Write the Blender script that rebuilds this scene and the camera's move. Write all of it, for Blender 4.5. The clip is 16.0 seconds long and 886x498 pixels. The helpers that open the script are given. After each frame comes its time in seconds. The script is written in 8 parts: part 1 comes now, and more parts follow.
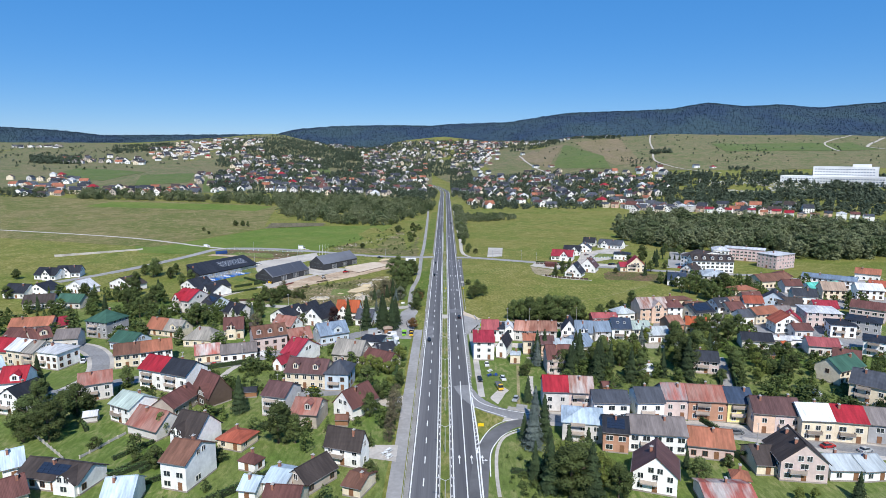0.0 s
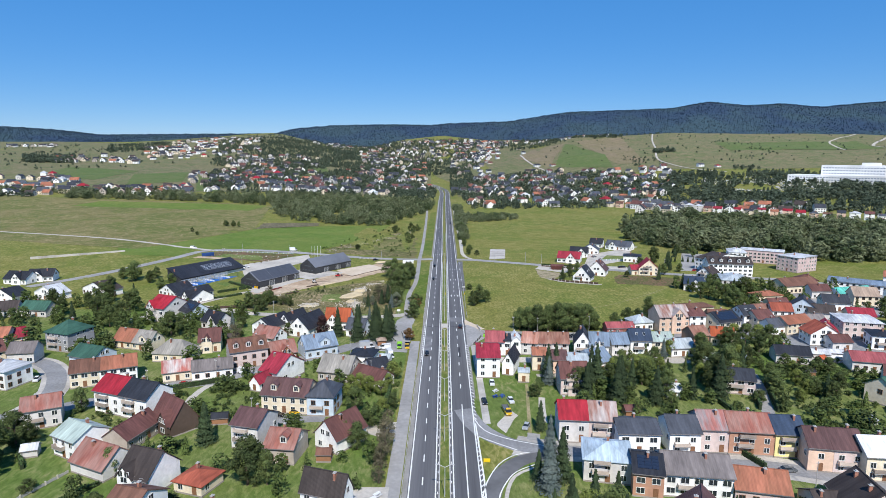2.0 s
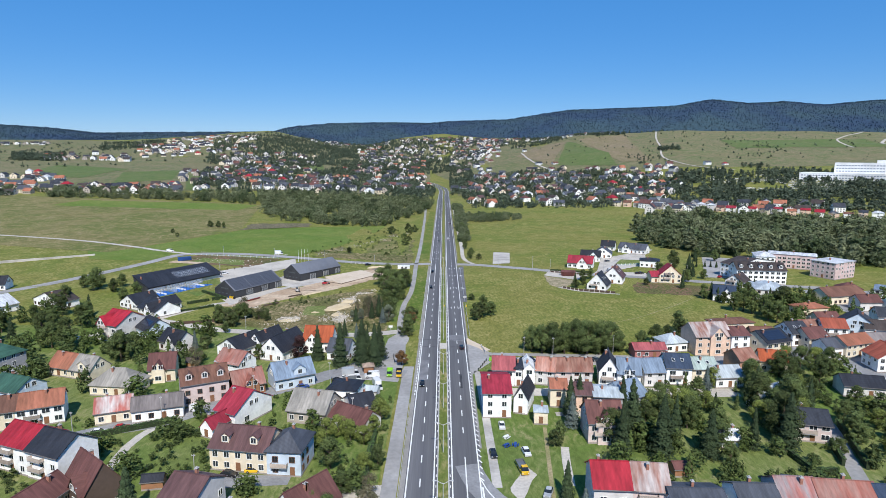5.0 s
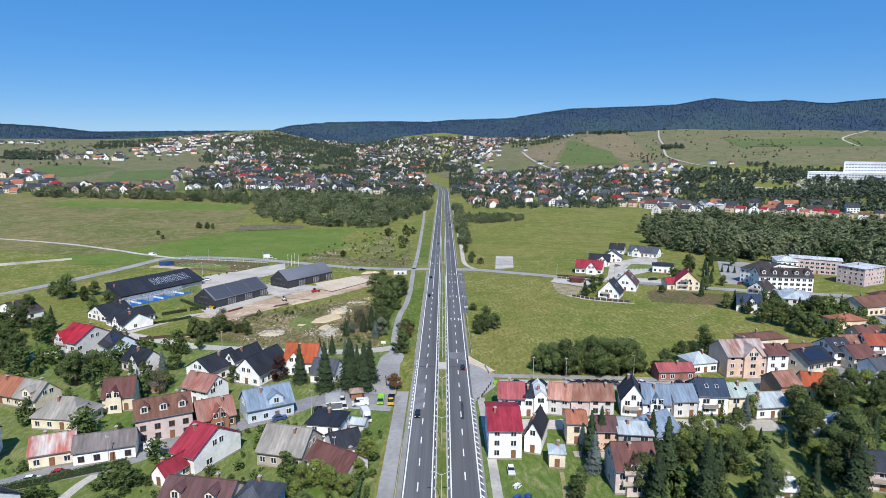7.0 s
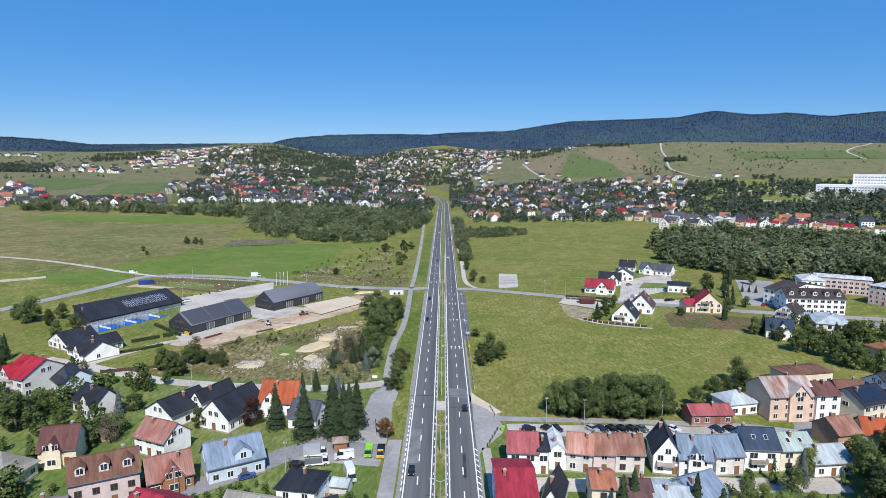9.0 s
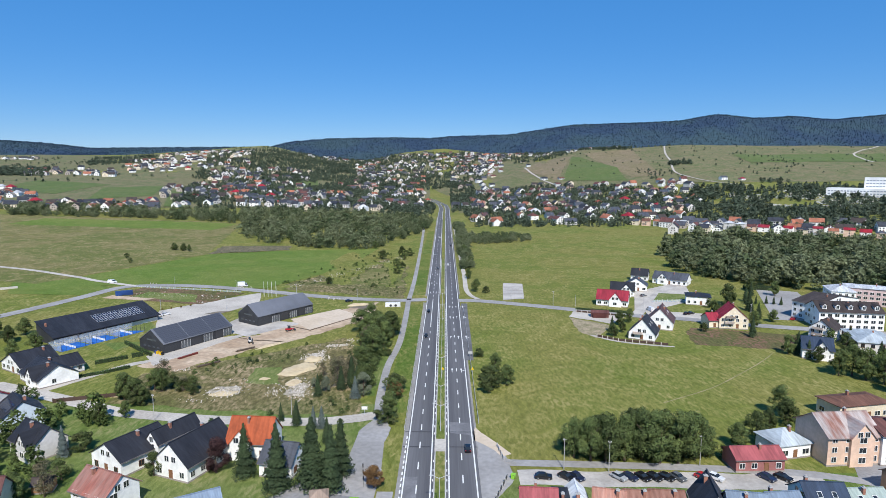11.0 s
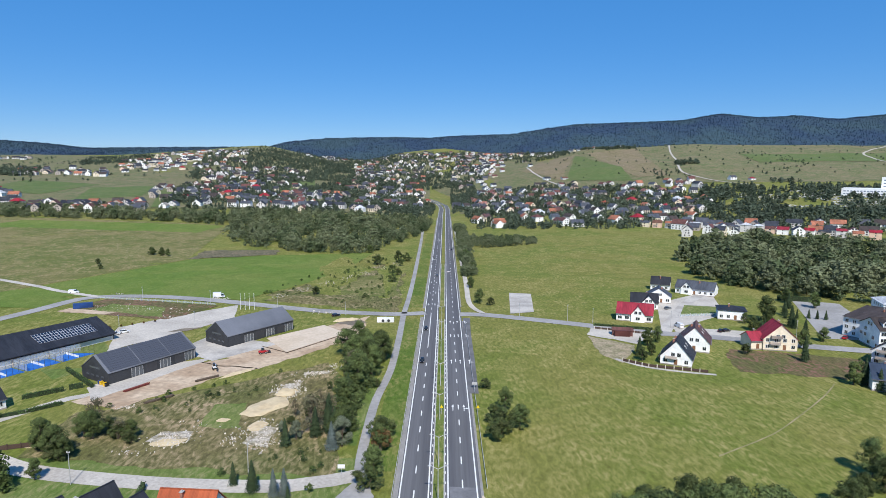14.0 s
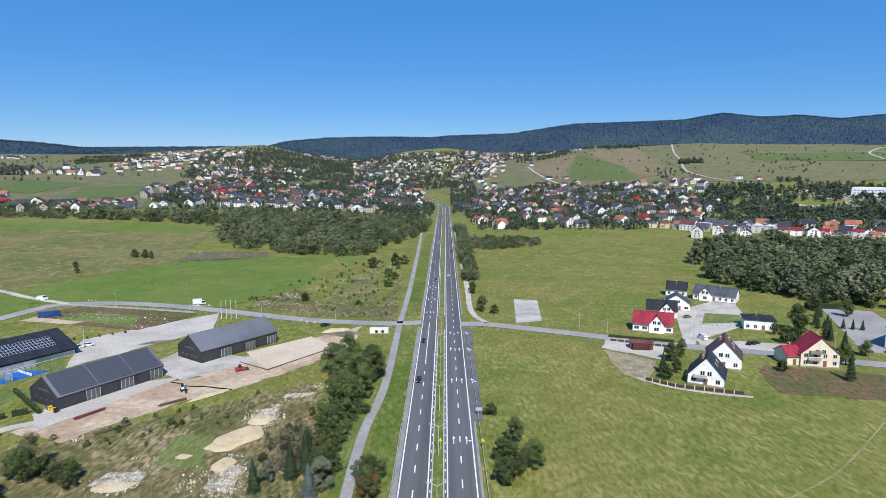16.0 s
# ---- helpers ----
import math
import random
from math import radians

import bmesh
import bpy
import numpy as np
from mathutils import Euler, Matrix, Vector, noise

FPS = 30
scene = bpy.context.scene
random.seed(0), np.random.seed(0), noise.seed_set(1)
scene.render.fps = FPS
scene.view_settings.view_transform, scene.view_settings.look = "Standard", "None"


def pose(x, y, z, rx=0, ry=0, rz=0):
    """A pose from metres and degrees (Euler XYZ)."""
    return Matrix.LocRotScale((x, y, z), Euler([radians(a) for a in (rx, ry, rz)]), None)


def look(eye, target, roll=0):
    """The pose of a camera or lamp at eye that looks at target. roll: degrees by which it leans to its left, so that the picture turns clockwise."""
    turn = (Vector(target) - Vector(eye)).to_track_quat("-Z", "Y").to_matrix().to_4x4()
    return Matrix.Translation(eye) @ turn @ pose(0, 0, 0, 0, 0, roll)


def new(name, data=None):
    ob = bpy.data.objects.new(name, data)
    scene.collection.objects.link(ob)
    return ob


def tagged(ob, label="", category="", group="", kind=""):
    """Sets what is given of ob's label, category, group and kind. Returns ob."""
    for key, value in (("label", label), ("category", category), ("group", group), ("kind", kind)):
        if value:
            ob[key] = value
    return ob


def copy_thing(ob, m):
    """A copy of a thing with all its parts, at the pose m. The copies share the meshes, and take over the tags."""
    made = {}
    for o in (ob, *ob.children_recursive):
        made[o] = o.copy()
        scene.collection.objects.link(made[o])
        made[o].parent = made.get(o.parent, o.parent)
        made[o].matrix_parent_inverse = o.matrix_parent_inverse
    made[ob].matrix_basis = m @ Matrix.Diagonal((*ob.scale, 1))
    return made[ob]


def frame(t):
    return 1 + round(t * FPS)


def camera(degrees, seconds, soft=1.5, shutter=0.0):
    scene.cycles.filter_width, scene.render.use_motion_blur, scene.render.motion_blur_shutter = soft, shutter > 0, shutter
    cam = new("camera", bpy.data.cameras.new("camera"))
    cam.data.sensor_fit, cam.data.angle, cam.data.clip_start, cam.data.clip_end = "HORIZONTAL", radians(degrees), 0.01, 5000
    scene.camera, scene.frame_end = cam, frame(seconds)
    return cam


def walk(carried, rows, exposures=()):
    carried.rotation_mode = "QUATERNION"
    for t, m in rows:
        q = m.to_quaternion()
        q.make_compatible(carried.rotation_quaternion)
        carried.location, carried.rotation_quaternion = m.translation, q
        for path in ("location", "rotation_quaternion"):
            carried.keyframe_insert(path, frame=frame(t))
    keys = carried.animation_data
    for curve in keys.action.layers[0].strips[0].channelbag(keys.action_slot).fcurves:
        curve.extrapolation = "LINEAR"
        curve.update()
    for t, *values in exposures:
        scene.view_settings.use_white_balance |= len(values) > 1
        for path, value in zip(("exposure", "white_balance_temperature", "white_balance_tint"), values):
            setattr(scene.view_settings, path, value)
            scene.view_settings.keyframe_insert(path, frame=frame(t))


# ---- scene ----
cam = camera(72.0, 16.0, soft=0.55)
PATH = [
    (0, (-0.39, -3.24, 85.79), (-0.62, 95.60, 70.56), 0.17),
    (1, (-0.43, 11.08, 84.18), (-0.62, 109.92, 68.95), 0.17),
    (2, (-0.41, 25.37, 82.82), (-0.56, 124.20, 67.58), 0.17),
    (3, (-0.34, 39.63, 81.67), (-0.46, 138.46, 66.43), 0.17),
    (3.5, (-0.29, 46.74, 81.17), (-0.40, 145.58, 65.93), 0.17),
    (4, (-0.24, 53.85, 80.71), (-0.33, 152.66, 65.33), 0.17),
    (5, (-0.11, 68.04, 79.91), (-0.18, 166.84, 64.48), 0.17),
    (6, (0.05, 82.19, 79.23), (-0.00, 180.98, 63.76), 0.17),
    (7, (0.23, 96.30, 78.65), (0.19, 195.08, 63.13), 0.17),
    (7.5, (0.32, 103.33, 78.39), (0.27, 202.12, 62.85), 0.17),
    (8, (0.41, 110.36, 78.14), (0.35, 209.21, 63.02), 0.17),
    (8.5, (0.50, 117.38, 77.90), (0.44, 216.35, 63.60), 0.17),
    (9, (0.60, 124.39, 77.67), (0.52, 223.48, 64.20), 0.17),
    (9.5, (0.69, 131.39, 77.44), (0.60, 230.53, 64.39), 0.17),
    (10, (0.78, 138.37, 77.21), (0.62, 237.53, 64.27), 0.17),
    (11, (0.95, 152.31, 76.72), (0.73, 251.48, 63.84), 0.17),
    (12.5, (1.18, 173.13, 75.89), (0.87, 272.30, 63.08), 0.17),
    (14, (1.34, 193.83, 74.86), (1.05, 293.01, 62.05), 0.17),
    (16, (1.42, 221.25, 72.97), (1.16, 320.43, 60.16), 0.17),
]
walk(cam, [(t, look(eye, target, roll)) for t, eye, target, roll in PATH])

# ---- daylight ----
SUN_ELEVATION, SUN_AZIMUTH = radians(46), radians(173)   # azimuth clockwise from +y
world = bpy.data.worlds.new("world")
scene.world = world
world.use_nodes = True
wn = world.node_tree
sky = wn.nodes.new("ShaderNodeTexSky")
sky.sky_type, sky.sun_disc = "NISHITA", False
sky.sun_elevation, sky.sun_rotation = SUN_ELEVATION, SUN_AZIMUTH
sky.altitude, sky.air_density, sky.dust_density, sky.ozone_density = 1200, 1.0, 0.0, 4.0
deep = wn.nodes.new("ShaderNodeHueSaturation")   # deep clear autumn blue
deep.inputs["Hue"].default_value, deep.inputs["Saturation"].default_value = 0.504, 1.3
wn.links.new(sky.outputs[0], deep.inputs["Color"])
even = wn.nodes.new("ShaderNodeMix")   # evens the sky out towards one clear blue
even.data_type = "RGBA"
even.inputs["Factor"].default_value = 0.52
even.inputs["B"].default_value = (0.75, 3.25, 8.3, 1)
wn.links.new(deep.outputs[0], even.inputs["A"])
wn.links.new(even.outputs["Result"], wn.nodes["Background"].inputs[0])
wn.nodes["Background"].inputs[1].default_value = 0.09
sun_data = bpy.data.lights.new("sun", "SUN")
sun_data.energy, sun_data.angle, sun_data.color = 5.0, radians(0.53), (1.0, 0.96, 0.9)
sun = new("sun", sun_data)
sun_from = Vector((math.sin(SUN_AZIMUTH) * math.cos(SUN_ELEVATION), math.cos(SUN_AZIMUTH) * math.cos(SUN_ELEVATION), math.sin(SUN_ELEVATION)))
sun.matrix_world = look(sun_from * 200, (0, 0, 0))
scene.view_settings.exposure = 0.2


# ---- materials ----
def mat(name, base, rough=0.8, var=0.25, fine=3.0, coarse=0.15, second=None, bump=0.0, metal=0.0, seams=None, island=0.0, jitter=0.0, spec=0.3, world_space=False, streak=0.0):
    """Base colour varied by a fine and a coarse noise, with a second colour in patches, seams and relief."""
    m = bpy.data.materials.new(name)
    m.use_nodes = True
    nt = m.node_tree
    n, l = nt.nodes, nt.links
    p = n["Principled BSDF"]
    p.inputs["Roughness"].default_value, p.inputs["Metallic"].default_value = rough, metal
    p.inputs["Specular IOR Level"].default_value = spec
    tc = n.new("ShaderNodeTexCoord")
    if world_space:
        geo = n.new("ShaderNodeNewGeometry")
        vec = geo.outputs["Position"]
    else:
        vec = tc.outputs["Object"]
    if streak:
        stretch = n.new("ShaderNodeMapping")
        stretch.inputs["Scale"].default_value = (1, -streak, -streak)
        l.new(vec, stretch.inputs["Vector"])
        vec = stretch.outputs[0]
    f = n.new("ShaderNodeTexNoise")
    f.inputs["Scale"].default_value, f.inputs["Detail"].default_value = fine, 8
    c = n.new("ShaderNodeTexNoise")
    c.inputs["Scale"].default_value, c.inputs["Detail"].default_value = coarse, 5
    l.new(vec, f.inputs["Vector"]), l.new(vec, c.inputs["Vector"])
    mix = n.new("ShaderNodeMix")
    mix.data_type = "RGBA"
    b2 = second or tuple(v * 0.7 for v in base)
    mix.inputs["A"].default_value, mix.inputs["B"].default_value = (*base, 1), (*b2, 1)
    ramp = n.new("ShaderNodeMapRange")
    ramp.inputs["From Min"].default_value, ramp.inputs["From Max"].default_value = 0.4, 0.62
    l.new(c.outputs["Fac"], ramp.inputs["Value"]), l.new(ramp.outputs[0], mix.inputs["Factor"])
    hsv = n.new("ShaderNodeHueSaturation")
    val = n.new("ShaderNodeMapRange")
    val.inputs["From Min"].default_value, val.inputs["From Max"].default_value = 0.25, 0.75
    val.inputs["To Min"].default_value, val.inputs["To Max"].default_value = 1 - var, 1 + var
    l.new(f.outputs["Fac"], val.inputs["Value"])
    value = val.outputs[0]
    if streak:
        mid = n.new("ShaderNodeTexNoise")
        mid.inputs["Scale"].default_value, mid.inputs["Detail"].default_value = 0.11, 6
        mr = n.new("ShaderNodeMapRange")
        mr.inputs["From Min"].default_value, mr.inputs["From Max"].default_value = 0.3, 0.7
        mr.inputs["To Min"].default_value, mr.inputs["To Max"].default_value = (0.72, 1.28) if second else (0.88, 1.12)
        mm = n.new("ShaderNodeMath")
        mm.operation = "MULTIPLY"
        l.new(vec, mid.inputs["Vector"]), l.new(mid.outputs["Fac"], mr.inputs["Value"])
        l.new(mr.outputs[0], mm.inputs[0]), l.new(value, mm.inputs[1])
        value = mm.outputs[0]
    for amount, node, socket in ((jitter, "ShaderNodeObjectInfo", "Random"), (island, "ShaderNodeNewGeometry", "Random Per Island")):
        if amount:
            r = n.new(node)
            k = n.new("ShaderNodeMapRange")
            k.inputs["To Min"].default_value, k.inputs["To Max"].default_value = 1 - amount, 1 + amount
            mul = n.new("ShaderNodeMath")
            mul.operation = "MULTIPLY"
            l.new(r.outputs[socket], k.inputs["Value"])
            l.new(k.outputs[0], mul.inputs[0]), l.new(value, mul.inputs[1])
            value = mul.outputs[0]
    l.new(value, hsv.inputs["Value"]), l.new(mix.outputs["Result"], hsv.inputs["Color"])
    l.new(hsv.outputs["Color"], p.inputs["Base Color"])
    height = f.outputs["Fac"]
    if seams:
        w = n.new("ShaderNodeTexWave")
        w.wave_type, w.bands_direction, w.wave_profile = "BANDS", seams[0], "SAW" if len(seams) > 2 else "SIN"
        w.inputs["Scale"].default_value = 0.314 / seams[1]
        l.new(vec, w.inputs["Vector"])
        height = w.outputs["Fac"]
    if bump or seams:
        bp = n.new("ShaderNodeBump")
        bp.inputs["Strength"].default_value, bp.inputs["Distance"].default_value = bump or 0.5, 0.05
        l.new(height, bp.inputs["Height"]), l.new(bp.outputs[0], p.inputs["Normal"])
    return m


def turf(name, lush, olive, straw, dry=0.35, tuft=0.75, relief=0.6):
    """Grassland: broad drifts of two greens, straw-coloured patches, leaning tufts and single blades."""
    m = bpy.data.materials.new(name)
    m.use_nodes = True
    n, l = m.node_tree.nodes, m.node_tree.links
    p = n["Principled BSDF"]
    p.inputs["Roughness"].default_value, p.inputs["Specular IOR Level"].default_value = 0.95, 0.15
    place = n.new("ShaderNodeNewGeometry").outputs["Position"]
    lean = n.new("ShaderNodeMapping")
    lean.inputs["Rotation"].default_value, lean.inputs["Scale"].default_value = (0, 0, 0.9), (1.0, 0.42, 1.0)
    l.new(place, lean.inputs["Vector"])

    def grain(scale, detail, source, bend=0.0):
        t = n.new("ShaderNodeTexNoise")
        t.inputs["Scale"].default_value, t.inputs["Detail"].default_value, t.inputs["Distortion"].default_value = scale, detail, bend
        l.new(source, t.inputs["Vector"])
        return t.outputs["Fac"]

    def spread(value, low, high, to_low=0.0, to_high=1.0):
        r = n.new("ShaderNodeMapRange")
        for key, v in (("From Min", low), ("From Max", high), ("To Min", to_low), ("To Max", to_high)):
            r.inputs[key].default_value = v
        l.new(value, r.inputs["Value"])
        return r.outputs[0]

    def blend(factor, first, second):
        x = n.new("ShaderNodeMix")
        x.data_type = "RGBA"
        l.new(factor, x.inputs["Factor"])
        for key, v in (("A", first), ("B", second)):
            if isinstance(v, tuple):
                x.inputs[key].default_value = (*v, 1)
            else:
                l.new(v, x.inputs[key])
        return x.outputs["Result"]

    def times(first, second):
        k = n.new("ShaderNodeMath")
        k.operation = "MULTIPLY"
        l.new(first, k.inputs[0]), l.new(second, k.inputs[1])
        return k.outputs[0]

    drift, patch = grain(0.014, 5, place, 1.2), grain(0.06, 6, place, 1.6)
    clump, blade = grain(0.8, 6, lean.outputs[0], 0.5), grain(3.6, 4, lean.outputs[0])
    colour = blend(spread(drift, 0.4, 0.6), lush, olive)
    colour = blend(times(spread(patch, 0.4, 0.66), spread(clump, 0.4, 0.62, 0.0, dry * 2.0)), colour, straw)
    shade = times(spread(clump, 0.28, 0.72, tuft, 2 - tuft), times(spread(blade, 0.25, 0.75, 0.78, 1.22), spread(patch, 0.3, 0.7, 0.88, 1.12)))
    tone = n.new("ShaderNodeHueSaturation")
    l.new(shade, tone.inputs["Value"]), l.new(colour, tone.inputs["Color"])
    l.new(tone.outputs[0], p.inputs["Base Color"])
    bump = n.new("ShaderNodeBump")
    bump.inputs["Strength"].default_value, bump.inputs["Distance"].default_value = relief, 0.4
    l.new(clump, bump.inputs["Height"]), l.new(bump.outputs[0], p.inputs["Normal"])
    return m


GRASS = turf("grass", (0.128, 0.155, 0.03), (0.168, 0.168, 0.042), (0.24, 0.2, 0.085), 0.36, 0.7)
LAWN = turf("lawn", (0.098, 0.152, 0.032), (0.13, 0.165, 0.046), (0.19, 0.175, 0.085), 0.4, 0.74)
CROP = turf("green_field", (0.1, 0.158, 0.027), (0.128, 0.168, 0.036), (0.16, 0.16, 0.06), 0.2, 0.86, 0.3)
TAN = turf("dry_grass", (0.115, 0.132, 0.036), (0.165, 0.15, 0.058), (0.24, 0.19, 0.1), 0.5, 0.82, 0.4)
REED = turf("reeds", (0.115, 0.11, 0.062), (0.135, 0.118, 0.075), (0.17, 0.135, 0.09), 0.6, 0.6, 0.9)
SCRUB = turf("weeds", (0.1, 0.11, 0.034), (0.138, 0.122, 0.05), (0.25, 0.19, 0.115), 0.6, 0.56, 0.9)
VERGE = turf("verge_grass", (0.085, 0.135, 0.022), (0.125, 0.15, 0.03), (0.2, 0.17, 0.07), 0.4, 0.75)


def part(name, bm, material, parent=None, label="", kind=""):
    """Links a bmesh as one mesh object, under a thing or a part."""
    me = bpy.data.meshes.new(name)
    bm.to_mesh(me)
    bm.free()
    for one in material if isinstance(material, (list, tuple)) else [material]:
        me.materials.append(one)
    ob = new(name, me)
    ob.parent = parent
    return tagged(ob, label, kind=kind)


def share(name, me, parent, m):
    """One more object on a mesh that is there already."""
    ob = new(name, me)
    ob.parent = parent
    ob.matrix_basis = m
    return ob


def box(bm, x0, x1, y0, y1, z0, z1, index=0):
    v = [bm.verts.new(c) for c in ((x0, y0, z0), (x1, y0, z0), (x1, y1, z0), (x0, y1, z0), (x0, y0, z1), (x1, y0, z1), (x1, y1, z1), (x0, y1, z1))]
    for a in ((3, 2, 1, 0), (4, 5, 6, 7), (0, 1, 5, 4), (1, 2, 6, 5), (2, 3, 7, 6), (3, 0, 4, 7)):
        bm.faces.new([v[i] for i in a]).material_index = index
    return v


def prism(bm, points, z0, z1, index=0):
    """An upright prism over a counter-clockwise outline."""
    lo, hi = [bm.verts.new((*p, z0)) for p in points], [bm.verts.new((*p, z1)) for p in points]
    k = len(points)
    for i in range(k):
        bm.faces.new((lo[i], lo[(i + 1) % k], hi[(i + 1) % k], hi[i])).material_index = index
    bm.faces.new(hi).material_index = index
    bm.faces.new(lo[::-1]).material_index = index


def tube(bm, a, b, r0, r1, sides=7, index=0):
    a, b = Vector(a), Vector(b)
    q = (b - a).to_track_quat("Z", "Y")
    ring = [Vector((math.cos(i * math.tau / sides), math.sin(i * math.tau / sides), 0)) for i in range(sides)]
    lo, hi = [bm.verts.new(a + q @ (c * r0)) for c in ring], [bm.verts.new(b + q @ (c * r1)) for c in ring]
    for i in range(sides):
        bm.faces.new((lo[i], lo[(i + 1) % sides], hi[(i + 1) % sides], hi[i])).material_index = index
    bm.faces.new(hi).material_index = index


SOIL = mat("dark_soil", (0.2, 0.17, 0.13), 0.95, 0.3, 1.0, 0.1, world_space=True)
DRY = turf("brown_weeds", (0.1, 0.105, 0.036), (0.125, 0.1, 0.05), (0.15, 0.085, 0.06), 0.8, 0.6, 0.9)
EARTH = mat("bare_earth", (0.48, 0.375, 0.27), 0.95, 0.28, 0.5, 0.07, (0.36, 0.26, 0.175), world_space=True, bump=0.2)
PALE_EARTH = mat("pale_earth", (0.55, 0.46, 0.36), 0.95, 0.12, 0.8, 0.08, (0.5, 0.41, 0.31), world_space=True, bump=0.2)
TRAIL = mat("trodden_grass", (0.3, 0.25, 0.14), 0.95, 0.3, 1.5, 0.1, (0.2, 0.19, 0.08), world_space=True)
GRAVEL = mat("pale_gravel", (0.47, 0.435, 0.385), 0.95, 0.2, 1.2, 0.08, (0.38, 0.35, 0.31), world_space=True)
ASPHALT = mat("asphalt", (0.118, 0.118, 0.124), 0.9, 0.14, 2.0, 0.45, (0.09, 0.09, 0.097), world_space=True, streak=-0.02)
STREET = mat("street_asphalt", (0.25, 0.25, 0.255), 0.9, 0.2, 1.2, 0.1, (0.2, 0.2, 0.205), world_space=True)
OLD_ASPHALT = mat("old_asphalt", (0.31, 0.302, 0.295), 0.92, 0.16, 0.7, 0.06, (0.25, 0.243, 0.235), world_space=True)
PATCHED = mat("patched_asphalt", (0.14, 0.14, 0.145), 0.9, 0.1, 0.7, 0.1, world_space=True)
STONY = mat("stony_ground", (0.33, 0.27, 0.18), 0.95, 0.5, 1.3, 0.2, (0.2, 0.18, 0.1), world_space=True, bump=0.6)
CONCRETE = mat("concrete", (0.46, 0.43, 0.39), 0.9, 0.16, 1.0, 0.1, world_space=True)
LINE = mat("road_paint", (0.75, 0.75, 0.73), 0.7, 0.1, 3.0, 0.3, (0.66, 0.66, 0.64), world_space=True)

# ---- the lie of the land ----
DEPTHS = (-400, 430, 650, 850, 1070, 1300, 1600, 2000, 2300, 2700, 3200, 3700, 4500)
LIE = {
    -0.75: (0, 0, 6, 11, 20, 36, 56, 85, 100, 120, 148, 150, 140),
    -0.50: (0, 0, 5, 10, 18, 32, 50, 78, 95, 115, 142, 145, 135),
    -0.33: (0, 0, 4, 9, 17, 29, 45, 74, 100, 145, 180, 160, 120),
    -0.27: (0, 0, 4, 8, 16, 27, 42, 70, 96, 150, 190, 165, 120),
    -0.19: (0, 0, 3, 6, 12, 20, 33, 58, 80, 108, 138, 135, 110),
    -0.12: (0, 0, 1, 4, 9, 15, 26, 50, 70, 95, 118, 120, 110),
    -0.06: (0, 0, 0, 2, 6, 10, 20, 42, 64, 105, 163, 150, 120),
    0.0: (0, 0, 0, 1, 3, 6, 14, 36, 58, 110, 180, 160, 120),
    0.06: (0, 0, 0, 1, 4, 8, 22, 52, 80, 118, 154, 150, 120),
    0.15: (0, 0, 0, 1, 5, 12, 35, 80, 112, 135, 160, 150, 120),
    0.21: (0, 0, 0, 1, 6, 16, 46, 95, 148, 152, 150, 150, 150),
    0.36: (0, 0, 0, 2, 8, 25, 68, 122, 165, 164, 158, 150, 150),
    0.80: (0, 0, 0, 4, 24, 46, 76, 118, 160, 160, 155, 150, 150),
}
LIE_AT = np.array(list(LIE))
LIE_Z = np.array(list(LIE.values()), float)


def terrain(x, y):
    """Height of the ground: a level valley floor that rises into hills."""
    if y < 430:
        return 0.0
    u = min(0.8, max(-0.75, x / max(y, 300)))
    columns = [np.interp(y, DEPTHS, row) for row in LIE_Z]
    z = float(np.interp(u, LIE_AT, columns))
    far = min(1.0, max(0.0, (y - 1000) / 900))
    return z + far * 10 * noise.noise(Vector((x / 420, y / 420, 3.1))) + far * 3 * noise.noise(Vector((x / 120, y / 120, 7.7)))


def grid_mesh(name, xs, ys, height, material, label="", kind="structure"):
    verts = [(x, y, height(x, y)) for y in ys for x in xs]
    k = len(xs)
    faces = [(j * k + i, j * k + i + 1, (j + 1) * k + i + 1, (j + 1) * k + i) for j in range(len(ys) - 1) for i in range(k - 1)]
    me = bpy.data.meshes.new(name)
    me.from_pydata(verts, [], faces)
    me.materials.append(material)
    for poly in me.polygons:
        poly.use_smooth = True
    return tagged(new(name, me), label, kind=kind)


steps = [0, 25, 50, 100, 150, 200, 260, 320, 400] + [400 + 60 * i for i in range(1, 48)]
xs = sorted({-s for s in steps} | set(steps))
ys = [-400, -200, 0, 200, 400, 440, 480, 520] + [520 + 35 * i for i in range(1, 100)]
grid_mesh("ground", xs, ys, terrain, GRASS, "green meadow ground rising into far hills")

# Wooded mountains that close the view; distance haze is put into their bluish forest colour.
HAZED_FOREST = mat("haze_blue_forest", (0.019, 0.04, 0.075), 0.95, 0.35, 0.05, 0.004, (0.03, 0.058, 0.076), world_space=True, bump=0.4)
RIDGE_U = (-0.80, -0.70, -0.63, -0.55, -0.27, -0.24, -0.17, -0.08, -0.02, 0.01, 0.10, 0.15, 0.20, 0.29, 0.36, 0.42, 0.48, 0.54, 0.60, 0.66, 0.73, 0.80)
RIDGE_Z = (262, 252, 236, 205, 215, 245, 266, 272, 268, 280, 290, 322, 350, 362, 374, 414, 393, 405, 386, 408, 430, 436)


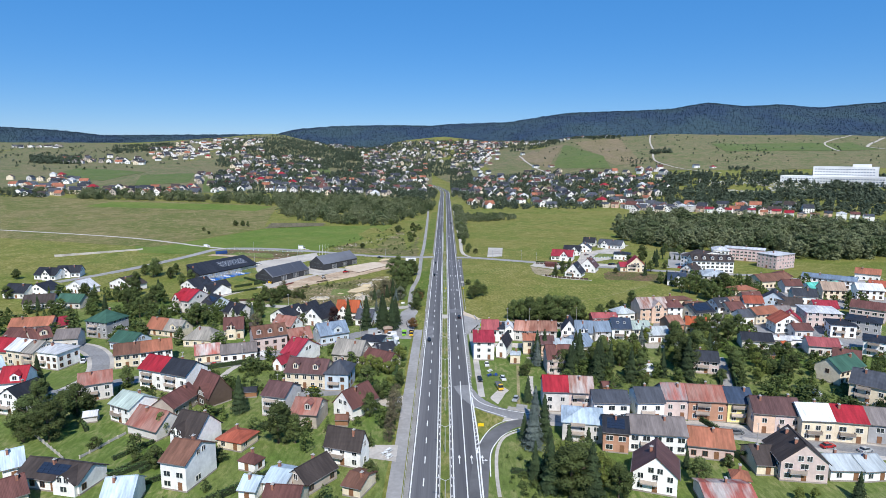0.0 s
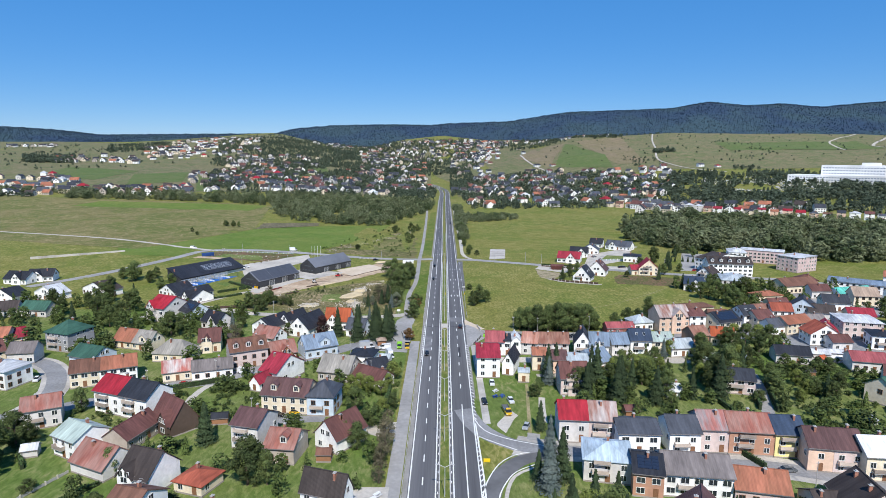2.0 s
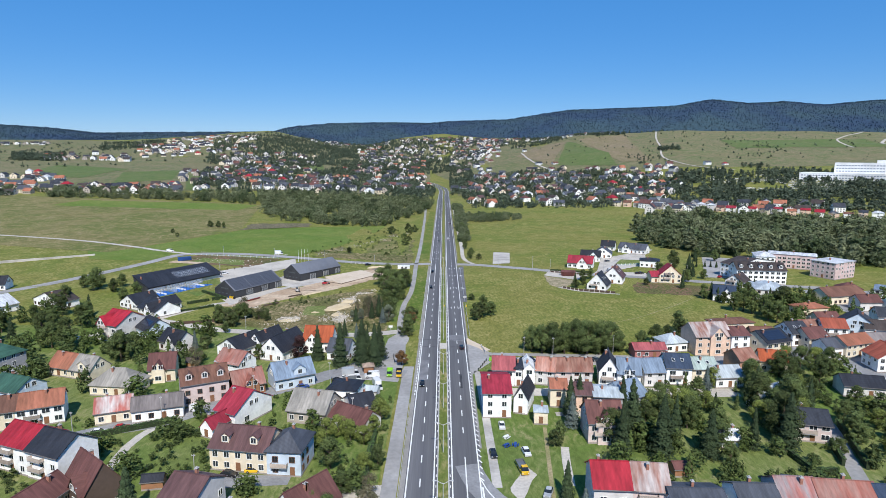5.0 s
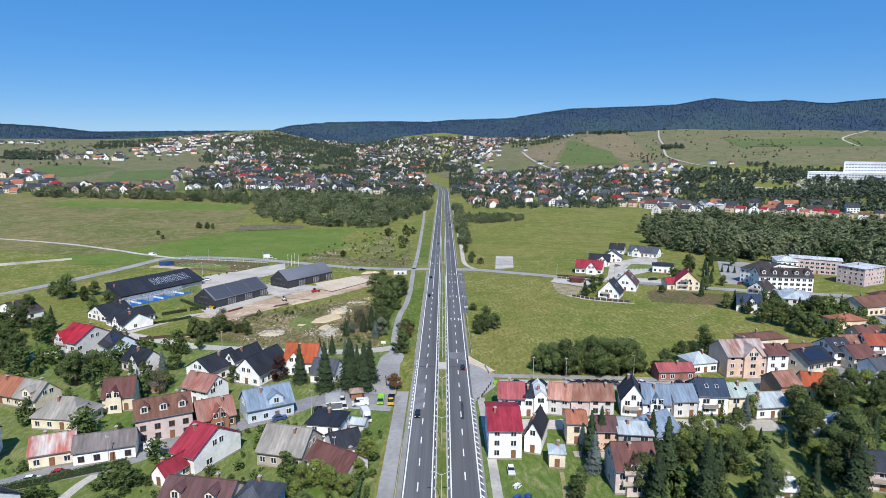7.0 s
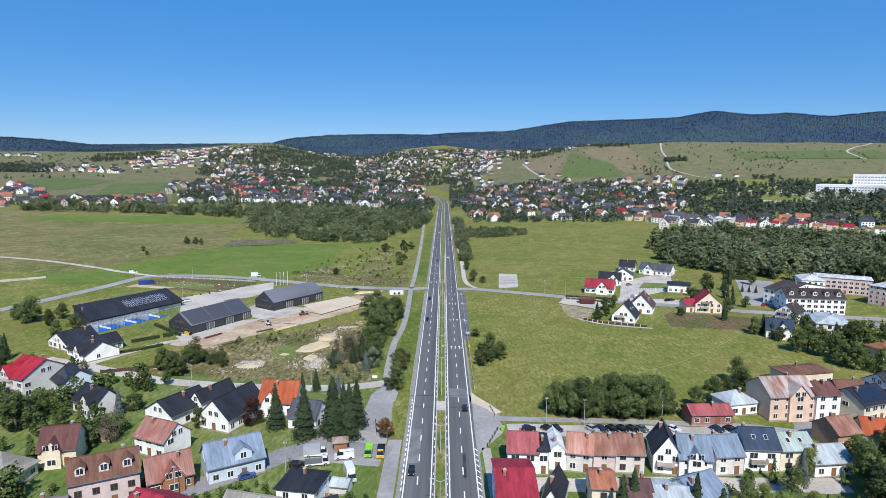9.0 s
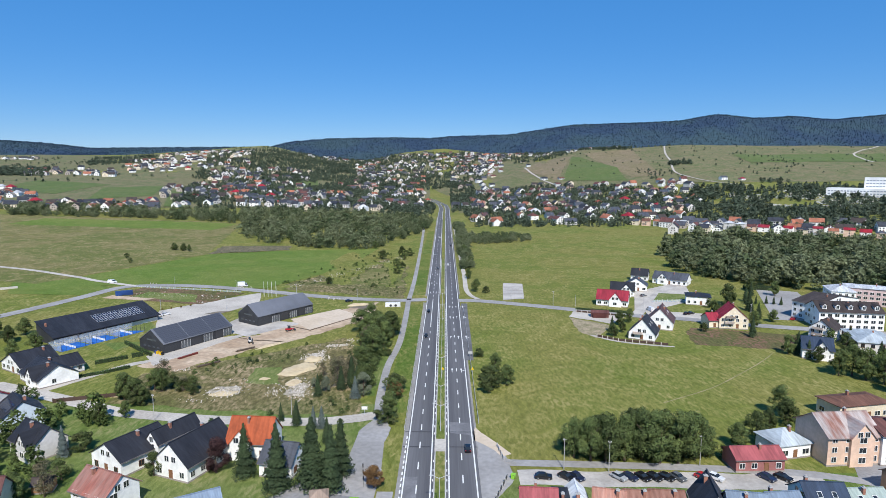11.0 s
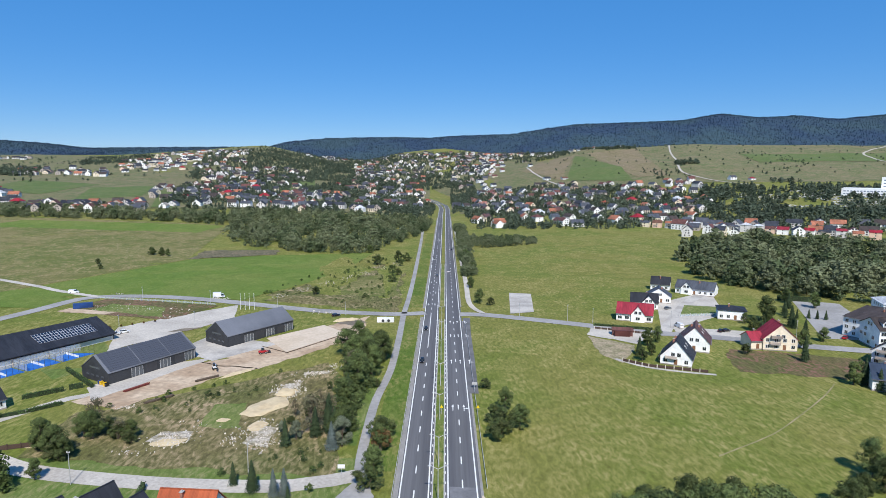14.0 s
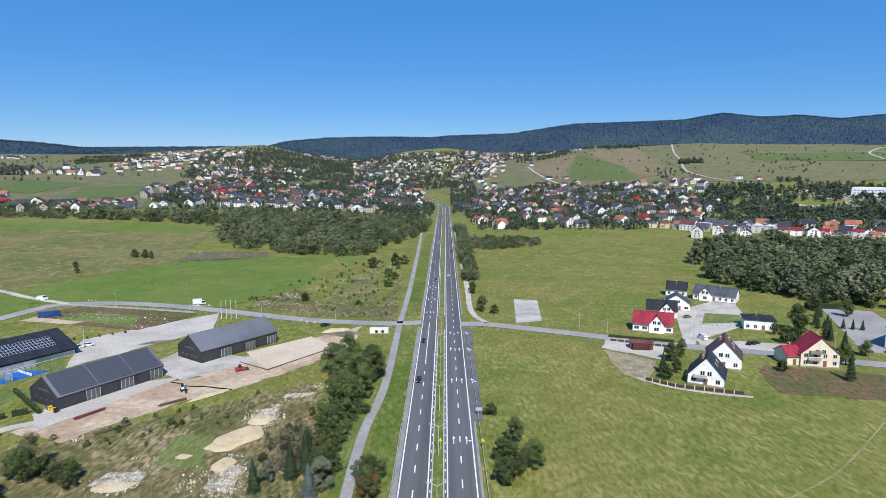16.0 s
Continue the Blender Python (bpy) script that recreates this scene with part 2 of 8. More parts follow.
def mountain(x, y):
    u = x / max(y, 1)
    top = float(np.interp(u, RIDGE_U, RIDGE_Z)) - 8
    rise = min(1.0, max(0.0, (y - 2750) / 1150))
    rise = rise * rise * (3 - 2 * rise)
    rough = 16 * noise.noise(Vector((x / 330, y / 330, 0))) * rise * (1 - rise) * 4 + 5 * noise.noise(Vector((x / 45, y / 45, 2))) * rise
    fold = 35 * noise.noise(Vector((x / 900, y / 900, 9))) * rise * (1 - rise) * 4
    return 60 + (top - 60) * rise + rough + fold if y < 3930 else 60


ridge_x = [-3300 + 25 * i for i in range(265)]
ridge_y = [2700 + 40 * i for i in range(30)] + [3880, 3900, 3920, 3940]
grid_mesh("mountain_ridge", ridge_x, ridge_y, mountain, HAZED_FOREST, "dark wooded mountain ridge behind the hills")


def drape(name, corners, nx, ny, material, lift, label="", kind="structure", wobble=0.0):
    """A four-cornered field laid over the ground."""
    a, b, c, d = (Vector(p) for p in corners)
    if wobble:
        nx, ny = max(nx, min(60, int((b - a).length / 1.1))), max(ny, min(60, int((d - a).length / 1.1)))
    verts, faces = [], []
    for j in range(ny + 1):
        for i in range(nx + 1):
            s, t = i / nx, j / ny
            p = (a * (1 - s) + b * s) * (1 - t) + (d * (1 - s) + c * s) * t
            if wobble:
                q = Vector((p.x, p.y, 1)) / 11
                r = Vector((p.x, p.y, 9)) / 3.2
                p = p + Vector((noise.noise(q), noise.noise(q + Vector((0, 0, 5))))) * min(wobble, 3.2) + Vector((noise.noise(r), noise.noise(r + Vector((0, 0, 5))))) * min(0.6, wobble * 0.3)
            verts.append((p.x, p.y, terrain(p.x, p.y) + lift))
    faces = [(j * (nx + 1) + i, j * (nx + 1) + i + 1, (j + 1) * (nx + 1) + i + 1, (j + 1) * (nx + 1) + i) for j in range(ny) for i in range(nx)]
    me = bpy.data.meshes.new(name)
    me.from_pydata(verts, [], faces)
    me.materials.append(material)
    return tagged(new(name, me), label, kind=kind)


def smooth_line(points, step=6.0):
    """Points along a soft curve through the given ones."""
    p = [Vector(q) for q in points]
    out = []
    for i in range(len(p) - 1):
        p0, p1, p2, p3 = p[max(i - 1, 0)], p[i], p[i + 1], p[min(i + 2, len(p) - 1)]
        k = max(2, int((p2 - p1).length / step))
        for j in range(k):
            t = j / k
            out.append(0.5 * (2 * p1 + (p2 - p0) * t + (2 * p0 - 5 * p1 + 4 * p2 - p3) * t * t + (3 * p1 - p0 - 3 * p2 + p3) * t ** 3))
    return out + [p[-1]]


ways = []


def ribbon(name, points, width, material, lift, label="", kind="structure", step=6.0, parent=None):
    """A road, path or line of one width along a curve, laid over the ground."""
    line = smooth_line(points, step)
    if name in ("road", "path"):
        ways.append((line, width))
    verts, faces = [], []
    for i, p in enumerate(line):
        d = (line[min(i + 1, len(line) - 1)] - line[max(i - 1, 0)]).normalized()
        side = Vector((-d.y, d.x)) * (width / 2)
        for q in (p + side, p - side):
            verts.append((q.x, q.y, terrain(q.x, q.y) + lift))
        if i:
            faces.append((2 * i - 2, 2 * i - 1, 2 * i + 1, 2 * i))
    me = bpy.data.meshes.new(name)
    me.from_pydata(verts, [], faces)
    me.materials.append(material)
    ob = new(name, me)
    ob.parent = parent
    return tagged(ob, label, kind=kind)


# ---- the dual carriageway ----
def axis(offset):
    """The road's line, that far to the side of its middle: straight, then bending to the far town."""
    return [(offset, -60), (offset, 400), (offset, 800), (offset, 1150), (offset, 1300), (offset - 10, 1420), (offset - 45, 1540), (offset - 120, 1640), (offset - 260, 1740)]


ribbon("road", axis(-5.45), 7.9, ASPHALT, 0.06, "dark asphalt two-lane carriageway with white lines")
ribbon("road", axis(5.7), 8.6, ASPHALT, 0.06, "dark asphalt two-lane carriageway with white lines")
for off in (-9.0, -2.3, 2.3, 9.15):
    ribbon("road_marking", axis(off), 0.32, LINE, 0.10, "solid white edge line on the carriageway")

# ---- fields, yards and side roads ----
drape("meadow", [(-215, 95), (-16, 95), (-16, 345), (-215, 345)], 8, 8, LAWN, 0.02, "bright green garden lawns between the houses")
drape("meadow", [(10, 95), (300, 95), (300, 300), (10, 300)], 8, 8, LAWN, 0.02, "bright green garden lawns between the houses")
drape("green_field", [(-262, 540), (-112, 533), (-62, 735), (-200, 668)], 20, 20, CROP, 0.10, "smooth bright green mown field")
drape("green_field", [(-113, 533), (-90, 583), (-72, 648), (-62, 735)], 12, 12, CROP, 0.12, "smooth bright green mown field")
drape("dry_field", [(-640, 645), (-264, 541), (-202, 669), (-250, 905)], 24, 24, TAN, 0.12, "dry yellow-green meadow with mown streaks")
drape("dry_field", [(-1250, 800), (-640, 647), (-254, 907), (-700, 1000)], 24, 24, TAN, 0.12, "dry yellow-green meadow with mown streaks")
drape("mown_field", [(-262, 512), (-214, 510), (-204, 530), (-300, 575)], 8, 8, CROP, 0.10, "smooth bright green mown field")
drape("scrub", [(-104, 545), (-26, 520), (-28, 640), (-45, 680)], 16, 16, SCRUB, 0.06, "dry scrubby waste ground", wobble=6)
drape("scrub", [(-112, 345), (-24, 334), (-42, 424), (-112, 374)], 16, 16, SCRUB, 0.05, "dry scrubby waste ground", wobble=6)
drape("meadow", [(-520, 870), (-262, 836), (-252, 900), (-512, 935)], 20, 6, CROP, 0.16, "fresher green grass before the river trees", wobble=6)
drape("dry_verge", [(122, 447), (175, 430), (160, 405), (112, 416)], 16, 10, DRY, 0.06, "brownish dry grass behind the houses", wobble=6)

ribbon("path", [(-13.1, -60), (-13.1, 120), (-13.1, 240), (-13.1, 290)], 3.9, OLD_ASPHALT, 0.03, "light grey asphalt service road beside the carriageway")
ribbon("path", [(13.2, 205), (13.0, 260), (12.6, 285)], 2.4, CONCRETE, 0.05, "pale paved footway beside the carriageway")
ribbon("pavement", [(20, 191.2), (30, 188), (42, 186.8), (50, 184), (60, 181), (75, 180), (88, 178.8), (98, 175.6), (108, 171.6), (125, 166.5), (150, 159), (260, 133)], 12.0, CONCRETE, 0.05, "pale paved footways along the side street")
ribbon("road", [(6.3, 216), (9.3, 204.5), (14, 196.5), (20, 191.2), (30, 188), (42, 186.8), (50, 184), (60, 181), (75, 180), (88, 178.8), (98, 175.6), (108, 171.6), (125, 166.5), (150, 159), (260, 133)], 6.6, STREET, 0.07, "grey asphalt side street with kerbs")
ribbon("road", [(8.5, 140), (9.6, 152), (11.2, 163), (13.4, 171), (17, 177.5), (22, 182.6), (30, 185)], 4.9, PATCHED, 0.075, "curving asphalt turning lane", step=2)
ribbon("path", [(13.9, 140), (14.1, 152), (15.4, 165), (18.4, 173.6), (24, 178)], 1.0, GRAVEL, 0.1, "narrow gravel footpath inside the turning lane", step=2)
ribbon("road", [(-9, 509), (-24, 506), (-60, 510), (-93, 519), (-130, 531), (-167, 539), (-193, 538), (-205, 530), (-214, 500), (-232, 455), (-262, 400)], 8.0, OLD_ASPHALT, 0.16, "light grey asphalt crossing road")
ribbon("path", [(-198, 537), (-232, 553), (-256, 567), (-330, 600), (-480, 640), (-760, 700)], 4, GRAVEL, 0.2, "pale gravel farm track across the fields")
ribbon("road", [(9, 506), (22, 505), (47, 495), (71, 484), (92, 473), (125, 463), (139, 457), (169, 446), (230, 430)], 8.0, OLD_ASPHALT, 0.16, "light grey asphalt crossing road")
ribbon("path", [(-20, 503), (-19, 454), (-19, 415), (-21, 387), (-21, 365), (-20, 340), (-17, 328)], 2.8, OLD_ASPHALT, 0.09, "pale asphalt cycle path")
ribbon("path", [(-20, 507), (-20, 591), (-23, 810), (-26, 960)], 2.8, OLD_ASPHALT, 0.16, "pale asphalt cycle path")
ribbon("path", [(22, 508), (15.5, 532), (15.5, 604), (14.5, 781), (14, 930)], 3, GRAVEL, 0.16, "pale gravel path beside the road")
ribbon("road", [(-14, 282), (-36, 285), (-50, 272), (-63, 261), (-76, 250), (-86, 240.5), (-97, 236), (-104, 231), (-114, 223.5), (-125, 217), (-138, 208), (-180, 190)], 8.0, STREET, 0.09, "grey residential street")
ribbon("path", [(-80, 245), (-85, 237), (-87, 225), (-84, 205)], 2.6, GRAVEL, 0.06, "two-track gravel drive across a lawn")
ribbon("pavement", [(-190, 268), (-169, 262), (-160, 259), (-149, 249), (-139, 232), (-136, 219), (-138, 208)], 10.0, CONCRETE, 0.06, "pale paved footway beside the curving street")
ribbon("road", [(-190, 268), (-169, 262), (-160, 259), (-149, 249), (-139, 232), (-136, 219), (-138, 208)], 6.5, STREET, 0.08, "grey curving residential street")
ribbon("path", [(-112, 392), (-122, 386), (-131, 371), (-138, 358), (-146, 340), (-165, 320)], 4, GRAVEL, 0.07, "pale gravel access road")
ribbon("road", [(-160, 362), (-138, 353), (-117, 344), (-104, 338), (-85, 334), (-60, 331), (-35, 331), (-20, 336)], 6, GRAVEL, 0.09, "pale gravel residential road")
ribbon("path", [(74, 347), (82, 352), (96, 361), (112, 375), (130, 392), (140, 403)], 0.5, TRAIL, 0.07, "narrow trodden trail across the meadow")
ribbon("road", [(15, 305), (35, 304.2), (55, 303.2), (72, 302), (96, 299), (120, 290)], 3.6, OLD_ASPHALT, 0.06, "grey asphalt lane behind the row of houses")
ribbon("path", [(175, 580), (142, 539), (116, 494), (103, 470)], 6, CONCRETE, 0.13, "pale concrete estate road")
ribbon("path", [(118, 250), (114, 236), (109, 223), (102, 204)], 4, OLD_ASPHALT, 0.05, "grey drive beside a hedge")
drape("concrete_pad", [(36, 508), (49, 512), (54, 560), (41, 563)], 4, 4, CONCRETE, 0.14, "square pale concrete pad in the meadow")
drape("gravel_yard", [(67, 467), (86, 452), (98, 472), (72, 480)], 6, 6, GRAVEL, 0.12, "pale gravel yard beside the crossing road", wobble=1.5)
drape("rough_ground", [(65, 438), (72, 425), (84, 450), (67, 465)], 8, 8, STONY, 0.10, "stony rough ground with dry weeds", wobble=2)
drape("gravel_yard", [(103, 472), (149, 508), (168, 572), (122, 534)], 8, 8, GRAVEL, 0.10, "pale gravel yards between new houses")
drape("lawn", [(124, 505), (146, 509), (152, 526), (136, 530)], 4, 4, LAWN, 0.15, "small bright green lawn inside a fence")
drape("gravel_yard", [(108, 466), (152, 452), (160, 470), (112, 482)], 8, 4, GRAVEL, 0.11, "pale gravel yards between new houses")
drape("parking_place", [(172, 462), (200, 458), (226, 535), (205, 546)], 8, 8, OLD_ASPHALT, 0.09, "pale paved car park of the large hotel")
drape("bare_earth", [(-119, 384), (-102, 379), (-71, 417), (-96, 426)], 14, 10, EARTH, 0.08, "churned sandy bare earth of a building site", wobble=3)
drape("bare_earth", [(-96, 425), (-71, 416), (-38, 458), (-38, 500)], 18, 10, EARTH, 0.08, "churned sandy bare earth of a building site", wobble=3)
drape("gravel_yard", [(-122, 396), (-113, 384), (-92, 428), (-108, 446)], 10, 6, GRAVEL, 0.10, "pale gravel forecourt of the long barns", wobble=1)
drape("gravel_yard", [(-110, 440), (-90, 426), (-70, 450), (-104, 462)], 8, 6, CONCRETE, 0.11, "pale concrete forecourt of the long barns")
drape("gravel_pad", [(-78, 458), (-64, 438), (-44, 468), (-57, 482)], 6, 6, PALE_EARTH, 0.12, "levelled pale sandy building pad")
drape("lawn", [(-70, 364), (-58, 362), (-62, 383), (-74, 382)], 22, 22, LAWN, 0.065, "lush green grass between the sandy heaps", wobble=4)
drape("lawn", [(-27, 352), (-22.6, 352), (-21.6, 408), (-25, 404)], 4, 12, LAWN, 0.07, "lush green grass along the cycle path", wobble=1.2)
ribbon("verge_grass", [(-14.7, 338), (-14.5, 410), (-14.7, 496)], 7.6, VERGE, 0.045, "green grass verge between the road and the cycle path")
ribbon("verge_grass", [(-14.7, 522), (-15, 640), (-15.6, 900)], 7.4, VERGE, 0.05, "green grass verge between the road and the cycle path")
drape("gravel_yard", [(-153, 474), (-138, 438), (-104, 492), (-112, 521)], 12, 10, GRAVEL, 0.09, "pale gravel car park", wobble=1)
drape("rough_ground", [(-198, 503), (-136, 488), (-121, 518), (-190, 534)], 14, 10, DRY, 0.10, "weedy rough plot strewn with stones", wobble=2)
drape("gravel_strip", [(-200, 503), (-172, 497), (-168, 502), (-198, 510)], 8, 3, EARTH, 0.12, "reddish bare ground round a container", wobble=1)
drape("lawn", [(-185, 507), (-141, 493), (-147, 513), (-180, 521)], 8, 6, LAWN, 0.11, "grassy patch inside the plot", wobble=2)
drape("dark_soil", [(-51, 485), (-43, 481), (-36, 489), (-46, 494)], 8, 6, SOIL, 0.14, "patch of dark damp soil on bare earth", wobble=2)
drape("dark_soil", [(-125, 466), (-118, 468), (-114, 475), (-122, 472)], 8, 6, SOIL, 0.12, "patch of dark damp soil on bare earth", wobble=1.5)
drape("rough_ground", [(-102, 533), (-24, 513), (-24, 545), (-79, 556)], 16, 8, SCRUB, 0.1, "grey-green weedy bank beside the crossing road", wobble=3)
drape("rough_ground", [(-72, 556), (-27, 550), (-38, 640), (-56, 612)], 12, 10, TAN, 0.09, "dry brown grass between the field and the road", wobble=3)
drape("rough_ground", [(-203, 669), (-140, 701), (-146, 728), (-205, 715)], 14, 6, REED, 0.16, "grey scrub at the edge of the meadow", wobble=4)
drape("lawn", [(-178, 440), (-139, 404), (-126, 425), (-172, 484)], 8, 8, LAWN, 0.07, "green lawn round the sports courts")
drape("parking_place", [(-46, 279), (-16, 274), (-15, 301), (-30, 300)], 6, 6, OLD_ASPHALT, 0.05, "light grey asphalt parking place")
drape("parking_place", [(-25, 298), (-15, 298), (-16, 318), (-24, 325)], 10, 10, OLD_ASPHALT, 0.055, "light grey asphalt parking place")
drape("parking_place", [(-24, 323), (-16, 317), (-15, 326), (-19.5, 337)], 10, 10, OLD_ASPHALT, 0.06, "pale asphalt crossing to the cycle path", wobble=0.8)
drape("parking_place", [(10, 281), (19, 297), (18, 309), (10, 322)], 12, 12, OLD_ASPHALT, 0.05, "light grey asphalt turning place", wobble=1)
drape("gravel_strip", [(9.8, 318), (17, 308), (19.5, 310), (11, 327)], 10, 6, PALE_EARTH, 0.06, "sandy strip beside the meadow", wobble=1.2)
drape("paved_yard", [(-58, 204), (-38, 206), (-38, 210), (-57, 211)], 6, 4, STREET, 0.07, "grey paved yard before terraced houses")
drape("paved_yard", [(-20, 196), (-15, 196), (-15, 206), (-34, 204)], 4, 4, GRAVEL, 0.06, "gravel drive between gardens")
drape("paved_yard", [(35, 246), (60, 244), (60, 248), (35, 249)], 6, 3, CONCRETE, 0.06, "pale paved yard behind the row of houses")
drape("paved_yard", [(20, 293.5), (96, 291), (96, 299), (20, 301)], 20, 4, CONCRETE, 0.045, "pale paved strip where cars park behind the houses", wobble=0.8)
drape("paved_yard", [(150, 262), (200, 266), (215, 330), (160, 322)], 14, 14, STREET, 0.05, "grey paved yards between the town houses", wobble=3)
drape("paved_yard", [(200, 330), (262, 345), (300, 430), (215, 418)], 14, 14, OLD_ASPHALT, 0.05, "grey paved yards between the town houses", wobble=3)
drape("paved_yard", [(104, 294), (150, 296), (152, 330), (120, 328)], 10, 10, STREET, 0.048, "grey paved yards between the town houses", wobble=2)
ribbon("road", [(182, 262), (184, 284), (194, 306), (204, 340), (214, 388), (216, 424)], 7, STREET, 0.09, "grey asphalt street through the town")
drape("paved_yard", [(20, 262), (100, 262), (100, 269), (20, 269)], 10, 3, GRAVEL, 0.05, "worn gravel yards between two rows of houses", wobble=1)
drape("lawn", [(10.6, 173), (18.6, 185), (19.6, 187.4), (9.6, 195)], 4, 4, GRASS, 0.1, "dry grass traffic island")
drape("lawn", [(15, 146), (25, 148), (25.5, 176), (16.5, 168)], 4, 4, LAWN, 0.09, "green lawn inside the turning lane")
drape("gravel_yard", [(16.6, 206), (18.8, 199), (23.2, 211), (20.4, 217)], 6, 8, GRAVEL, 0.06, "gravel drive beside the lawns", wobble=1.4)
ribbon("path", [(25.6, 197), (27.5, 215), (30, 238)], 1.1, TRAIL, 0.06, "worn footpath between two gardens", step=3)
ribbon("path", [(31.2, 206), (32.4, 218), (33.6, 226)], 2.2, GRAVEL, 0.055, "two-track drive beside a garden fence", step=3)
drape("gravel_yard", [(24, 194.5), (27.6, 193), (28.4, 198), (24.8, 199)], 4, 4, OLD_ASPHALT, 0.065, "small paved drive beside the side street", wobble=0.6)
drape("gravel_yard", [(-22, 160), (-14, 158), (-14, 168), (-23, 168)], 3, 3, CONCRETE, 0.06, "concrete yard with garden furniture")

# Middle strip with its kerbs and the gap in it.
SHOULDER = mat("shoulder", (0.27, 0.26, 0.25), 0.95, 0.15, 1.5, 0.12, (0.22, 0.21, 0.195), world_space=True)
KERB = mat("kerb_stone", (0.5, 0.49, 0.47), 0.9, 0.12, 2.0)
MEDIAN = turf("median_grass", (0.1, 0.145, 0.028), (0.14, 0.155, 0.04), (0.24, 0.2, 0.09), 0.5, 0.8)
for name, y0, y1 in (("median_strip", -60, 311), ("median_strip", 319, 496), ("median_strip", 524, 1150)):
    bm = bmesh.new()
    box(bm, -1.25, 1.25, y0, y1, -0.1, 0.16)
    part(name, bm, MEDIAN, None, "grassy middle strip between the carriageways", "structure")
    bm = bmesh.new()
    for s in (-1, 1):
        box(bm, min(s * 1.25, s * 1.55), max(s * 1.25, s * 1.55), y0, y1, -0.1, 0.14)
    part("kerb", bm, KERB, None, "pale concrete kerb of the middle strip", "structure")
bm = bmesh.new()
box(bm, -1.6, 1.6, 311, 319, -0.1, 0.09)
part("crossing_slab", bm, GRAVEL, None, "pale slab in the gap of the middle strip", "structure")
for side, y0, y1 in ((-1, -60, 500), (-1, 520, 1100), (1, 225, 492), (1, 524, 1100)):
    ribbon("verge", [(side * 10.0, y0), (side * 10.0, (y0 + y1) / 2), (side * 10.0, y1)], 1.3, SHOULDER, 0.04, "pale gravel shoulder of the carriageway")

# Lane lines, 4 m long every 12 m, and solid stretches.
def line_mesh(w, h, name="lane_line"):
    me = bpy.data.meshes.new(name)
    me.from_pydata([(-w / 2, 0, 0), (w / 2, 0, 0), (w / 2, h, 0), (-w / 2, h, 0)], [], [(0, 1, 2, 3)])
    me.materials.append(LINE)
    return me


markings = tagged(new("road_marking"), "white lane lines and arrows on dark asphalt", kind="structure")
DASH, SOLID, STRIPE = line_mesh(0.3, 4.0), line_mesh(0.3, 60.0), line_mesh(0.35, 1.6)
for lane in (-5.7, 5.8):
    for i in range(85):
        y = 109 + 12 * i if lane < 0 else 114 + 12 * i
        if lane > 0 and y < 226 or lane < 0 and 446 < y < 505:
            continue
        share("lane_line", DASH, markings, Matrix.Translation((lane, y, terrain(lane, y) + 0.1)))
for lane, y in ((5.8, 100), (5.8, 160), (-5.7, 447)):
    share("lane_line", SOLID, markings, Matrix.Translation((lane, y, 0.1)))
for i in range(26):
    share("hatch_line", STRIPE, markings, Matrix.Translation((10.15, 208 + 3 * i, 0.105)) @ pose(0, 0, 0, 0, 0, 28))
for i in range(20):
    share("edge_dash", STRIPE, markings, Matrix.Translation((-9.6, 262 + 3 * i, 0.105)))


def arrow_mesh(turn):
    bm = bmesh.new()
    box(bm, -0.12, 0.12, 0, 3.2, 0, 0.012)
    prism(bm, [(-0.45, 3.2), (0.45, 3.2), (0, 5.0)], 0, 0.012)
    if turn:
        box(bm, 0.12, 0.75, 1.7, 2.0, 0, 0.012)
        prism(bm, [(0.75, 1.3), (1.5, 1.85), (0.75, 2.4)], 0, 0.012)
    me = bpy.data.meshes.new("lane_arrow")
    bm.to_mesh(me)
    bm.free()
    me.materials.append(LINE)
    return me


AHEAD, RIGHT = arrow_mesh(False), arrow_mesh(True)
for y in (377, 424, 462, 487):
    share("lane_arrow", AHEAD, markings, Matrix.Translation((4.1, y, 0.1)))
    share("lane_arrow", RIGHT if y == 377 else AHEAD, markings, Matrix.Translation((7.6, y, 0.1)))
    if y > 400:
        share("lane_arrow", RIGHT, markings, Matrix.Translation((11.2, y, 0.13)))
for x in (4.1, 7.6):
    share("lane_arrow", AHEAD, markings, Matrix.Translation((x, 157, 0.1)))
for y in (532, 565, 600):
    for x in (-4.1, -7.6):
        share("lane_arrow", AHEAD, markings, Matrix.Translation((x, y, 0.1)) @ pose(0, 0, 0, 0, 0, 180))
ribbon("road", [(11.2, 392), (11.6, 430), (11.8, 470), (12.5, 498)], 3.6, PATCHED, 0.065, "asphalt turning lane for the crossing road")
ribbon("road_marking", [(9.6, 205), (9.9, 190), (10.2, 170), (9.8, 150), (9.6, 110)], 0.4, LINE, 0.11, "solid white edge line on the carriageway")
for line in ([(8.9, 197.4), (13.6, 193.2), (20.6, 187.8)], [(9.4, 208.6), (11.1, 202.5), (13.9, 198.1), (20.2, 193.9), (28.6, 190.6)], [(9.2, 163), (10.9, 170.8), (14.8, 179.9), (19.5, 184.8), (24, 186.6)], [(12.3, 150), (13.2, 162.5), (15.6, 170), (19, 175.8), (25, 180)]):
    ribbon("road_marking", line, 0.32, LINE, 0.11, "solid white edge line of the turning lane", step=2)
for i in range(13):
    share("hatch_line", STRIPE, markings, Matrix.Translation((9.3, 163 + 2.6 * i, 0.105)) @ pose(0, 0, 0, 0, 0, -32))
share("lane_arrow", RIGHT, markings, Matrix.Translation((10.7, 157, 0.12)))

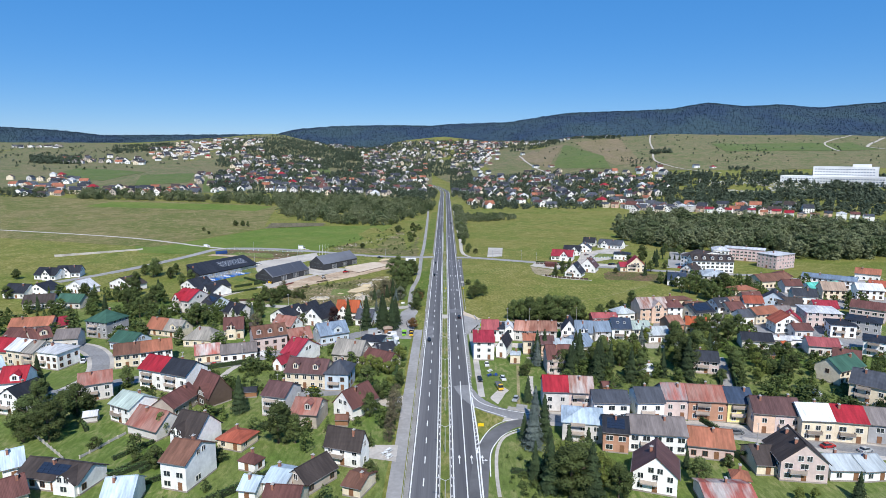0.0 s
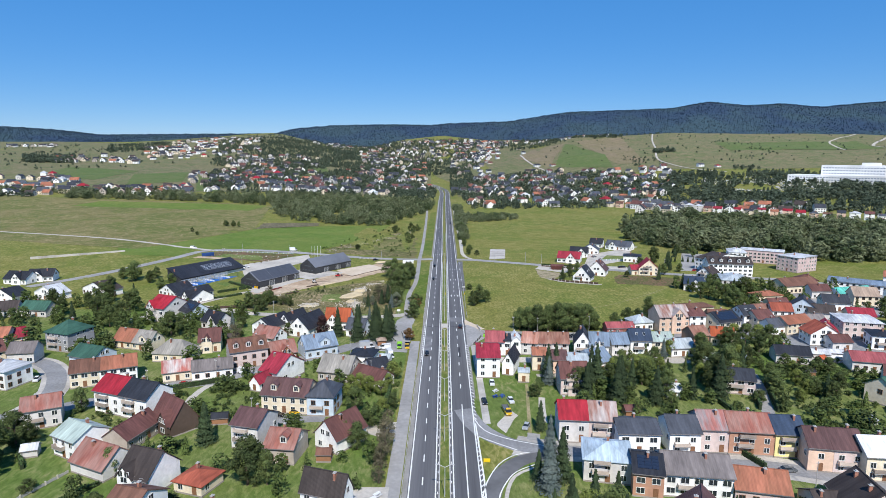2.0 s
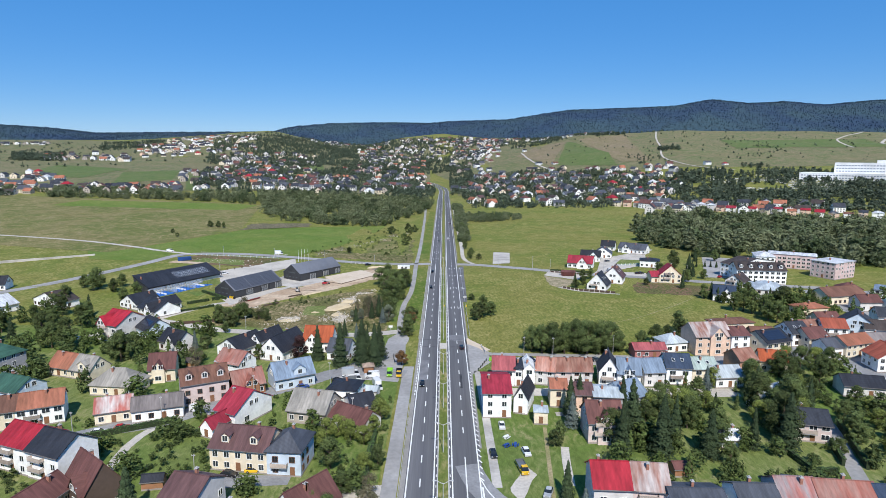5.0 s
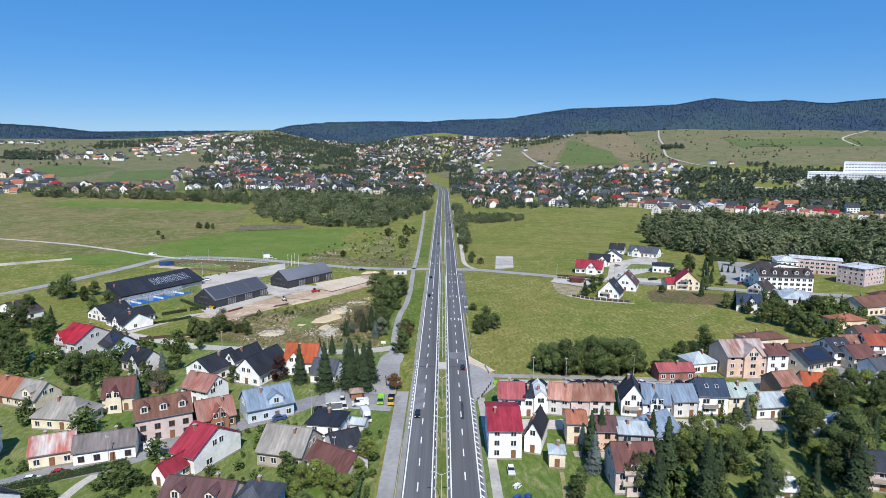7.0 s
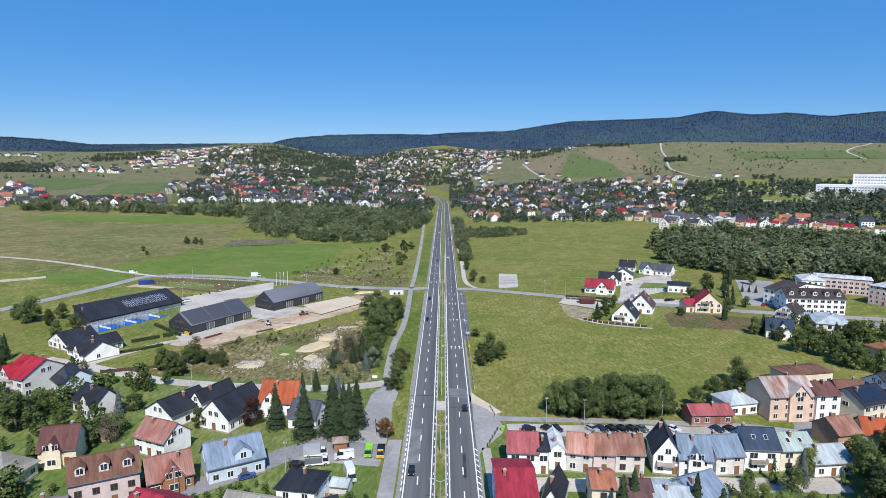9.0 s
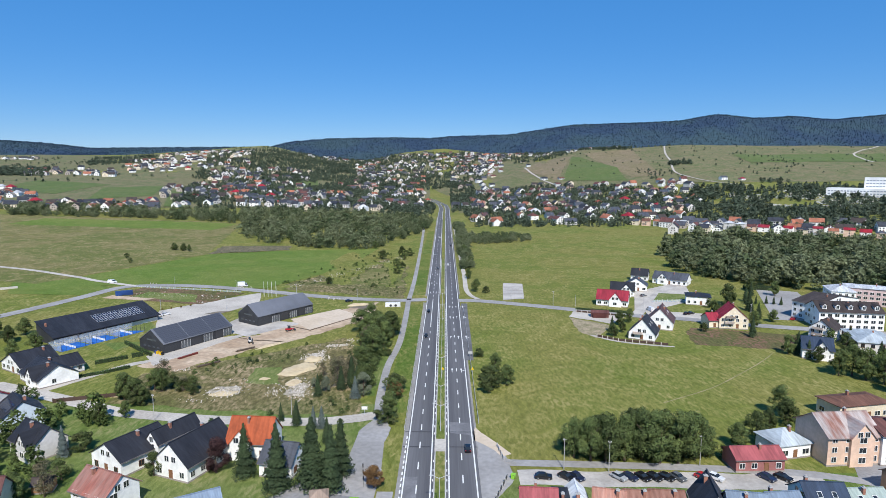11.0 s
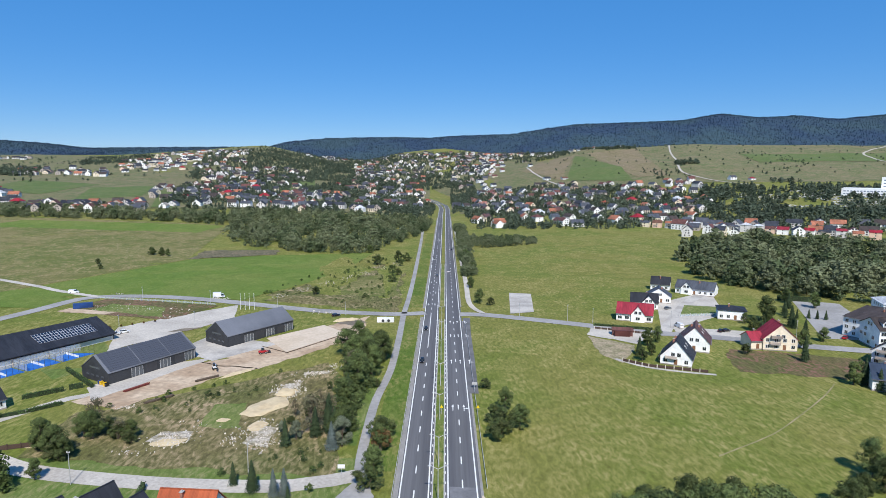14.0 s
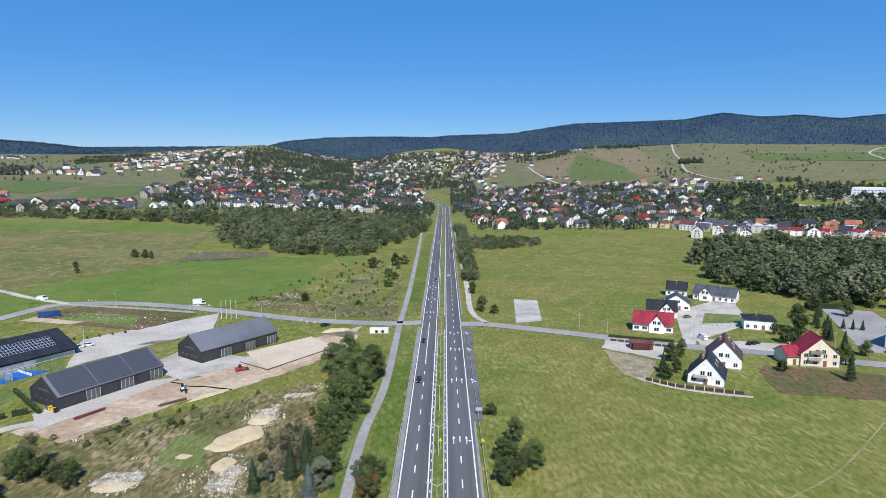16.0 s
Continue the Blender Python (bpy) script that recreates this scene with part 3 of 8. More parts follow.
# Patches and tar seams in the carriageways.
NEW_PATCH = mat("pale_patch", (0.2, 0.2, 0.21), 0.9, 0.12, 1.5, 0.2, world_space=True)
TAR = mat("tar", (0.05, 0.05, 0.055), 0.8, 0.2, 2.0, 0.3, world_space=True)
drape("asphalt_patch", [(-9.4, 276.0), (-5.6, 276.0), (-5.6, 297.1), (-9.7, 297.1)], 2, 6, NEW_PATCH, 0.085, "pale repaired patch in the asphalt lane")
drape("asphalt_patch", [(2.9, 323.1), (9.3, 321.2), (9.1, 330.2), (2.5, 330.7)], 2, 4, NEW_PATCH, 0.085, "pale repaired patch in the asphalt lane")
drape("asphalt_patch", [(5.8, 268.5), (6.7, 268.5), (6.8, 281.8), (6.0, 281.7)], 2, 4, TAR, 0.085, "dark repaired strip in the asphalt lane")
for y in (323.4, 313.6):
    for x0, x1 in ((-10.4, -1.7), (1.7, 10.3)):
        drape("tar_seam", [(x0, y), (x1, y), (x1, y + 0.5), (x0, y + 0.5)], 4, 1, TAR, 0.09, "dark tar seam across the carriageway")

# ---- houses ----
ROOFS = {
    "brown": ((0.17, 0.085, 0.06), "brown tiled"), "darkbrown": ((0.06, 0.048, 0.045), "dark brown"), "purple": ((0.115, 0.062, 0.06), "plum-brown metal"),
    "maroon": ((0.14, 0.062, 0.055), "maroon tiled"), "rust": ((0.34, 0.13, 0.08), "rust-orange tiled"), "rustred": ((0.27, 0.1, 0.075), "rusty red metal"),
    "rustbrown": ((0.2, 0.085, 0.06), "rusty brown"), "rustpale": ((0.42, 0.24, 0.19), "faded rusty metal"), "red": ((0.33, 0.022, 0.035), "bright red"),
    "redmetal": ((0.33, 0.09, 0.095), "red sheet-metal"), "crimson": ((0.3, 0.03, 0.05), "crimson"), "redbrown": ((0.34, 0.09, 0.055), "red-brown"),
    "orange": ((0.42, 0.1, 0.04), "bright orange tiled"), "slate": ((0.075, 0.082, 0.1), "slate grey"), "darkslate": ((0.04, 0.045, 0.058), "dark slate"),
    "black": ((0.028, 0.03, 0.038), "black tiled"), "navy": ((0.04, 0.06, 0.1), "dark blue"), "bluegrey": ((0.19, 0.25, 0.33), "blue-grey metal"),
    "lightblue": ((0.45, 0.55, 0.63), "pale blue sheet-metal"), "palegrey": ((0.55, 0.57, 0.6), "pale grey"), "palemetal": ((0.42, 0.47, 0.5), "weathered pale metal"),
    "whitemetal": ((0.72, 0.74, 0.75), "white sheet-metal"), "oldgrey": ((0.3, 0.28, 0.25), "old grey fibre-cement"), "palegreen": ((0.4, 0.48, 0.44), "pale green metal"),
    "green": ((0.05, 0.12, 0.085), "dark green metal"), "teal": ((0.12, 0.5, 0.42), "turquoise metal"), "tan": ((0.36, 0.27, 0.21), "tan tiled"),
    "brownmetal": ((0.2, 0.175, 0.17), "grey-brown metal"), "redwhite": ((0.46, 0.42, 0.4), "patched red and white metal"),
    "redgrey": ((0.33, 0.13, 0.11), "patched red and grey metal"), "whitebrown": ((0.4, 0.35, 0.33), "streaked white and brown metal"),
}
PATCHY = {"redwhite": (0.33, 0.1, 0.08), "redgrey": (0.27, 0.24, 0.24), "whitebrown": (0.25, 0.12, 0.09), "rust": (0.24, 0.1, 0.06), "rustred": (0.3, 0.17, 0.14), "rustpale": (0.3, 0.12, 0.08), "oldgrey": (0.2, 0.19, 0.17), "rustbrown": (0.3, 0.17, 0.13)}
WALLS = {
    "white": ((0.84, 0.84, 0.82), "white rendered"), "pale": ((0.62, 0.6, 0.58), "pale grey rendered"), "cream": ((0.72, 0.63, 0.48), "cream rendered"),
    "peach": ((0.7, 0.5, 0.38), "peach rendered"), "pink": ((0.6, 0.46, 0.42), "pink rendered"), "pinkgrey": ((0.6, 0.49, 0.46), "pinkish grey rendered"),
    "yellow": ((0.75, 0.66, 0.3), "yellow rendered"), "brick": ((0.45, 0.25, 0.17), "orange brick"), "greywall": ((0.33, 0.33, 0.34), "grey rendered"),
    "stone": ((0.42, 0.37, 0.32), "worn stone"), "wood": ((0.3, 0.15, 0.08), "brown timber"), "darkwood": ((0.1, 0.07, 0.055), "dark timber"),
    "bluewall": ((0.5, 0.58, 0.66), "pale blue-grey rendered"), "crimsonwall": ((0.33, 0.14, 0.13), "faded red metal"), "pinkwall": ((0.6, 0.45, 0.44), "pink rendered"),
}
ROOF = {k: mat("roof_" + k, c, 0.55 if "metal" in d or k in ("red", "black", "navy", "slate") else 0.75, 0.25, 1.6, 0.5, PATCHY.get(k), seams=("X", 0.5 if "metal" in d else 0.3), jitter=0.1, spec=0.25, streak=-0.22) for k, (c, d) in ROOFS.items()}
WALL = {k: mat("wall_" + k, c, 0.9, 0.1, 1.2, 0.25, tuple(v * 0.84 for v in c), jitter=0.05, bump=0.15) for k, (c, d) in WALLS.items()}
FRAME = mat("window_frame", (0.75, 0.75, 0.73), 0.5, 0.05)
BROWN_FRAME = mat("brown_frame", (0.16, 0.08, 0.05), 0.5, 0.1)
PANE = mat("window_pane", (0.03, 0.038, 0.045), 0.06, 0.3, 0.5, 0.5, spec=0.6, jitter=0.3)
BRICKWORK = mat("chimney_brick", (0.36, 0.17, 0.12), 0.9, 0.2, 6.0, 0.8)
CAP = mat("grey_cap", (0.4, 0.39, 0.38), 0.85, 0.15)
DOOR = mat("door_wood", (0.22, 0.11, 0.06), 0.6, 0.2)
RAIL = mat("balcony_rail", (0.5, 0.42, 0.36), 0.7, 0.15, jitter=0.4)
SOLAR = mat("solar_cell", (0.02, 0.028, 0.05), 0.15, 0.2, spec=0.6)
PLINTH = mat("plinth", (0.34, 0.3, 0.27), 0.9, 0.15)


def window_mesh(name, w, h, frame_mat):
    """A framed window in one piece: recessed panes in a proud frame."""
    bm = bmesh.new()
    f = 0.1
    xs, zs = (-w / 2 - f, -w / 2, -0.04, 0.04, w / 2, w / 2 + f), (-f * 1.4, 0, h, h + f)
    v = {(i, j): bm.verts.new((x, -0.09, z)) for i, x in enumerate(xs) for j, z in enumerate(zs)}
    panes = []
    for i in range(5):
        for j in range(3):
            face = bm.faces.new((v[i, j], v[i + 1, j], v[i + 1, j + 1], v[i, j + 1]))
            if j == 1 and i in (1, 3):
                panes.append(face)
    rim = [e for e in bm.edges if e.is_boundary]
    moved = bmesh.ops.extrude_edge_only(bm, edges=rim)["geom"]
    for q in moved:
        if isinstance(q, bmesh.types.BMVert):
            q.co.y = 0.05
    bmesh.ops.inset_individual(bm, faces=panes, thickness=0.01, depth=-0.05)
    for face in panes:
        face.material_index = 1
    me = bpy.data.meshes.new(name)
    bm.to_mesh(me)
    bm.free()
    me.materials.append(frame_mat), me.materials.append(PANE)
    return me


WINDOWS = [window_mesh("window", 1.3, 1.4, FRAME), window_mesh("window", 1.3, 1.4, BROWN_FRAME), window_mesh("window", 1.9, 1.4, FRAME)]


def solid_mesh(name, material, *boxes):
    bm = bmesh.new()
    for b in boxes:
        box(bm, *b)
    me = bpy.data.meshes.new(name)
    bm.to_mesh(me)
    bm.free()
    me.materials.append(material)
    return me


DOOR_MESH = solid_mesh("door", DOOR, (-0.5, 0.5, -0.06, 0.05, 0, 2.05), (-0.62, -0.5, -0.1, 0.05, 0, 2.17), (0.5, 0.62, -0.1, 0.05, 0, 2.17), (-0.5, 0.5, -0.1, 0.05, 2.05, 2.17))
CHIMNEY_MESH = solid_mesh("chimney", BRICKWORK, (-0.28, 0.28, -0.38, 0.38, -2.2, 0.9))
CAP_MESH = solid_mesh("chimney_cap", CAP, (-0.4, 0.4, -0.5, 0.5, 0.9, 1.0), (-0.18, 0.18, -0.18, 0.18, 1.0, 1.25))
PANEL_MESH = solid_mesh("solar_panel", SOLAR, (-0.82, 0.82, -0.5, 0.5, 0, 0.06))
SKYLIGHT_MESH = solid_mesh("skylight", FRAME, (-0.5, 0.5, -0.7, -0.62, 0, 0.1), (-0.5, 0.5, 0.62, 0.7, 0, 0.1), (-0.5, -0.42, -0.62, 0.62, 0, 0.1), (0.42, 0.5, -0.62, 0.62, 0, 0.1))
SKYPANE_MESH = solid_mesh("skylight_pane", PANE, (-0.42, 0.42, -0.62, 0.62, 0, 0.06))
SLAB_MESH = solid_mesh("balcony", CAP, (-2.1, 2.1, -1.3, 0.02, -0.16, 0.0))
RAIL_MESH = solid_mesh("railing", RAIL, (-2.1, 2.1, -1.3, -1.24, 0.12, 1.0), (-2.1, -2.04, -1.24, 0, 0.12, 1.0), (2.04, 2.1, -1.24, 0, 0.12, 1.0), (-2.13, 2.13, -1.33, -1.21, 1.0, 1.07))


def chevron(bm, a, b, eave, rise, over, thick=0.2, y_shift=0.0):
    """A two-sided roof with its ridge along x."""
    yb = b / 2 + over
    ze, zr = eave - over * rise / (b / 2), eave + rise
    section = [(-yb, ze), (0, zr), (yb, ze), (yb, ze + thick), (0, zr + thick * 1.15), (-yb, ze + thick)]
    ends = [[bm.verts.new((x, y + y_shift, z)) for y, z in section] for x in (-a / 2, a / 2)]
    k = len(section)
    for i in range(k):
        bm.faces.new((ends[0][i], ends[0][(i + 1) % k], ends[1][(i + 1) % k], ends[1][i]))
    for e in (0, 1):
        for q in ((0, 1, 4, 5), (1, 2, 3, 4)):
            bm.faces.new([ends[e][i] for i in (q if e == 0 else q[::-1])])
    bmesh.ops.recalc_face_normals(bm, faces=bm.faces[:])


def gabled(bm, a, b, eave, rise):
    """Walls up to the roof, with gables at the ends of x."""
    rings = []
    for x in (-a / 2, a / 2):
        rings.append([bm.verts.new((x, y, z)) for y, z in ((-b / 2, -0.4), (b / 2, -0.4), (b / 2, eave), (0, eave + rise), (-b / 2, eave))])
    for i in range(5):
        bm.faces.new((rings[0][i], rings[0][(i + 1) % 5], rings[1][(i + 1) % 5], rings[1][i]))
    bm.faces.new(rings[0][::-1]), bm.faces.new(rings[1])
    bmesh.ops.recalc_face_normals(bm, faces=bm.faces[:])


def hipped(bm, a, b, eave, rise, over, thick=0.2):
    xa, yb = a / 2 + over, b / 2 + over
    ridge = max(0.3, (a - b) / 2) if a >= b else 0.3
    lo = [bm.verts.new((sx * xa, sy * yb, eave - 0.12)) for sx, sy in ((-1, -1), (1, -1), (1, 1), (-1, 1))]
    hi = [bm.verts.new((sx * xa, sy * yb, eave - 0.12 + thick)) for sx, sy in ((-1, -1), (1, -1), (1, 1), (-1, 1))]
    if a >= b:
        r = [bm.verts.new((-ridge, 0, eave + rise)), bm.verts.new((ridge, 0, eave + rise))]
        tops = ((hi[0], hi[1], r[1], r[0]), (hi[1], hi[2], r[1]), (hi[2], hi[3], r[0], r[1]), (hi[3], hi[0], r[0]))
    else:
        ridge = (b - a) / 2
        r = [bm.verts.new((0, -ridge, eave + rise)), bm.verts.new((0, ridge, eave + rise))]
        tops = ((hi[0], hi[1], r[0]), (hi[1], hi[2], r[1], r[0]), (hi[2], hi[3], r[1]), (hi[3], hi[0], r[0], r[1]))
    for f in tops:
        bm.faces.new(f)
    bm.faces.new(lo[::-1])
    for i in range(4):
        bm.faces.new((lo[i], lo[(i + 1) % 4], hi[(i + 1) % 4], hi[i]))


def merge(bm, m, build, *sizes):
    """Builds a form apart, moves it and adds it to a mesh."""
    other = bmesh.new()
    build(other, *sizes)
    other.transform(m)
    me = bpy.data.meshes.new("form")
    other.to_mesh(me)
    other.free()
    bm.from_mesh(me)
    bpy.data.meshes.remove(me)


GUTTER = mat("gutter", (0.2, 0.18, 0.17), 0.5, 0.2)
house_random = random.Random(5)
footprints = []


def house(x, y, rot, w, d, eave, rise, kind, roof, wall, win=1, dormer=0, balcony=0, chim=1, solar=0, sky=0, name="house", category="house", group="", extra="", sparse=False, cross=None):
    """A house whose front edge is w wide; its ridge runs along the front, or back from it (gabley), or it is hipped."""
    rnd = house_random
    base = new(name)
    turn = rot + (90 if kind == "gabley" else 0)
    base.matrix_world = pose(x, y, terrain(x, y), 0, 0, turn)
    footprints.append((x, y, 0.5 * math.hypot(w, d) * 0.82))
    floors = max(1, int((eave + 0.3) / 2.7))
    storeys = {1: "one-storey", 2: "two-storey", 3: "three-storey"}.get(floors, "tall")
    tagged(base, f"{storeys} {WALLS[wall][1]} {name.replace('_', ' ')} with {ROOFS[roof][1]} roof{extra}", category, group)
    a, b = (d, w) if kind == "gabley" else (w, d)
    hip_roof = kind == "hip"
    bm = bmesh.new()
    if kind == "hip":
        box(bm, -a / 2, a / 2, -b / 2, b / 2, -0.4, eave)
    else:
        gabled(bm, a, b, eave, rise)
    cross_at, cross_w, cross_d = (cross or 0) * a, min(6.5, a * 0.48), b / 2 + 0.9
    cross_rise = min(rise * 0.92, cross_w * 0.62)
    cross_m = Matrix.Translation((cross_at, -cross_d / 2, 0)) @ pose(0, 0, 0, 0, 0, 90)
    if cross is not None:
        merge(bm, cross_m, gabled, cross_d, cross_w, eave, cross_rise)
    part("wall", bm, WALL[wall], base)
    bm = bmesh.new()
    over = min(0.55, 0.06 * b)
    if kind == "hip":
        hipped(bm, a, b, eave, rise, over)
    else:
        chevron(bm, a + 2 * min(over, 0.35), b, eave, rise, over)
    if cross is not None:
        merge(bm, cross_m, chevron, cross_d + 0.7, cross_w, eave, cross_rise, 0.4, 0.2)
    if not hip_roof:
        box(bm, -a / 2 - 0.3, a / 2 + 0.3, -0.16, 0.16, eave + rise + 0.12, eave + rise + 0.3)
    if not sparse and not hip_roof:
        ze = eave - over * rise / (b / 2)
        for sy in (-1, 1):
            y0 = sy * (b / 2 + over)
            box(bm, -a / 2 - 0.32, a / 2 + 0.32, min(y0, y0 + sy * 0.16), max(y0, y0 + sy * 0.16), ze - 0.02, ze + 0.14, 1)
    part("roof", bm, [ROOF[roof], GUTTER], base)
    if cross is not None:
        for px in (-1.0, 1.0):
            share("window", WINDOWS[0], base, Matrix.Translation((cross_at + px, -cross_d, eave + 0.1)))
        for f in range(max(1, int((eave + 0.3) / 2.7))):
            share("window", WINDOWS[2], base, Matrix.Translation((cross_at, -cross_d, 1.15 + 2.7 * f)))
    if not sparse:
        bm = bmesh.new()
        box(bm, -a / 2 - 0.05, a / 2 + 0.05, -b / 2 - 0.05, b / 2 + 0.05, -0.4, 0.45)
        part("plinth", bm, PLINTH, base)
    slope = math.degrees(math.atan2(rise, b / 2))
    hip = kind == "hip"
    for i in range(chim):
        cx = rnd.uniform(-0.32, 0.32) * a if not hip else rnd.uniform(-0.1, 0.1) * a
        cy = rnd.choice((-0.12, 0.12)) * b
        cz = eave + rise * (1 - abs(cy) / (b / 2)) + 0.55
        c = share("chimney", CHIMNEY_MESH, base, Matrix.Translation((cx, cy, cz)))
        if not sparse:
            share("chimney_cap", CAP_MESH, c, Matrix.Identity(4))
    if win:
        me = WINDOWS[rnd.choice((0, 0, 0, 1, 2))]
        sides = ((a, b / 2, 0), (b, a / 2, 90), (a, b / 2, 180), (b, a / 2, 270))
        for k, (length, out, angle) in enumerate(sides):
            turned = pose(0, 0, 0, 0, 0, angle)
            front = (k == 3) if kind == "gabley" else (k == 0)
            gable_side = k in (1, 3) and not hip and kind != "gabley"
            count = max(1, int((length - 0.6) / (6.5 if sparse else 2.9)))
            if (sparse or k == 2 and kind != "gabley" or k == 1 and kind == "gabley") and not front:
                continue
            for f in range(floors):
                for i in range(count):
                    px = (i + 0.5) / count * length - length / 2
                    if f == 0 and front and i == count // 2 and not sparse:
                        share("door", DOOR_MESH, base, turned @ Matrix.Translation((px, -out, 0.45)))
                        continue
                    if rnd.random() < (0.72 if gable_side else 0.3) and not front:
                        continue
                    share("window", me, base, turned @ Matrix.Translation((px, -out, 1.15 + 2.7 * f)))
            if not hip and k in (1, 3) and rise > 2.9 and (front or rnd.random() < 0.35):
                for px in ((-1.1, 1.1) if b > 8 else (0,)):
                    share("window", WINDOWS[0], base, turned @ Matrix.Translation((px, -out, eave + 0.25)))
            if front and balcony:
                for f in range(1, min(balcony, floors) + 1):
                    z = 2.85 if floors == 1 or f == 1 else 2.85 + 2.7 * (f - 1)
                    at = -length / 2 + 2.3 + max(0, length - 4.6) * (0.25 if f == 1 else 0.3)
                    s = share("balcony", SLAB_MESH, base, turned @ Matrix.Translation((at, -out, z)))
                    share("railing", RAIL_MESH, s, Matrix.Identity(4))
    for i in range(dormer):
        at = (i + 0.5) / dormer * a - a / 2
        if dormer == 1:
            at = 0.12 * a
        dw = min(4.2, a * 0.36) if rise > 3.3 and dormer == 1 else 2.0
        dh = min(rise * 0.62, 1.7 if dw > 3 else 1.5)
        roof_h = dw * 0.36
        y0 = -b / 2 + (0.1 if dw > 3 else b * 0.1)
        depth = (b / 2) * 0.75
        z0 = eave - 0.3 if dw > 3 else eave + rise * 0.2 - 0.2
        bm = bmesh.new()
        gabled(bm, depth, dw, dh + 0.7, roof_h)
        m = Matrix.Translation((at, y0 + depth / 2, z0)) @ pose(0, 0, 0, 0, 0, 90)
        body = part("dormer", bm, WALL[wall], base)
        body.matrix_basis = m
        bm = bmesh.new()
        chevron(bm, depth + 0.5, dw, dh + 0.7, roof_h, 0.3, 0.15)
        part("dormer_roof", bm, ROOF[roof], body)
        share("dormer_window", WINDOWS[0], body, pose(0, 0, 0, 0, 0, 270) @ Matrix.Translation((0, -depth / 2, dh - 0.75)))
    if solar or sky:
        roof_turn = Matrix.Translation((0, -b / 4, eave + rise / 2 + 0.24)) @ pose(0, 0, 0, slope)
        if solar:
            nx, ny = (5, 3) if solar == 1 else (max(3, int(a / 1.75) - 1), max(2, int(b / 2 / math.cos(radians(slope)) / 1.1) - 1))
            for i in range(nx):
                for j in range(ny):
                    share("solar_panel", PANEL_MESH, base, roof_turn @ Matrix.Translation(((i - nx / 2 + 0.5) * 1.7, (j - ny / 2 + 0.5) * 1.04, 0.02)))
        for i in range(sky):
            s = share("skylight", SKYLIGHT_MESH, base, roof_turn @ Matrix.Translation(((i + 0.5) / sky * a * 0.7 - a * 0.35, 0, 0.0)))
            share("skylight_pane", SKYPANE_MESH, s, Matrix.Identity(4))
    return base


# The residential streets on both sides of the road.
house(-68.2, 148.5, -15, 7.6, 12.5, 7.8, 3.2, "gable", "brown", "white")
house(-27.7, 157.8, -19, 11.1, 5.3, 5.5, 4.5, "gable", "darkbrown", "white", chim=1, balcony=1)
house(-30.1, 191.9, -36, 8.7, 12.0, 4.5, 4.5, "gabley", "maroon", "white", chim=2)
house(-44.1, 184.8, -8, 8.5, 11.0, 4.8, 3, "gable", "rustred", "stone", dormer=1)
house(-55.2, 192.7, -15, 8.5, 11.0, 7.4, 2.8, "gable", "purple", "pale", balcony=2)
house(-51.0, 217.4, -9, 15.4, 11.0, 6.3, 3.6, "gable", "purple", "cream", dormer=2)
house(-39.3, 215.4, -5, 8.7, 11.0, 6.6, 3.6, "hip", "slate", "bluewall", balcony=1)
house(-60.8, 244.3, -26, 8.0, 15.5, 5, 4.5, "gable", "crimson", "white")
house(-65.5, 234.3, -24, 4.5, 8.0, 3, 2.5, "gabley", "crimson", "white")
house(-39.5, 245.6, -14, 12.4, 12.0, 4, 4.5, "gable", "oldgrey", "stone")
house(-31.6, 256.3, -10, 9.0, 9.0, 6, 1.2, "hip", "black", "white")
house(-25.5, 245.2, 26, 7.4, 9.0, 5, 2.5, "gable", "black", "white")
house(-26.2, 239.0, -33, 13.2, 8.0, 3, 3, "gable", "maroon", "pale")
house(-106.6, 216.4, -20, 10.9, 11.0, 7.5, 3.5, "gable", "red", "white", balcony=3)
house(-96.0, 212.1, -21, 11.1, 11.0, 7.5, 3.5, "gable", "black", "white", balcony=3)
house(-82.3, 201.4, -38, 11.3, 8.6, 4, 6, "gable", "maroon", "darkwood", cross=0.2)
house(-91.1, 192.8, 78, 14.2, 8.0, 4, 3, "gable", "maroon", "stone")
house(-74.4, 168.5, -19, 9.4, 10.7, 5.2, 4.8, "gable", "darkbrown", "white", cross=-0.18)
house(-90.6, 176.8, -25, 12.6, 10.0, 3.5, 4, "gable", "rustred", "pale", win=0)
house(-102.1, 186.5, -28, 10.0, 10.1, 6, 2.6, "gable", "palegreen", "white", balcony=1)
house(-61.9, 168.0, -19, 8.4, 8.0, 3, 1.8, "hip", "redbrown", "cream")
house(-53.4, 153.9, -22, 5.7, 4.1, 2.8, 2, "hip", "maroon", "white")
house(-35.2, 146.5, -34, 7.6, 11.0, 3.4, 3, "gabley", "darkbrown", "stone")
house(-22.2, 143.8, -21, 5.1, 8.7, 3, 1.4, "gable", "brown", "cream")
house(-116.9, 150.7, 37, 4.9, 9.0, 4, 3, "gable", "lightblue", "white")
house(-101, 146.5, -12, 19, 9.5, 3.5, 2.6, "gable", "darkbrown", "white", solar=1, cross=0.3)
house(-142.2, 192.5, -17, 10.9, 11.0, 6, 3.5, "gabley", "black", "white", balcony=1)
house(-156.6, 210.2, 14, 8.4, 11.0, 5, 4, "gable", "red", "white", dormer=1)
house(-124.9, 204.8, 28, 10.4, 10.0, 6.4, 2.6, "gable", "rustred", "pale", balcony=1)
house(-159.1, 236.8, -16, 12.2, 10.7, 7, 2.2, "hip", "palegrey", "white", balcony=1)
house(-173.6, 239.9, -19, 8.4, 11.0, 7, 3, "gable", "palegrey", "cream")
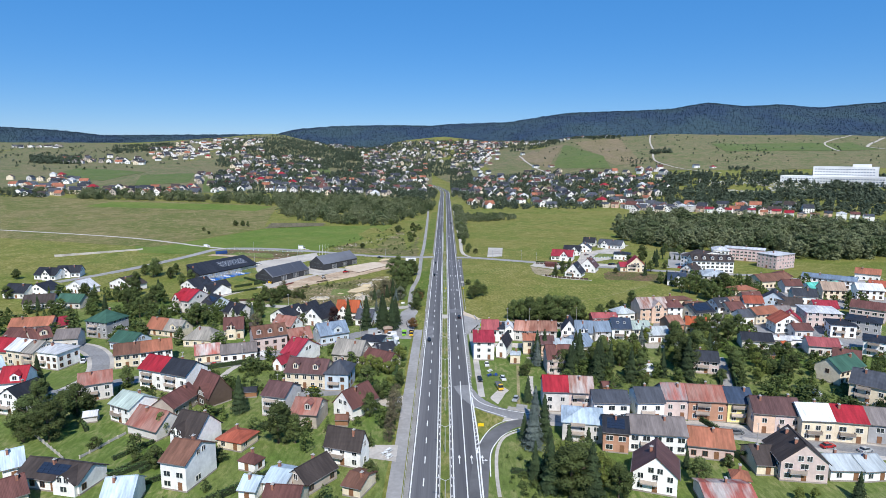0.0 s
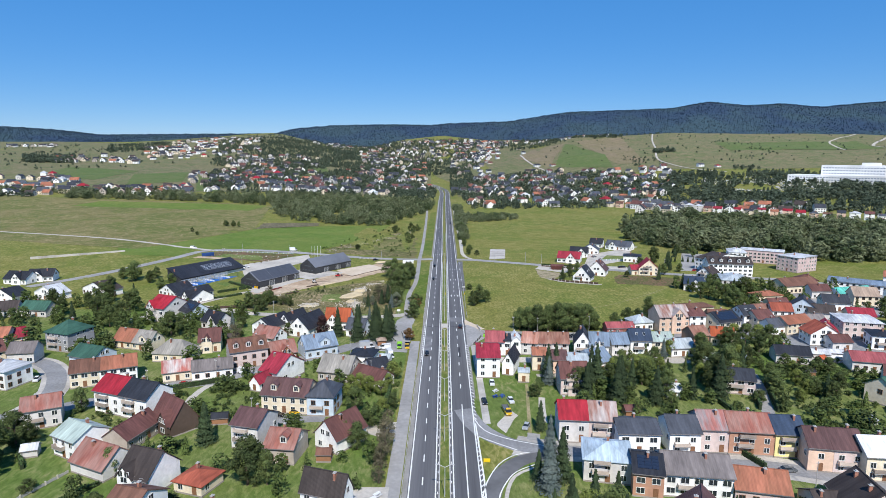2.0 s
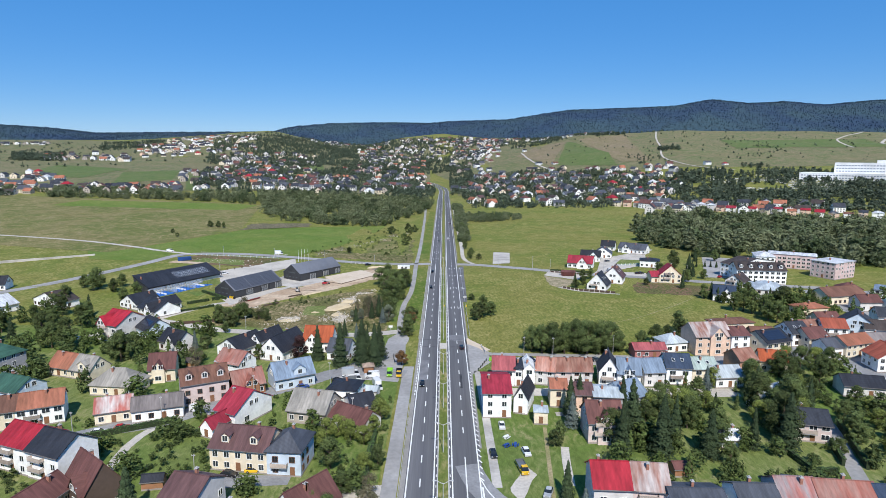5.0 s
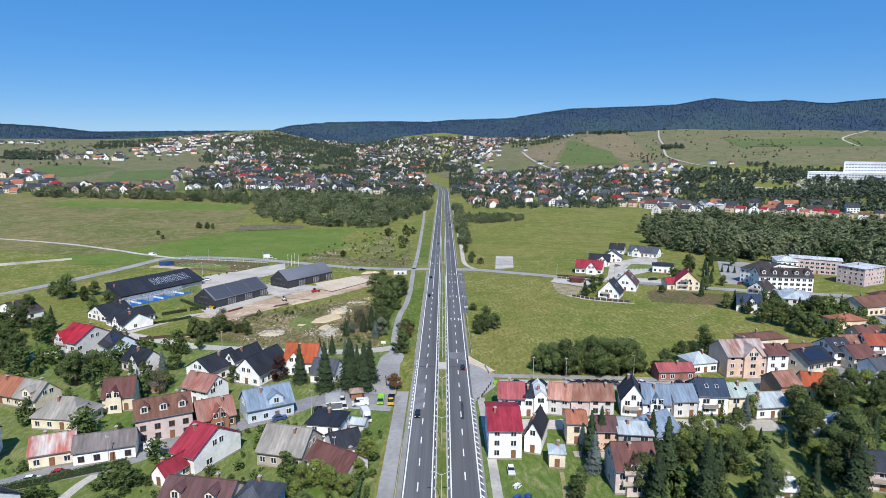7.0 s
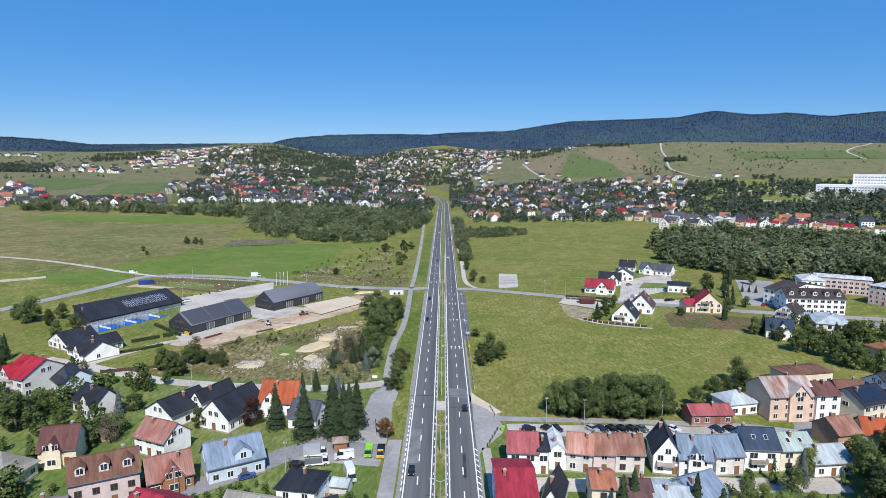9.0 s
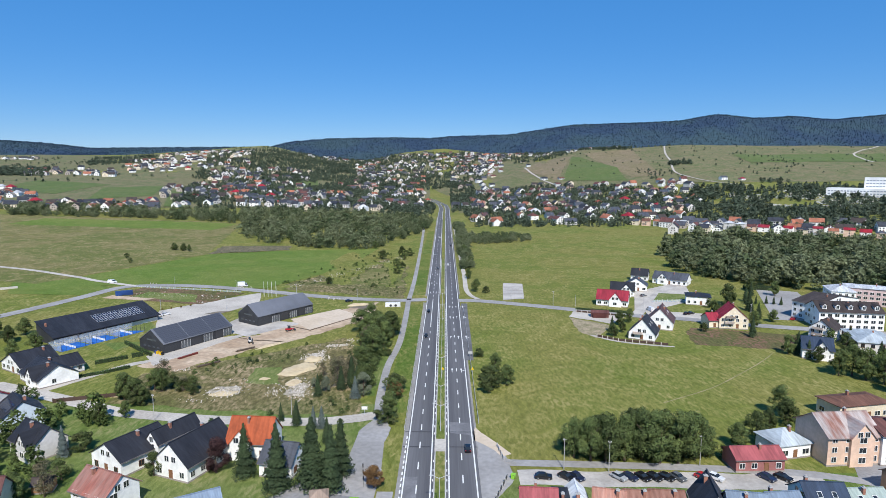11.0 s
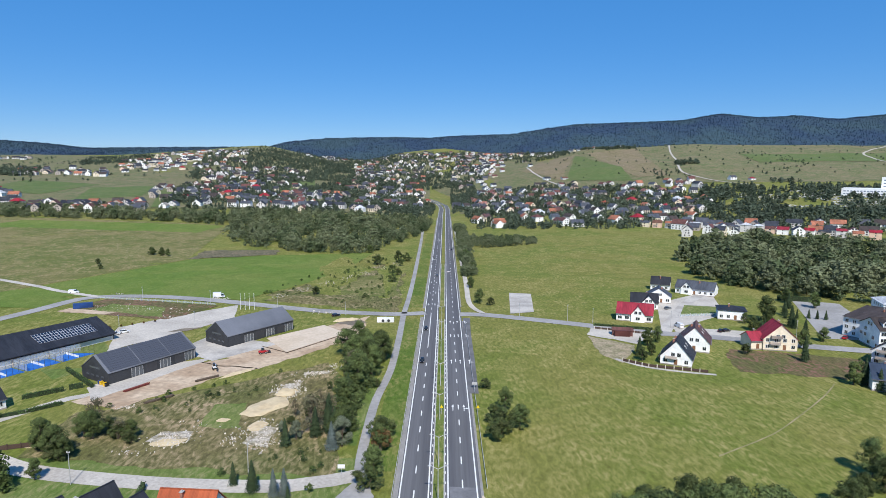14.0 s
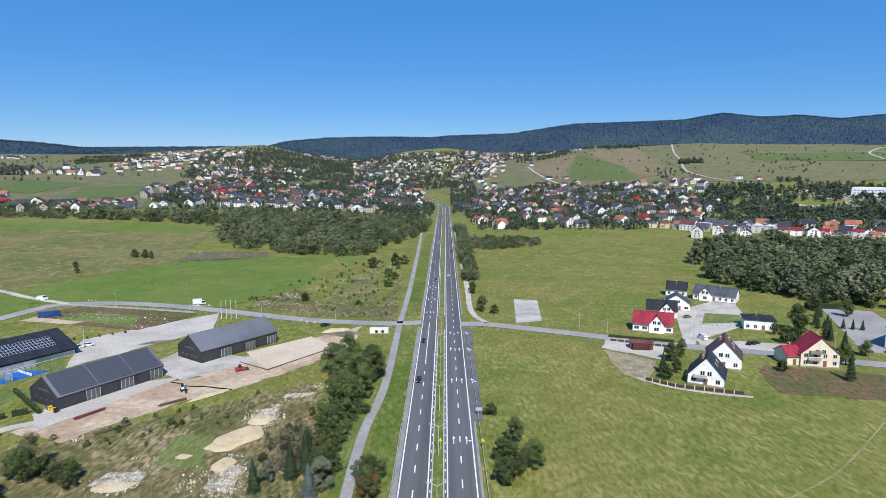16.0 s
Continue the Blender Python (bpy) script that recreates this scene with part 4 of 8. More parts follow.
house(-166.0, 237.7, -15, 5.2, 12.0, 7, 3, "gable", "oldgrey", "cream", balcony=2)
house(-161.9, 280.0, -18, 12.5, 13.0, 8, 4.4, "hip", "green", "greywall", balcony=2)
house(-140.7, 259.9, -20, 12.8, 11.0, 4.2, 3.2, "gable", "green", "bluewall")
house(-130.7, 238.2, 23, 9.3, 10.0, 6, 3, "gable", "brown", "cream")
house(-121.2, 242.6, 26, 12.2, 10.0, 6, 3, "gable", "rust", "white", balcony=1)
house(-137.4, 282.7, -19, 10.0, 9.0, 3.6, 4, "gable", "rust", "cream")
house(-128.0, 279.5, -19, 9.6, 9.0, 3.6, 4, "gable", "oldgrey", "cream", dormer=1)
house(-109.7, 265.3, -6, 15.0, 10.0, 3.6, 4.8, "hip", "oldgrey", "cream")
house(-99.8, 243.6, 22, 10.0, 8.0, 4, 3, "gable", "redwhite", "cream")
house(-87.4, 245.4, 20, 14.2, 7.0, 4, 2.8, "gable", "brownmetal", "white")
house(-78.7, 259.1, 28, 14.3, 10.0, 7.4, 3.6, "gable", "brown", "pinkgrey", dormer=3)
house(-66.6, 264.8, 32, 10.1, 9.0, 4, 4, "gable", "rustred", "wood", cross=0.05)
house(-53.2, 271.9, 31, 13.7, 10.0, 4.6, 4.2, "gable", "bluegrey", "bluewall", dormer=1)
house(-141.5, 329.1, -24, 11.8, 16.1, 7, 4.5, "gable", "red", "pale", balcony=2, cross=-0.2)
house(-127.4, 328.2, -43, 11.1, 11.3, 4.5, 4, "gable", "black", "bluewall", solar=1)
house(-109.4, 310.2, -31, 12.0, 9.1, 4.2, 4, "gable", "black", "pale", cross=0.2)
house(-100.4, 278.0, 15, 8.8, 10.0, 5, 4.2, "gable", "maroon", "cream", cross=-0.12)
house(-76.3, 283.2, -24, 11.0, 9.0, 5.2, 3.5, "gable", "rustred", "white")
house(-81.1, 305.0, -28, 11.8, 15.0, 4.4, 3.5, "gabley", "black", "white")
house(-63.7, 303.2, -22, 10.8, 17.0, 4.4, 5, "gabley", "black", "white")
house(-72.6, 310.4, -26, 4.9, 14.0, 5.5, 3, "gabley", "black", "white")
house(-50.8, 311.1, -4, 11.7, 10.0, 4.8, 5, "gable", "orange", "white", cross=-0.15)
house(-40.3, 300.6, -11, 8.7, 9.0, 4, 3.6, "gable", "slate", "white")
house(-159.6, 381.3, -31, 14.4, 14.0, 3.1, 4, "gabley", "black", "white")
house(-143.6, 367.5, -37, 17.1, 13.0, 3.1, 4, "gable", "black", "white", cross=0.15)
house(-144.3, 375.0, 56, 12.7, 10.0, 3.4, 3, "gable", "black", "white")
house(-273.9, 412.2, -9, 16.3, 11.0, 3.8, 4, "gable", "black", "white", cross=0.1)
house(-265.1, 420.4, 12, 15.1, 10.0, 3.8, 4, "gable", "black", "white", cross=-0.1)
house(-257.3, 357.6, -8, 14.6, 11.0, 4, 4, "gable", "black", "white")
house(-246.1, 362.5, -12, 14.9, 11.0, 4, 4, "gabley", "black", "white")
house(-227.1, 370.5, -23, 17.2, 10.0, 4, 4, "gabley", "palegrey", "white")
house(-204.4, 381.8, -26, 21.1, 11.0, 4, 4, "gabley", "darkbrown", "white")
house(-228.2, 332.0, 18, 15.3, 10.0, 4, 3.5, "gable", "darkbrown", "pale")
house(-210.5, 333.3, -7, 14.5, 9.0, 4, 3.5, "gable", "green", "pale")
house(-195.1, 277.1, 16, 17.5, 12.0, 6.4, 2.8, "gable", "rust", "cream")
house(-188.3, 282.2, 47, 9.5, 9.0, 4.5, 3, "gable", "crimson", "cream")
house(-189.4, 261.5, -5, 12.6, 10.0, 5.5, 3, "gable", "maroon", "cream")
house(-181.0, 259.1, 47, 8.2, 9.0, 5.5, 3.5, "gable", "maroon", "cream", dormer=1)
house(-169.1, 261.9, 11, 9.6, 9.0, 5, 3, "gable", "brownmetal", "pale")
house(-184.1, 244.7, -11, 10.7, 10.0, 5, 4, "gable", "red", "cream")
house(-177.0, 225.1, 49, 6.0, 9.0, 4, 3, "gable", "lightblue", "white")
house(-107.3, 136.3, 44, 5.6, 9.0, 4, 3, "gable", "maroon", "cream")
house(-79.8, 136.8, 9, 7.1, 10.0, 4, 3, "gable", "lightblue", "white")
house(-48.9, 141.2, -11, 4.5, 7.0, 3, 2, "gable", "lightblue", "white")
house(-42.1, 144.3, -17, 6.2, 9.0, 3.6, 1.6, "gable", "lightblue", "white")
house(-39.2, 135.0, -5, 8.8, 9.0, 3.4, 2.6, "gable", "maroon", "cream")
house(37.9, 197.9, -4, 8.5, 11.0, 7.4, 3.4, "gable", "red", "pale")
house(46.3, 197.1, -7, 8.0, 11.0, 7.4, 3.4, "gable", "whitebrown", "pinkgrey", balcony=2)
house(54.6, 190.8, -3, 11.5, 11.0, 6.4, 1.9, "gable", "slate", "white")
house(67.3, 190.9, -2, 8.6, 11.0, 6.6, 2.8, "gable", "slate", "white", balcony=1)
house(76.2, 192.0, -4, 7.9, 11.0, 7.2, 3.2, "gable", "redgrey", "pinkgrey")
house(86.2, 190.6, -7, 12.0, 11.0, 7.2, 3.2, "gable", "rustred", "brick", balcony=2)
house(96.0, 189.1, -6, 8.0, 11.0, 7.2, 3, "gable", "navy", "yellow", balcony=3)
house(100.3, 181.7, -10, 6.2, 11.0, 7, 3.2, "gable", "purple", "peach")
house(106.9, 180.6, -8, 7.7, 11.0, 7, 3.2, "gable", "purple", "pinkgrey", balcony=1)
house(113.5, 176.7, -6, 9.4, 11.0, 7, 3, "gable", "whitemetal", "cream", balcony=1)
house(123.1, 175.2, -12, 9.0, 11.0, 7, 3, "gable", "red", "cream", balcony=1)
house(131.9, 174.8, -15, 6.1, 11.0, 6.5, 3, "gable", "brownmetal", "greywall")
house(42.6, 176.1, -11, 11.9, 12.0, 6.2, 2.4, "hip", "lightblue", "pale", balcony=2)
house(50.9, 169.5, -12, 7.2, 12.0, 6.4, 2.4, "gable", "black", "brick", solar=2)
house(62.6, 169.2, -8, 16.2, 12.0, 6.2, 2.8, "gable", "brownmetal", "white", balcony=1)
house(76.8, 164.6, -13, 12.2, 10.0, 4.2, 3.2, "gable", "rust", "pink")
house(55.5, 147.1, -20, 10.8, 11.0, 5.4, 4.6, "gabley", "purple", "white", balcony=1)
house(96.0, 153.7, -8, 11.8, 12.0, 5.8, 4.8, "gabley", "darkbrown", "pinkgrey", balcony=1, chim=2)
house(87.9, 156.6, -4, 6.0, 11.0, 3.4, 2.8, "gable", "darkbrown", "cream")
house(107.3, 152.8, -2, 8.8, 9.0, 3.4, 2, "gable", "palemetal", "white")
house(114.2, 152.6, 7, 6.8, 9.0, 3.4, 2, "gable", "palemetal", "white")
house(70.2, 139.2, -4, 12.2, 9.0, 3, 1.4, "gable", "redwhite", "pale", win=0)
house(77.8, 146.9, -15, 4.5, 5.0, 2.5, 1.6, "hip", "rust", "cream")
house(16.6, 253.5, -1, 8.6, 18.0, 8, 2.4, "gable", "crimson", "white")
house(25.8, 253.1, -18, 4.4, 12.0, 5, 3.6, "gabley", "black", "white")
house(21.3, 275.2, -5, 7.7, 10.0, 6.2, 3, "gable", "redmetal", "white")
house(26.4, 275.0, -4, 2.5, 10.0, 6.6, 1, "hip", "black", "white")
house(30.2, 277.1, -2, 4.3, 10.0, 5.5, 2, "gabley", "whitemetal", "white")
house(36.5, 275.6, -14, 6.5, 9.0, 5.5, 3.2, "gable", "rustpale", "pale")
house(42.2, 275.3, -7, 5.3, 9.0, 5.5, 3.2, "gable", "rustbrown", "pinkgrey")
house(48.6, 275.3, -5, 7.2, 9.0, 5.5, 3.2, "gable", "rustbrown", "pale")
house(58.6, 275.6, -11, 7.0, 11.0, 5.4, 5.0, "gabley", "darkslate", "white", balcony=1)
house(64.7, 273.1, -10, 7.8, 10.0, 5.5, 4, "gable", "bluegrey", "white", cross=0.0)
house(72.9, 274.5, 5, 7.3, 9.0, 5.5, 3.4, "gable", "bluegrey", "pale")
house(82.7, 276.8, -4, 8.7, 10.0, 6.5, 3.4, "gable", "navy", "white", balcony=1, sky=2)
house(91.4, 276.7, 3, 9.2, 9.0, 6, 2.6, "gable", "palegreen", "cream", sky=2)
house(37.1, 256.9, -5, 5.3, 9.0, 6.4, 1.6, "gable", "rust", "cream")
house(44.2, 253.1, -2, 5.4, 9.0, 6, 2.2, "gable", "purple", "peach")
house(51.5, 251.7, -7, 8.7, 10.0, 6, 1.2, "gable", "palemetal", "greywall")
house(45.3, 233.0, 0, 9.7, 10.0, 6.4, 4.2, "gable", "maroon", "pinkgrey", cross=0.0, balcony=2)
house(58.4, 255.7, 27, 9.7, 11.0, 4.4, 3.6, "gable", "bluegrey", "white")
house(29.4, 242.4, -6, 4.0, 5.0, 4, 0.8, "hip", "palemetal", "cream")
house(107.9, 310.5, 5, 15.0, 13.0, 8, 4, "gable", "whitebrown", "peach", cross=0.1)
house(118.8, 310.0, 4, 7.6, 12.0, 8.4, 2, "gable", "maroon", "white")
house(130.7, 338.1, 12, 18.5, 9.0, 5, 1.4, "hip", "brown", "cream")
house(94.3, 312.2, 13, 9.8, 9.0, 4, 3, "hip", "palemetal", "white")
house(81.9, 303.7, 3, 12.8, 7.0, 3.6, 1.8, "gable", "redmetal", "crimsonwall")
house(132.4, 309.2, 20, 12.7, 12.0, 6, 3.4, "gable", "black", "cream", solar=2)
house(149.6, 321.2, 10, 8.4, 11.0, 6, 3.4, "gable", "darkslate", "white", sky=2)
house(154.1, 315.7, 11, 9.5, 10.0, 5.5, 3, "gable", "maroon", "cream")
house(111.9, 288.7, 13, 7.6, 9.0, 5, 3, "gable", "rustbrown", "brick")
house(123.3, 288.5, -16, 9.4, 9.0, 4.5, 3, "gable", "orange", "cream")
house(98.7, 273.9, 7, 10.3, 9.0, 4, 2.6, "gable", "palemetal", "white")
house(106.8, 255.5, 34, 16.3, 9.0, 4, 2.6, "gable", "palemetal", "white")
house(105.1, 234.5, -15, 9.4, 11.0, 5.4, 2.4, "gable", "darkslate", "pinkgrey", balcony=1)
house(79.3, 228.0, -3, 4.9, 5.0, 2.5, 2, "gable", "whitemetal", "white")
house(186.6, 335.1, -31, 14.1, 11.0, 5.5, 5, "gabley", "darkslate", "bluewall")
house(165.3, 307.3, 19, 15.1, 9.0, 5.5, 2.6, "gable", "rust", "cream")
house(167.8, 289.6, -4, 12.6, 10.0, 5.5, 4, "gabley", "redbrown", "white")
house(141.2, 265.3, -12, 13.1, 9.0, 4, 2.4, "gable", "black", "pale")
house(192.3, 302.3, -13, 16.1, 16.0, 8, 2, "hip", "palegrey", "pinkgrey")
house(225.4, 313.1, -39, 15.7, 13.0, 7, 2.5, "gable", "maroon", "pinkgrey")
house(191.2, 283.2, -18, 10.7, 11.0, 6.5, 1.6, "hip", "black", "white", balcony=1)
house(188.7, 255.1, -35, 8.8, 12.0, 7, 1, "hip", "black", "white", balcony=2)
house(151.8, 204.6, -41, 11.2, 14.0, 7, 3.4, "gable", "slate", "cream", balcony=2)
house(240.1, 378.4, 15, 24.7, 9.0, 4, 2.5, "gable", "teal", "white")
house(256.6, 396.5, -38, 31.2, 14.0, 6, 1.6, "gable", "bluegrey", "white")
house(258.6, 362.5, -17, 14.0, 12.0, 6, 3, "gable", "whitemetal", "white")
house(296.9, 418.1, -35, 14.8, 11.0, 5, 3, "gable", "rust", "white")
house(184.4, 367.9, 10, 14.8, 9.0, 4.5, 2, "hip", "rust", "cream")
house(216.6, 396.1, 16, 25.5, 13.0, 5, 3.5, "gable", "brown", "cream")
house(220.5, 378.9, 1, 11.4, 9.0, 5, 3, "gable", "maroon", "pale")
house(174.2, 295.8, -25, 8.7, 9.0, 5, 3.6, "gabley", "red", "white")
house(165.6, 256.2, -15, 12.2, 10.0, 4.5, 2.4, "gable", "redmetal", "pale")
house(160.8, 232.2, -30, 9.2, 10.0, 6, 3.4, "gable", "maroon", "cream")
house(153.3, 224.4, 26, 15.1, 10.0, 6, 3.4, "gable", "green", "cream")
house(170.8, 282.0, 1, 8.6, 8.0, 4, 2.2, "gable", "maroon", "pale")
house(143.1, 448.1, -10, 13.3, 11.0, 5.2, 6, "gabley", "crimson", "cream", balcony=2)
house(133.7, 449.2, 1, 5.6, 9.0, 4, 2.6, "gable", "crimson", "cream")
house(93.6, 428, -27, 11.5, 12.0, 3.4, 6.4, "gabley", "black", "white", balcony=1, chim=2, sky=2)
house(108, 447, -24, 12, 13.0, 4.2, 6.2, "gabley", "purple", "white", chim=2, sky=2)
house(98.1, 497.1, -21, 17.3, 11.0, 4, 4.4, "gable", "crimson", "white", cross=0.1)
house(111.6, 524.7, -17, 14.3, 10.0, 4, 4, "gable", "black", "white", cross=0.15)
house(125.0, 540.5, -20, 13.3, 10.0, 4, 4.4, "gabley", "slate", "white")
house(139.2, 577.4, -24, 11.4, 9.0, 4, 4, "gable", "black", "white")
house(156.2, 563.1, -35, 22.4, 11.0, 4, 3.8, "gable", "slate", "white", cross=-0.2)
house(148.4, 500.9, -19, 13.0, 11.0, 5, 1.6, "hip", "black", "white")
house(155.9, 399.4, -22, 11.3, 11.0, 4.4, 3.8, "gable", "navy", "white", cross=0.1)
house(175.7, 425.3, -50, 9.8, 11.0, 6, 3.8, "gabley", "darkbrown", "white", balcony=2)
house(184.1, 408.4, -18, 14.5, 22.0, 6, 2.6, "hip", "palemetal", "pale")
house(203.9, 470.9, -63, 13.1, 36.0, 9, 3, "gable", "darkbrown", "white")
house(199.2, 448.7, -9, 29.1, 16.0, 9, 3.6, "gable", "darkbrown", "white", dormer=5)
house(258, 466, -62, 16.0, 22.0, 11, 0.5, "hip", "palegrey", "pinkwall")
house(250, 500, -30, 30, 14.0, 10, 0.5, "hip", "palegrey", "pinkwall")
house(229.6, 499.9, -19, 12.2, 18.0, 9, 2.5, "hip", "palegrey", "white")

# More houses of the crowded town quarter.
house(134, 318, -4, 9, 9, 5, 3, "gable", "brown", "brick")
house(161.5, 331, 8, 9, 8, 5, 2.6, "gable", "rustbrown", "cream")
house(170.5, 328, -8, 10, 9, 6, 3, "gable", "redbrown", "white", balcony=1)
house(192, 329, -20, 12, 9, 5, 3, "gable", "darkbrown", "pale")
house(155, 305, 12, 8, 8, 4.5, 2.6, "gable", "slate", "white")
house(236, 362, -10, 13, 10, 6, 4, "gable", "tan", "cream")
house(154, 268, -10, 8, 5, 2.8, 1.2, "gable", "palegrey", "pale", win=0)
house(163, 268, -10, 12, 5, 3, 0.8, "gable", "palegrey", "white", win=0)
house(203, 284, -38, 14, 13, 8, 1.6, "hip", "black", "greywall", balcony=1)
house(207, 322, -12, 12, 9, 5, 3, "gable", "crimson", "cream")
house(178, 312, 4, 9, 8, 4.5, 2.8, "gable", "brownmetal", "cream")
house(212, 350, -14, 13, 10, 5, 3.4, "gable", "darkslate", "white")
house(262, 335, -20, 13, 11, 6, 3, "gable", "brown", "white")
house(245, 300, -25, 14, 11, 7, 3, "gable", "rust", "pale")
house(178, 345, 6, 11, 9, 4.5, 3, "gable", "maroon", "cream")
house(276, 375, -24, 14, 10, 5, 3, "gable", "redbrown", "cream")
house(232, 410, -12, 11, 9, 5, 3, "hip", "maroon", "cream")

# ---- trees ----
BARK = mat("bark", (0.12, 0.09, 0.065), 0.95, 0.3, 4.0)
LEAF = {
    "d": mat("leaves", (0.086, 0.112, 0.036), 0.8, 0.3, 0.6, 0.3, (0.055, 0.08, 0.027), island=0.26, jitter=0.38, spec=0.2),
    "c": mat("spruce_needles", (0.042, 0.064, 0.028), 0.85, 0.3, 0.6, 0.3, (0.026, 0.043, 0.02), island=0.22, jitter=0.2, spec=0.2),
    "s": mat("silver_needles", (0.105, 0.13, 0.12), 0.85, 0.25, 0.6, 0.3, (0.07, 0.095, 0.088), island=0.22, jitter=0.1, spec=0.2),
    "b": mat("bush_leaves", (0.062, 0.088, 0.028), 0.85, 0.3, 0.6, 0.3, (0.07, 0.078, 0.03), island=0.22, jitter=0.25, spec=0.2),
    "p": mat("purple_leaves", (0.05, 0.025, 0.025), 0.85, 0.3, island=0.22, spec=0.2),
    "r": mat("russet_leaves", (0.15, 0.085, 0.035), 0.85, 0.3, island=0.22, spec=0.2),
    "w": mat("willow_leaves", (0.15, 0.17, 0.115), 0.8, 0.3, 0.6, 0.3, (0.11, 0.13, 0.08), island=0.26, jitter=0.15, spec=0.2),
    "h": mat("thin_brown_leaves", (0.14, 0.12, 0.075), 0.85, 0.3, 0.6, 0.3, (0.09, 0.09, 0.05), island=0.3, jitter=0.2, spec=0.15),
    "y": mat("bright_leaves", (0.15, 0.185, 0.045), 0.8, 0.3, island=0.22, jitter=0.15, spec=0.2),
}


def leaf_quads(rnd, centres, size):
    """Small bent leaf clumps, each its own island, as vertices and faces."""
    verts, faces = [], []
    for p, n in centres:
        n = (n + Vector((rnd.uniform(-1, 1), rnd.uniform(-1, 1), rnd.uniform(-1, 1))) * 0.55).normalized()
        u = n.orthogonal().normalized()
        u.rotate(Matrix.Rotation(rnd.uniform(0, 6.28), 3, n))
        v = n.cross(u)
        s = size * rnd.uniform(0.6, 1.25)
        k = len(verts)
        verts += [p - u * s * 0.9 - v * s * 0.5, p + u * s * 0.9 - v * s * 0.5, p + v * s + n * s * 0.2]
        faces.append((k, k + 1, k + 2))
    return verts, faces


def crown_points(rnd, kind, count):
    """Places and outward directions of the clumps of a crown of height 1."""
    out = []
    if kind in "cs":
        for _ in range(count):
            t = rnd.random() ** 0.62
            z = 1.0 - t * 0.9
            tier = 0.82 + 0.18 * math.cos(t * 44)
            r = (0.015 + 0.19 * t) * tier * rnd.uniform(0.35, 1.08)
            a = rnd.uniform(0, 6.283)
            r *= 1 + 0.15 * math.sin(a * 3 + z * 9)
            out.append((Vector((r * math.cos(a), r * math.sin(a), z - r * 0.25)), Vector((math.cos(a), math.sin(a), 0.55))))
        return out
    lobes = []
    low = 0.05 if kind == "b" else 0.1
    for i in range(34):
        a, z = rnd.uniform(0, 6.283), low + (0.84 - low) * rnd.random() ** 0.85
        spread = (0.36 if kind == "b" else 0.29) * math.sin(math.pi * min(1, max(0.08, (z - low + 0.16) / (1.1 - low))))
        r = spread * rnd.uniform(0.3, 1.0)
        lobes.append((Vector((r * math.cos(a), r * math.sin(a), z)), rnd.uniform(0.06, 0.13)))
    lobes.append((Vector((0, 0, 0.83)), 0.14))
    for _ in range(count):
        c, r = rnd.choice(lobes)
        n = Vector((rnd.gauss(0, 1), rnd.gauss(0, 1), rnd.gauss(0.25, 1))).normalized()
        p = c + n * r * rnd.uniform(0.65, 1.08)
        p.z = max(0.03, p.z)
        out.append((p, n))
    return out


def tree_prototype(kind, seed):
    """A trunk mesh and a crown mesh for a tree 10 m high."""
    rnd = random.Random(seed)
    bm = bmesh.new()
    if kind in "cs":
        tube(bm, (0, 0, -0.3), (0, 0, 9.4), 0.2, 0.02)
    elif kind == "b":
        for i in range(5):
            a = i * 1.26
            tube(bm, (0.2 * math.cos(a), 0.2 * math.sin(a), -0.2), (1.6 * math.cos(a), 1.6 * math.sin(a), 4.5), 0.12, 0.03, 5)
    else:
        tube(bm, (0, 0, -0.3), (0.1, 0.05, 4.0), 0.26, 0.17)
        tube(bm, (0.1, 0.05, 4.0), (0.0, 0.1, 8.2), 0.17, 0.03)
        for i in range(7):
            a, z = rnd.uniform(0, 6.28), rnd.uniform(2.6, 6)
            tube(bm, (0.08, 0.05, z), (1.9 * math.cos(a), 1.9 * math.sin(a), z + rnd.uniform(1.2, 2.4)), 0.1, 0.02, 5)
    trunk = bpy.data.meshes.new("trunk")
    bm.to_mesh(trunk)
    bm.free()
    trunk.materials.append(BARK)
    count = 5200 if kind in "cs" else 2200 if kind == "h" else 7500
    points = [(p * 10, n) for p, n in crown_points(rnd, kind, count)]
    verts, faces = leaf_quads(rnd, points, 0.17 if kind in "cs" else 0.165)
    crown = bpy.data.meshes.new("crown")
    crown.from_pydata(verts, [], faces)
    crown.materials.append(LEAF[kind])
    return trunk, crown


TREES = {k: [tree_prototype(k, 40 + 7 * i + ord(k)) for i in range(n)] for k, n in (("d", 5), ("c", 3), ("s", 1), ("b", 3), ("p", 1), ("r", 1), ("y", 2), ("w", 2), ("h", 2))}
TREE_NAMES = {"d": ("deciduous_tree", "leafy dark green broadleaf tree standing in grass"), "c": ("spruce_tree", "tall dark green spruce tree with drooping branches"), "s": ("silver_spruce", "blue-silver spruce tree beside the houses"), "b": ("bush", "dense rounded green bush growing from the ground"), "p": ("purple_tree", "dark purple-leaved garden tree among spruces"), "r": ("bush", "round russet-brown bush beside the parking place"), "w": ("willow_tree", "round silver-green willow tree in the thicket"), "h": ("birch_tree", "thin half-bare birch with grey-brown twigs"), "y": ("garden_tree", "bright yellow-green garden tree among lawns")}
tree_random = random.Random(11)


